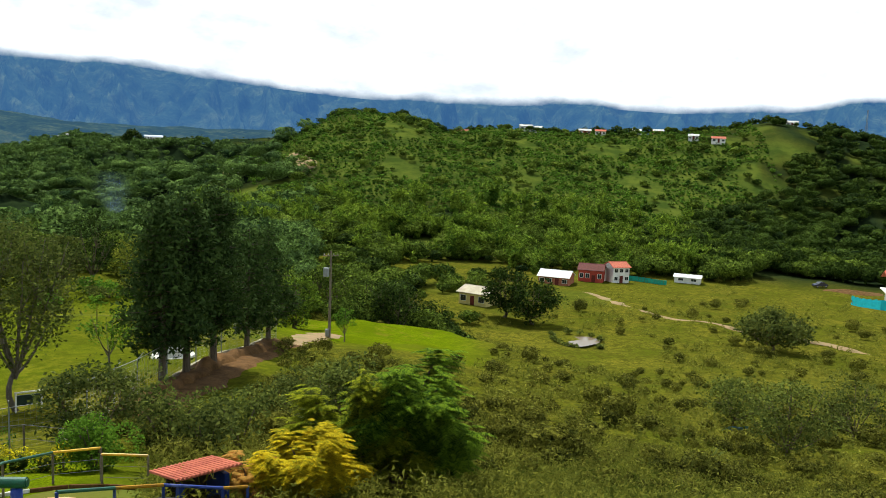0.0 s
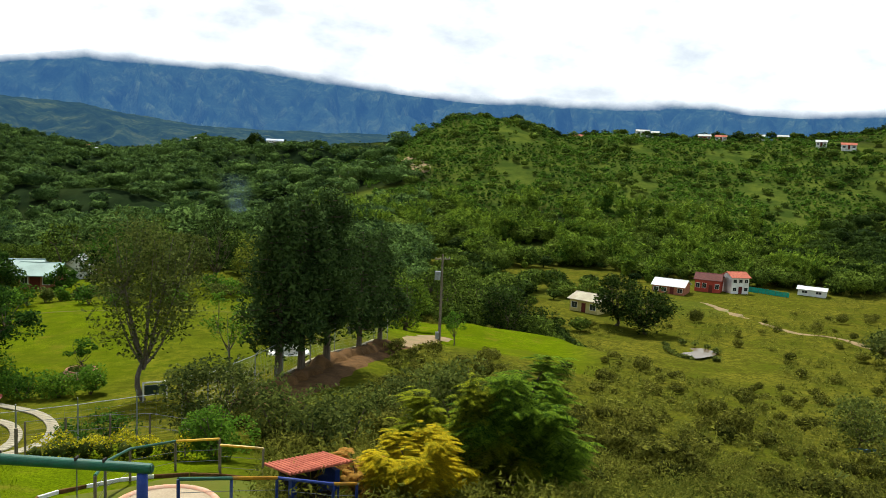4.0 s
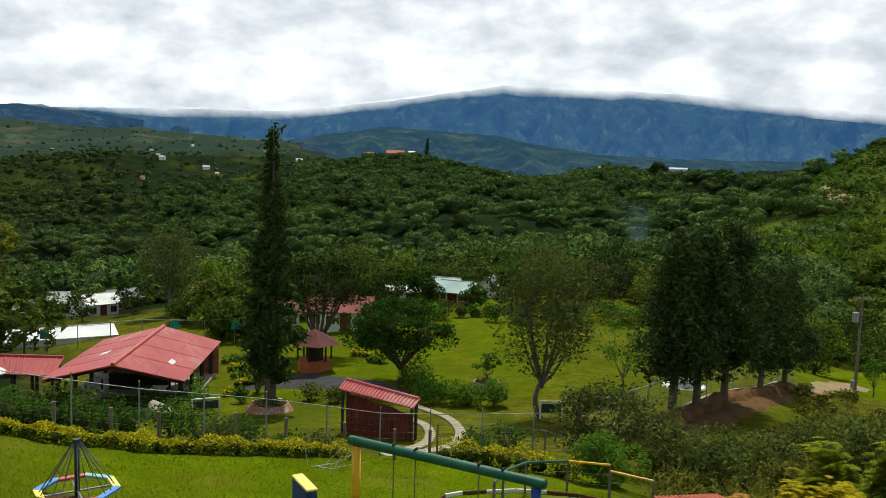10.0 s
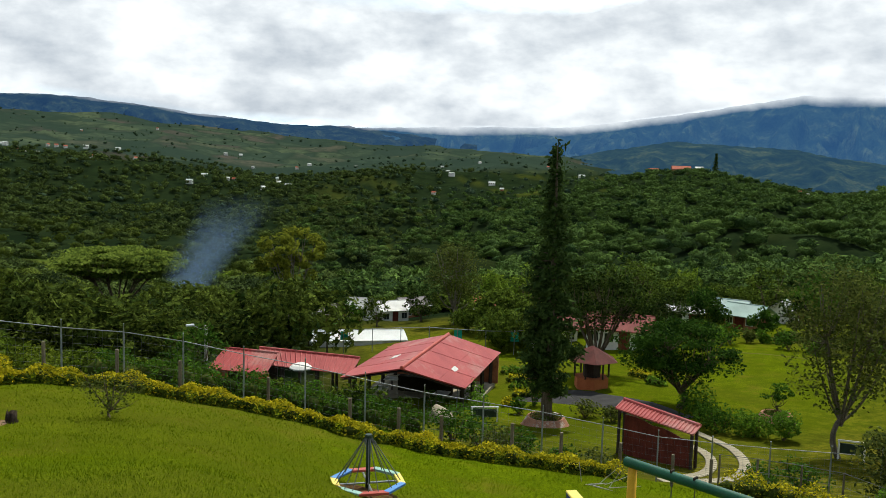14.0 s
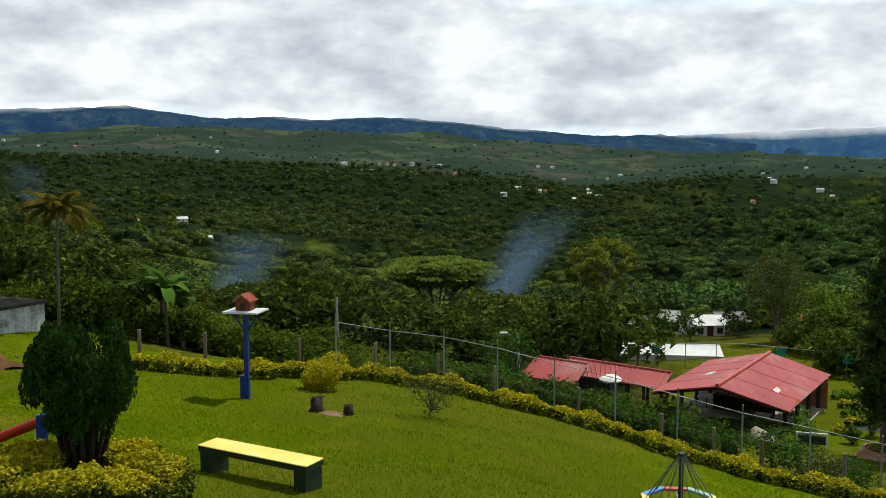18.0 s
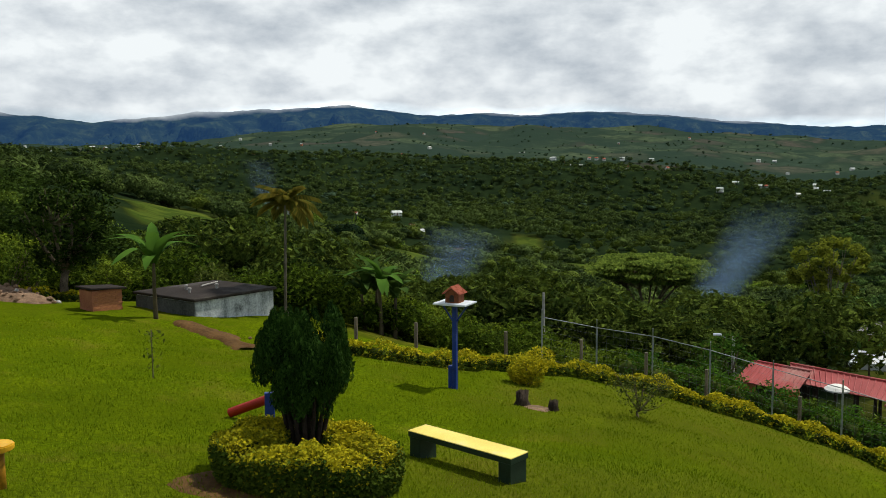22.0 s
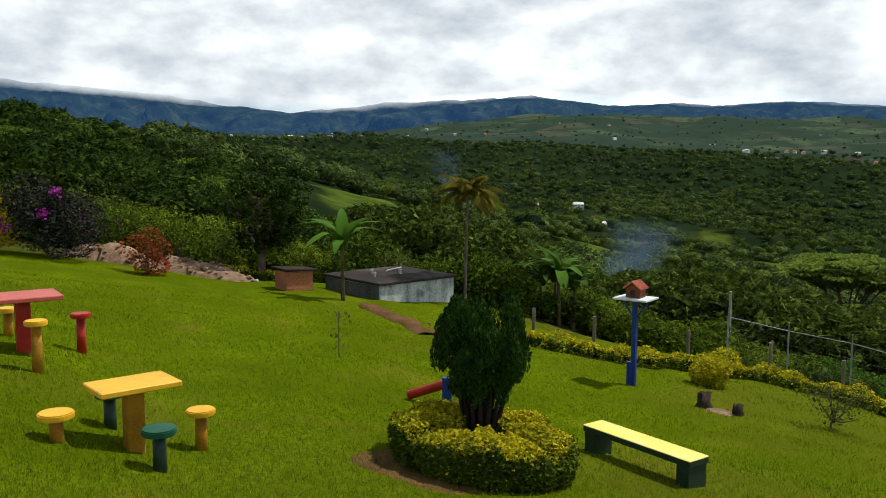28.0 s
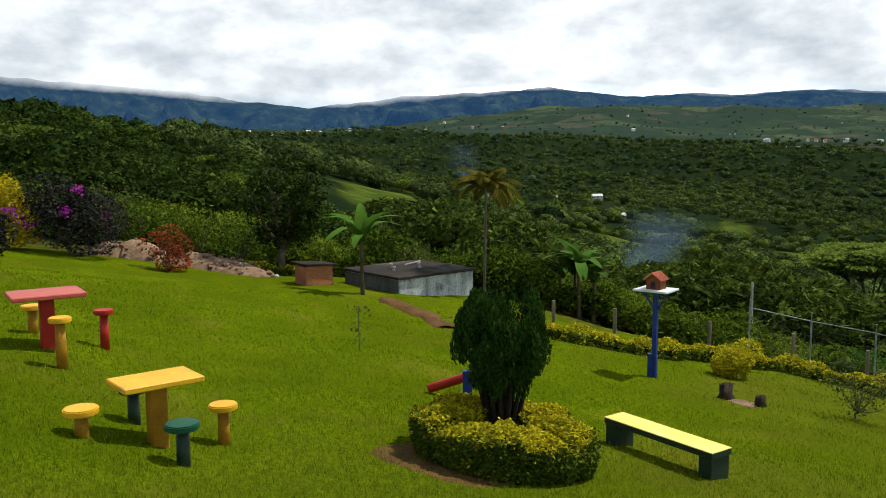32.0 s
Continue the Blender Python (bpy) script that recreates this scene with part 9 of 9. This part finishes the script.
def smoke_mat(name, tone, dens, scale):
    m = bpy.data.materials.new(name)
    m.use_nodes = True
    nd, lk = m.node_tree.nodes, m.node_tree.links
    nd.remove(nd["Principled BSDF"])
    df, tr, mx = nd.new("ShaderNodeBsdfTranslucent"), nd.new("ShaderNodeBsdfTransparent"), nd.new("ShaderNodeMixShader")
    d2, add = nd.new("ShaderNodeBsdfDiffuse"), nd.new("ShaderNodeMixShader")
    for s in (df, d2):
        s.inputs["Color"].default_value = (*tone, 1)
    lk.new(df.outputs[0], add.inputs[1])
    lk.new(d2.outputs[0], add.inputs[2])
    at_ = nd.new("ShaderNodeAttribute")
    at_.attribute_name = "thick"
    n = ramp(nd, lk, noise_out(nd, lk, scale, 6, 0.6), ((0.32, (0, 0, 0)), (0.72, (1, 1, 1))))
    mu = nd.new("ShaderNodeMath")
    mu.operation = "MULTIPLY"
    lk.new(n, mu.inputs[0])
    lk.new(at_.outputs["Fac"], mu.inputs[1])
    mu2 = nd.new("ShaderNodeMath")
    mu2.operation = "MULTIPLY"
    mu2.inputs[1].default_value = dens
    lk.new(mu.outputs[0], mu2.inputs[0])
    lk.new(mu2.outputs[0], mx.inputs[0])
    lk.new(tr.outputs[0], mx.inputs[1])
    lk.new(add.outputs[0], mx.inputs[2])
    lk.new(mx.outputs[0], nd["Material Output"].inputs["Surface"])
    return m


def smoke(az, d, height, drift, width, mat, seed, label, veils=5, grow=3.0):
    rng = np.random.RandomState(seed)
    base = at(az, d)
    right = Vector((math.cos(radians(az)), math.sin(radians(az)), 0))
    root = thing("smoke_plume", label, "smoke", base)
    for k in range(veils):
        u = np.linspace(-1, 1, 15)
        t = np.linspace(0, 1, 24)
        T, U = np.meshgrid(t, u, indexing="ij")
        half = width * (0.25 + grow * T ** 0.8) * rng.uniform(0.7, 1.1) * 0.5
        side = drift * T ** 1.2 + U * half + width * 0.4 * np.sin(T * 7 + k)
        depth = (k - veils / 2) * width * 0.7 + width * 0.5 * np.sin(U * 2.4 + T * 5 + k * 1.7)
        fwd = heading(az)
        v = np.stack([right.x * side + fwd.x * depth, right.y * side + fwd.y * depth, T * height], -1).reshape(-1, 3)
        n = len(u)
        i, j = np.arange(len(t) - 1)[:, None] * n, np.arange(n - 1)[None]
        q = np.stack([i + j, i + j + 1, i + n + j + 1, i + n + j], -1).reshape(-1, 4)
        me = np_mesh("veil", v, q, mat, shade=True)
        th = me.attributes.new("thick", "FLOAT", "POINT")
        th.data.foreach_set("value", ((1 - U ** 2) ** 1.5 * np.clip(T * 14, 0, 1) * (1 - T) ** 0.8).astype(np.float32).ravel())
        o = hang("veil", me, root)
        o.visible_shadow = False


M["smoke"] = smoke_mat("blue_smoke", (0.16, 0.23, 0.32), 0.85, 0.06)
M["smoke_dense"] = smoke_mat("dense_blue_smoke", (0.16, 0.24, 0.34), 1.0, 0.07)
M["smoke_thin"] = smoke_mat("thin_smoke", (0.16, 0.23, 0.31), 0.42, 0.06)
smoke(69.9, 120, 20, 10, 3.4, M["smoke_dense"], 1, "blue smoke rising from a garden fire", 6, 3.2)
smoke(86.4, 150, 16.5, 4, 6, M["smoke"], 2, "blue smoke drifting behind the bird house", 6, 2.0)
smoke(20.2, 270, 18, -6, 5, M["smoke_thin"], 3, "thin smoke on the wooded hillside", 4, 2.0)
smoke(97.0, 560, 38, -14, 9, M["smoke_thin"], 4, "thin distant smoke over the valley", 4, 2.2)

# ---- grass on the lawn by the terrace ----


def lawn_blades():
    """Single blades, each a narrow triangle that leans at random."""
    rng = np.random.RandomState(23)
    n = 150000
    az = rng.uniform(34, 134, n)
    d = 6.2 * np.exp(rng.rand(n) ** 1.25 * math.log(26 / 6.2))
    x, y = -np.sin(np.radians(az)) * d, np.cos(np.radians(az)) * d
    p = np.stack([x, y, ground(x, y) - 0.005], 1)
    a = rng.uniform(0, 6.283, n)
    w = 0.006 * (d / 10)
    s = np.stack([np.cos(a) * w, np.sin(a) * w, 0 * a], 1)
    tip = p + np.stack([rng.normal(0, 0.02, n), rng.normal(0, 0.02, n), rng.uniform(0.025, 0.06, n)], 1)
    v = np.stack([p - s, p + s, tip], 1).reshape(-1, 3)
    tagged(new("lawn_grass", np_mesh("lawn_grass", v, np.arange(3 * n).reshape(-1, 3), M["blade"])), "short mown grass of the lawn", "grass", kind="stuff")


lawn_blades()
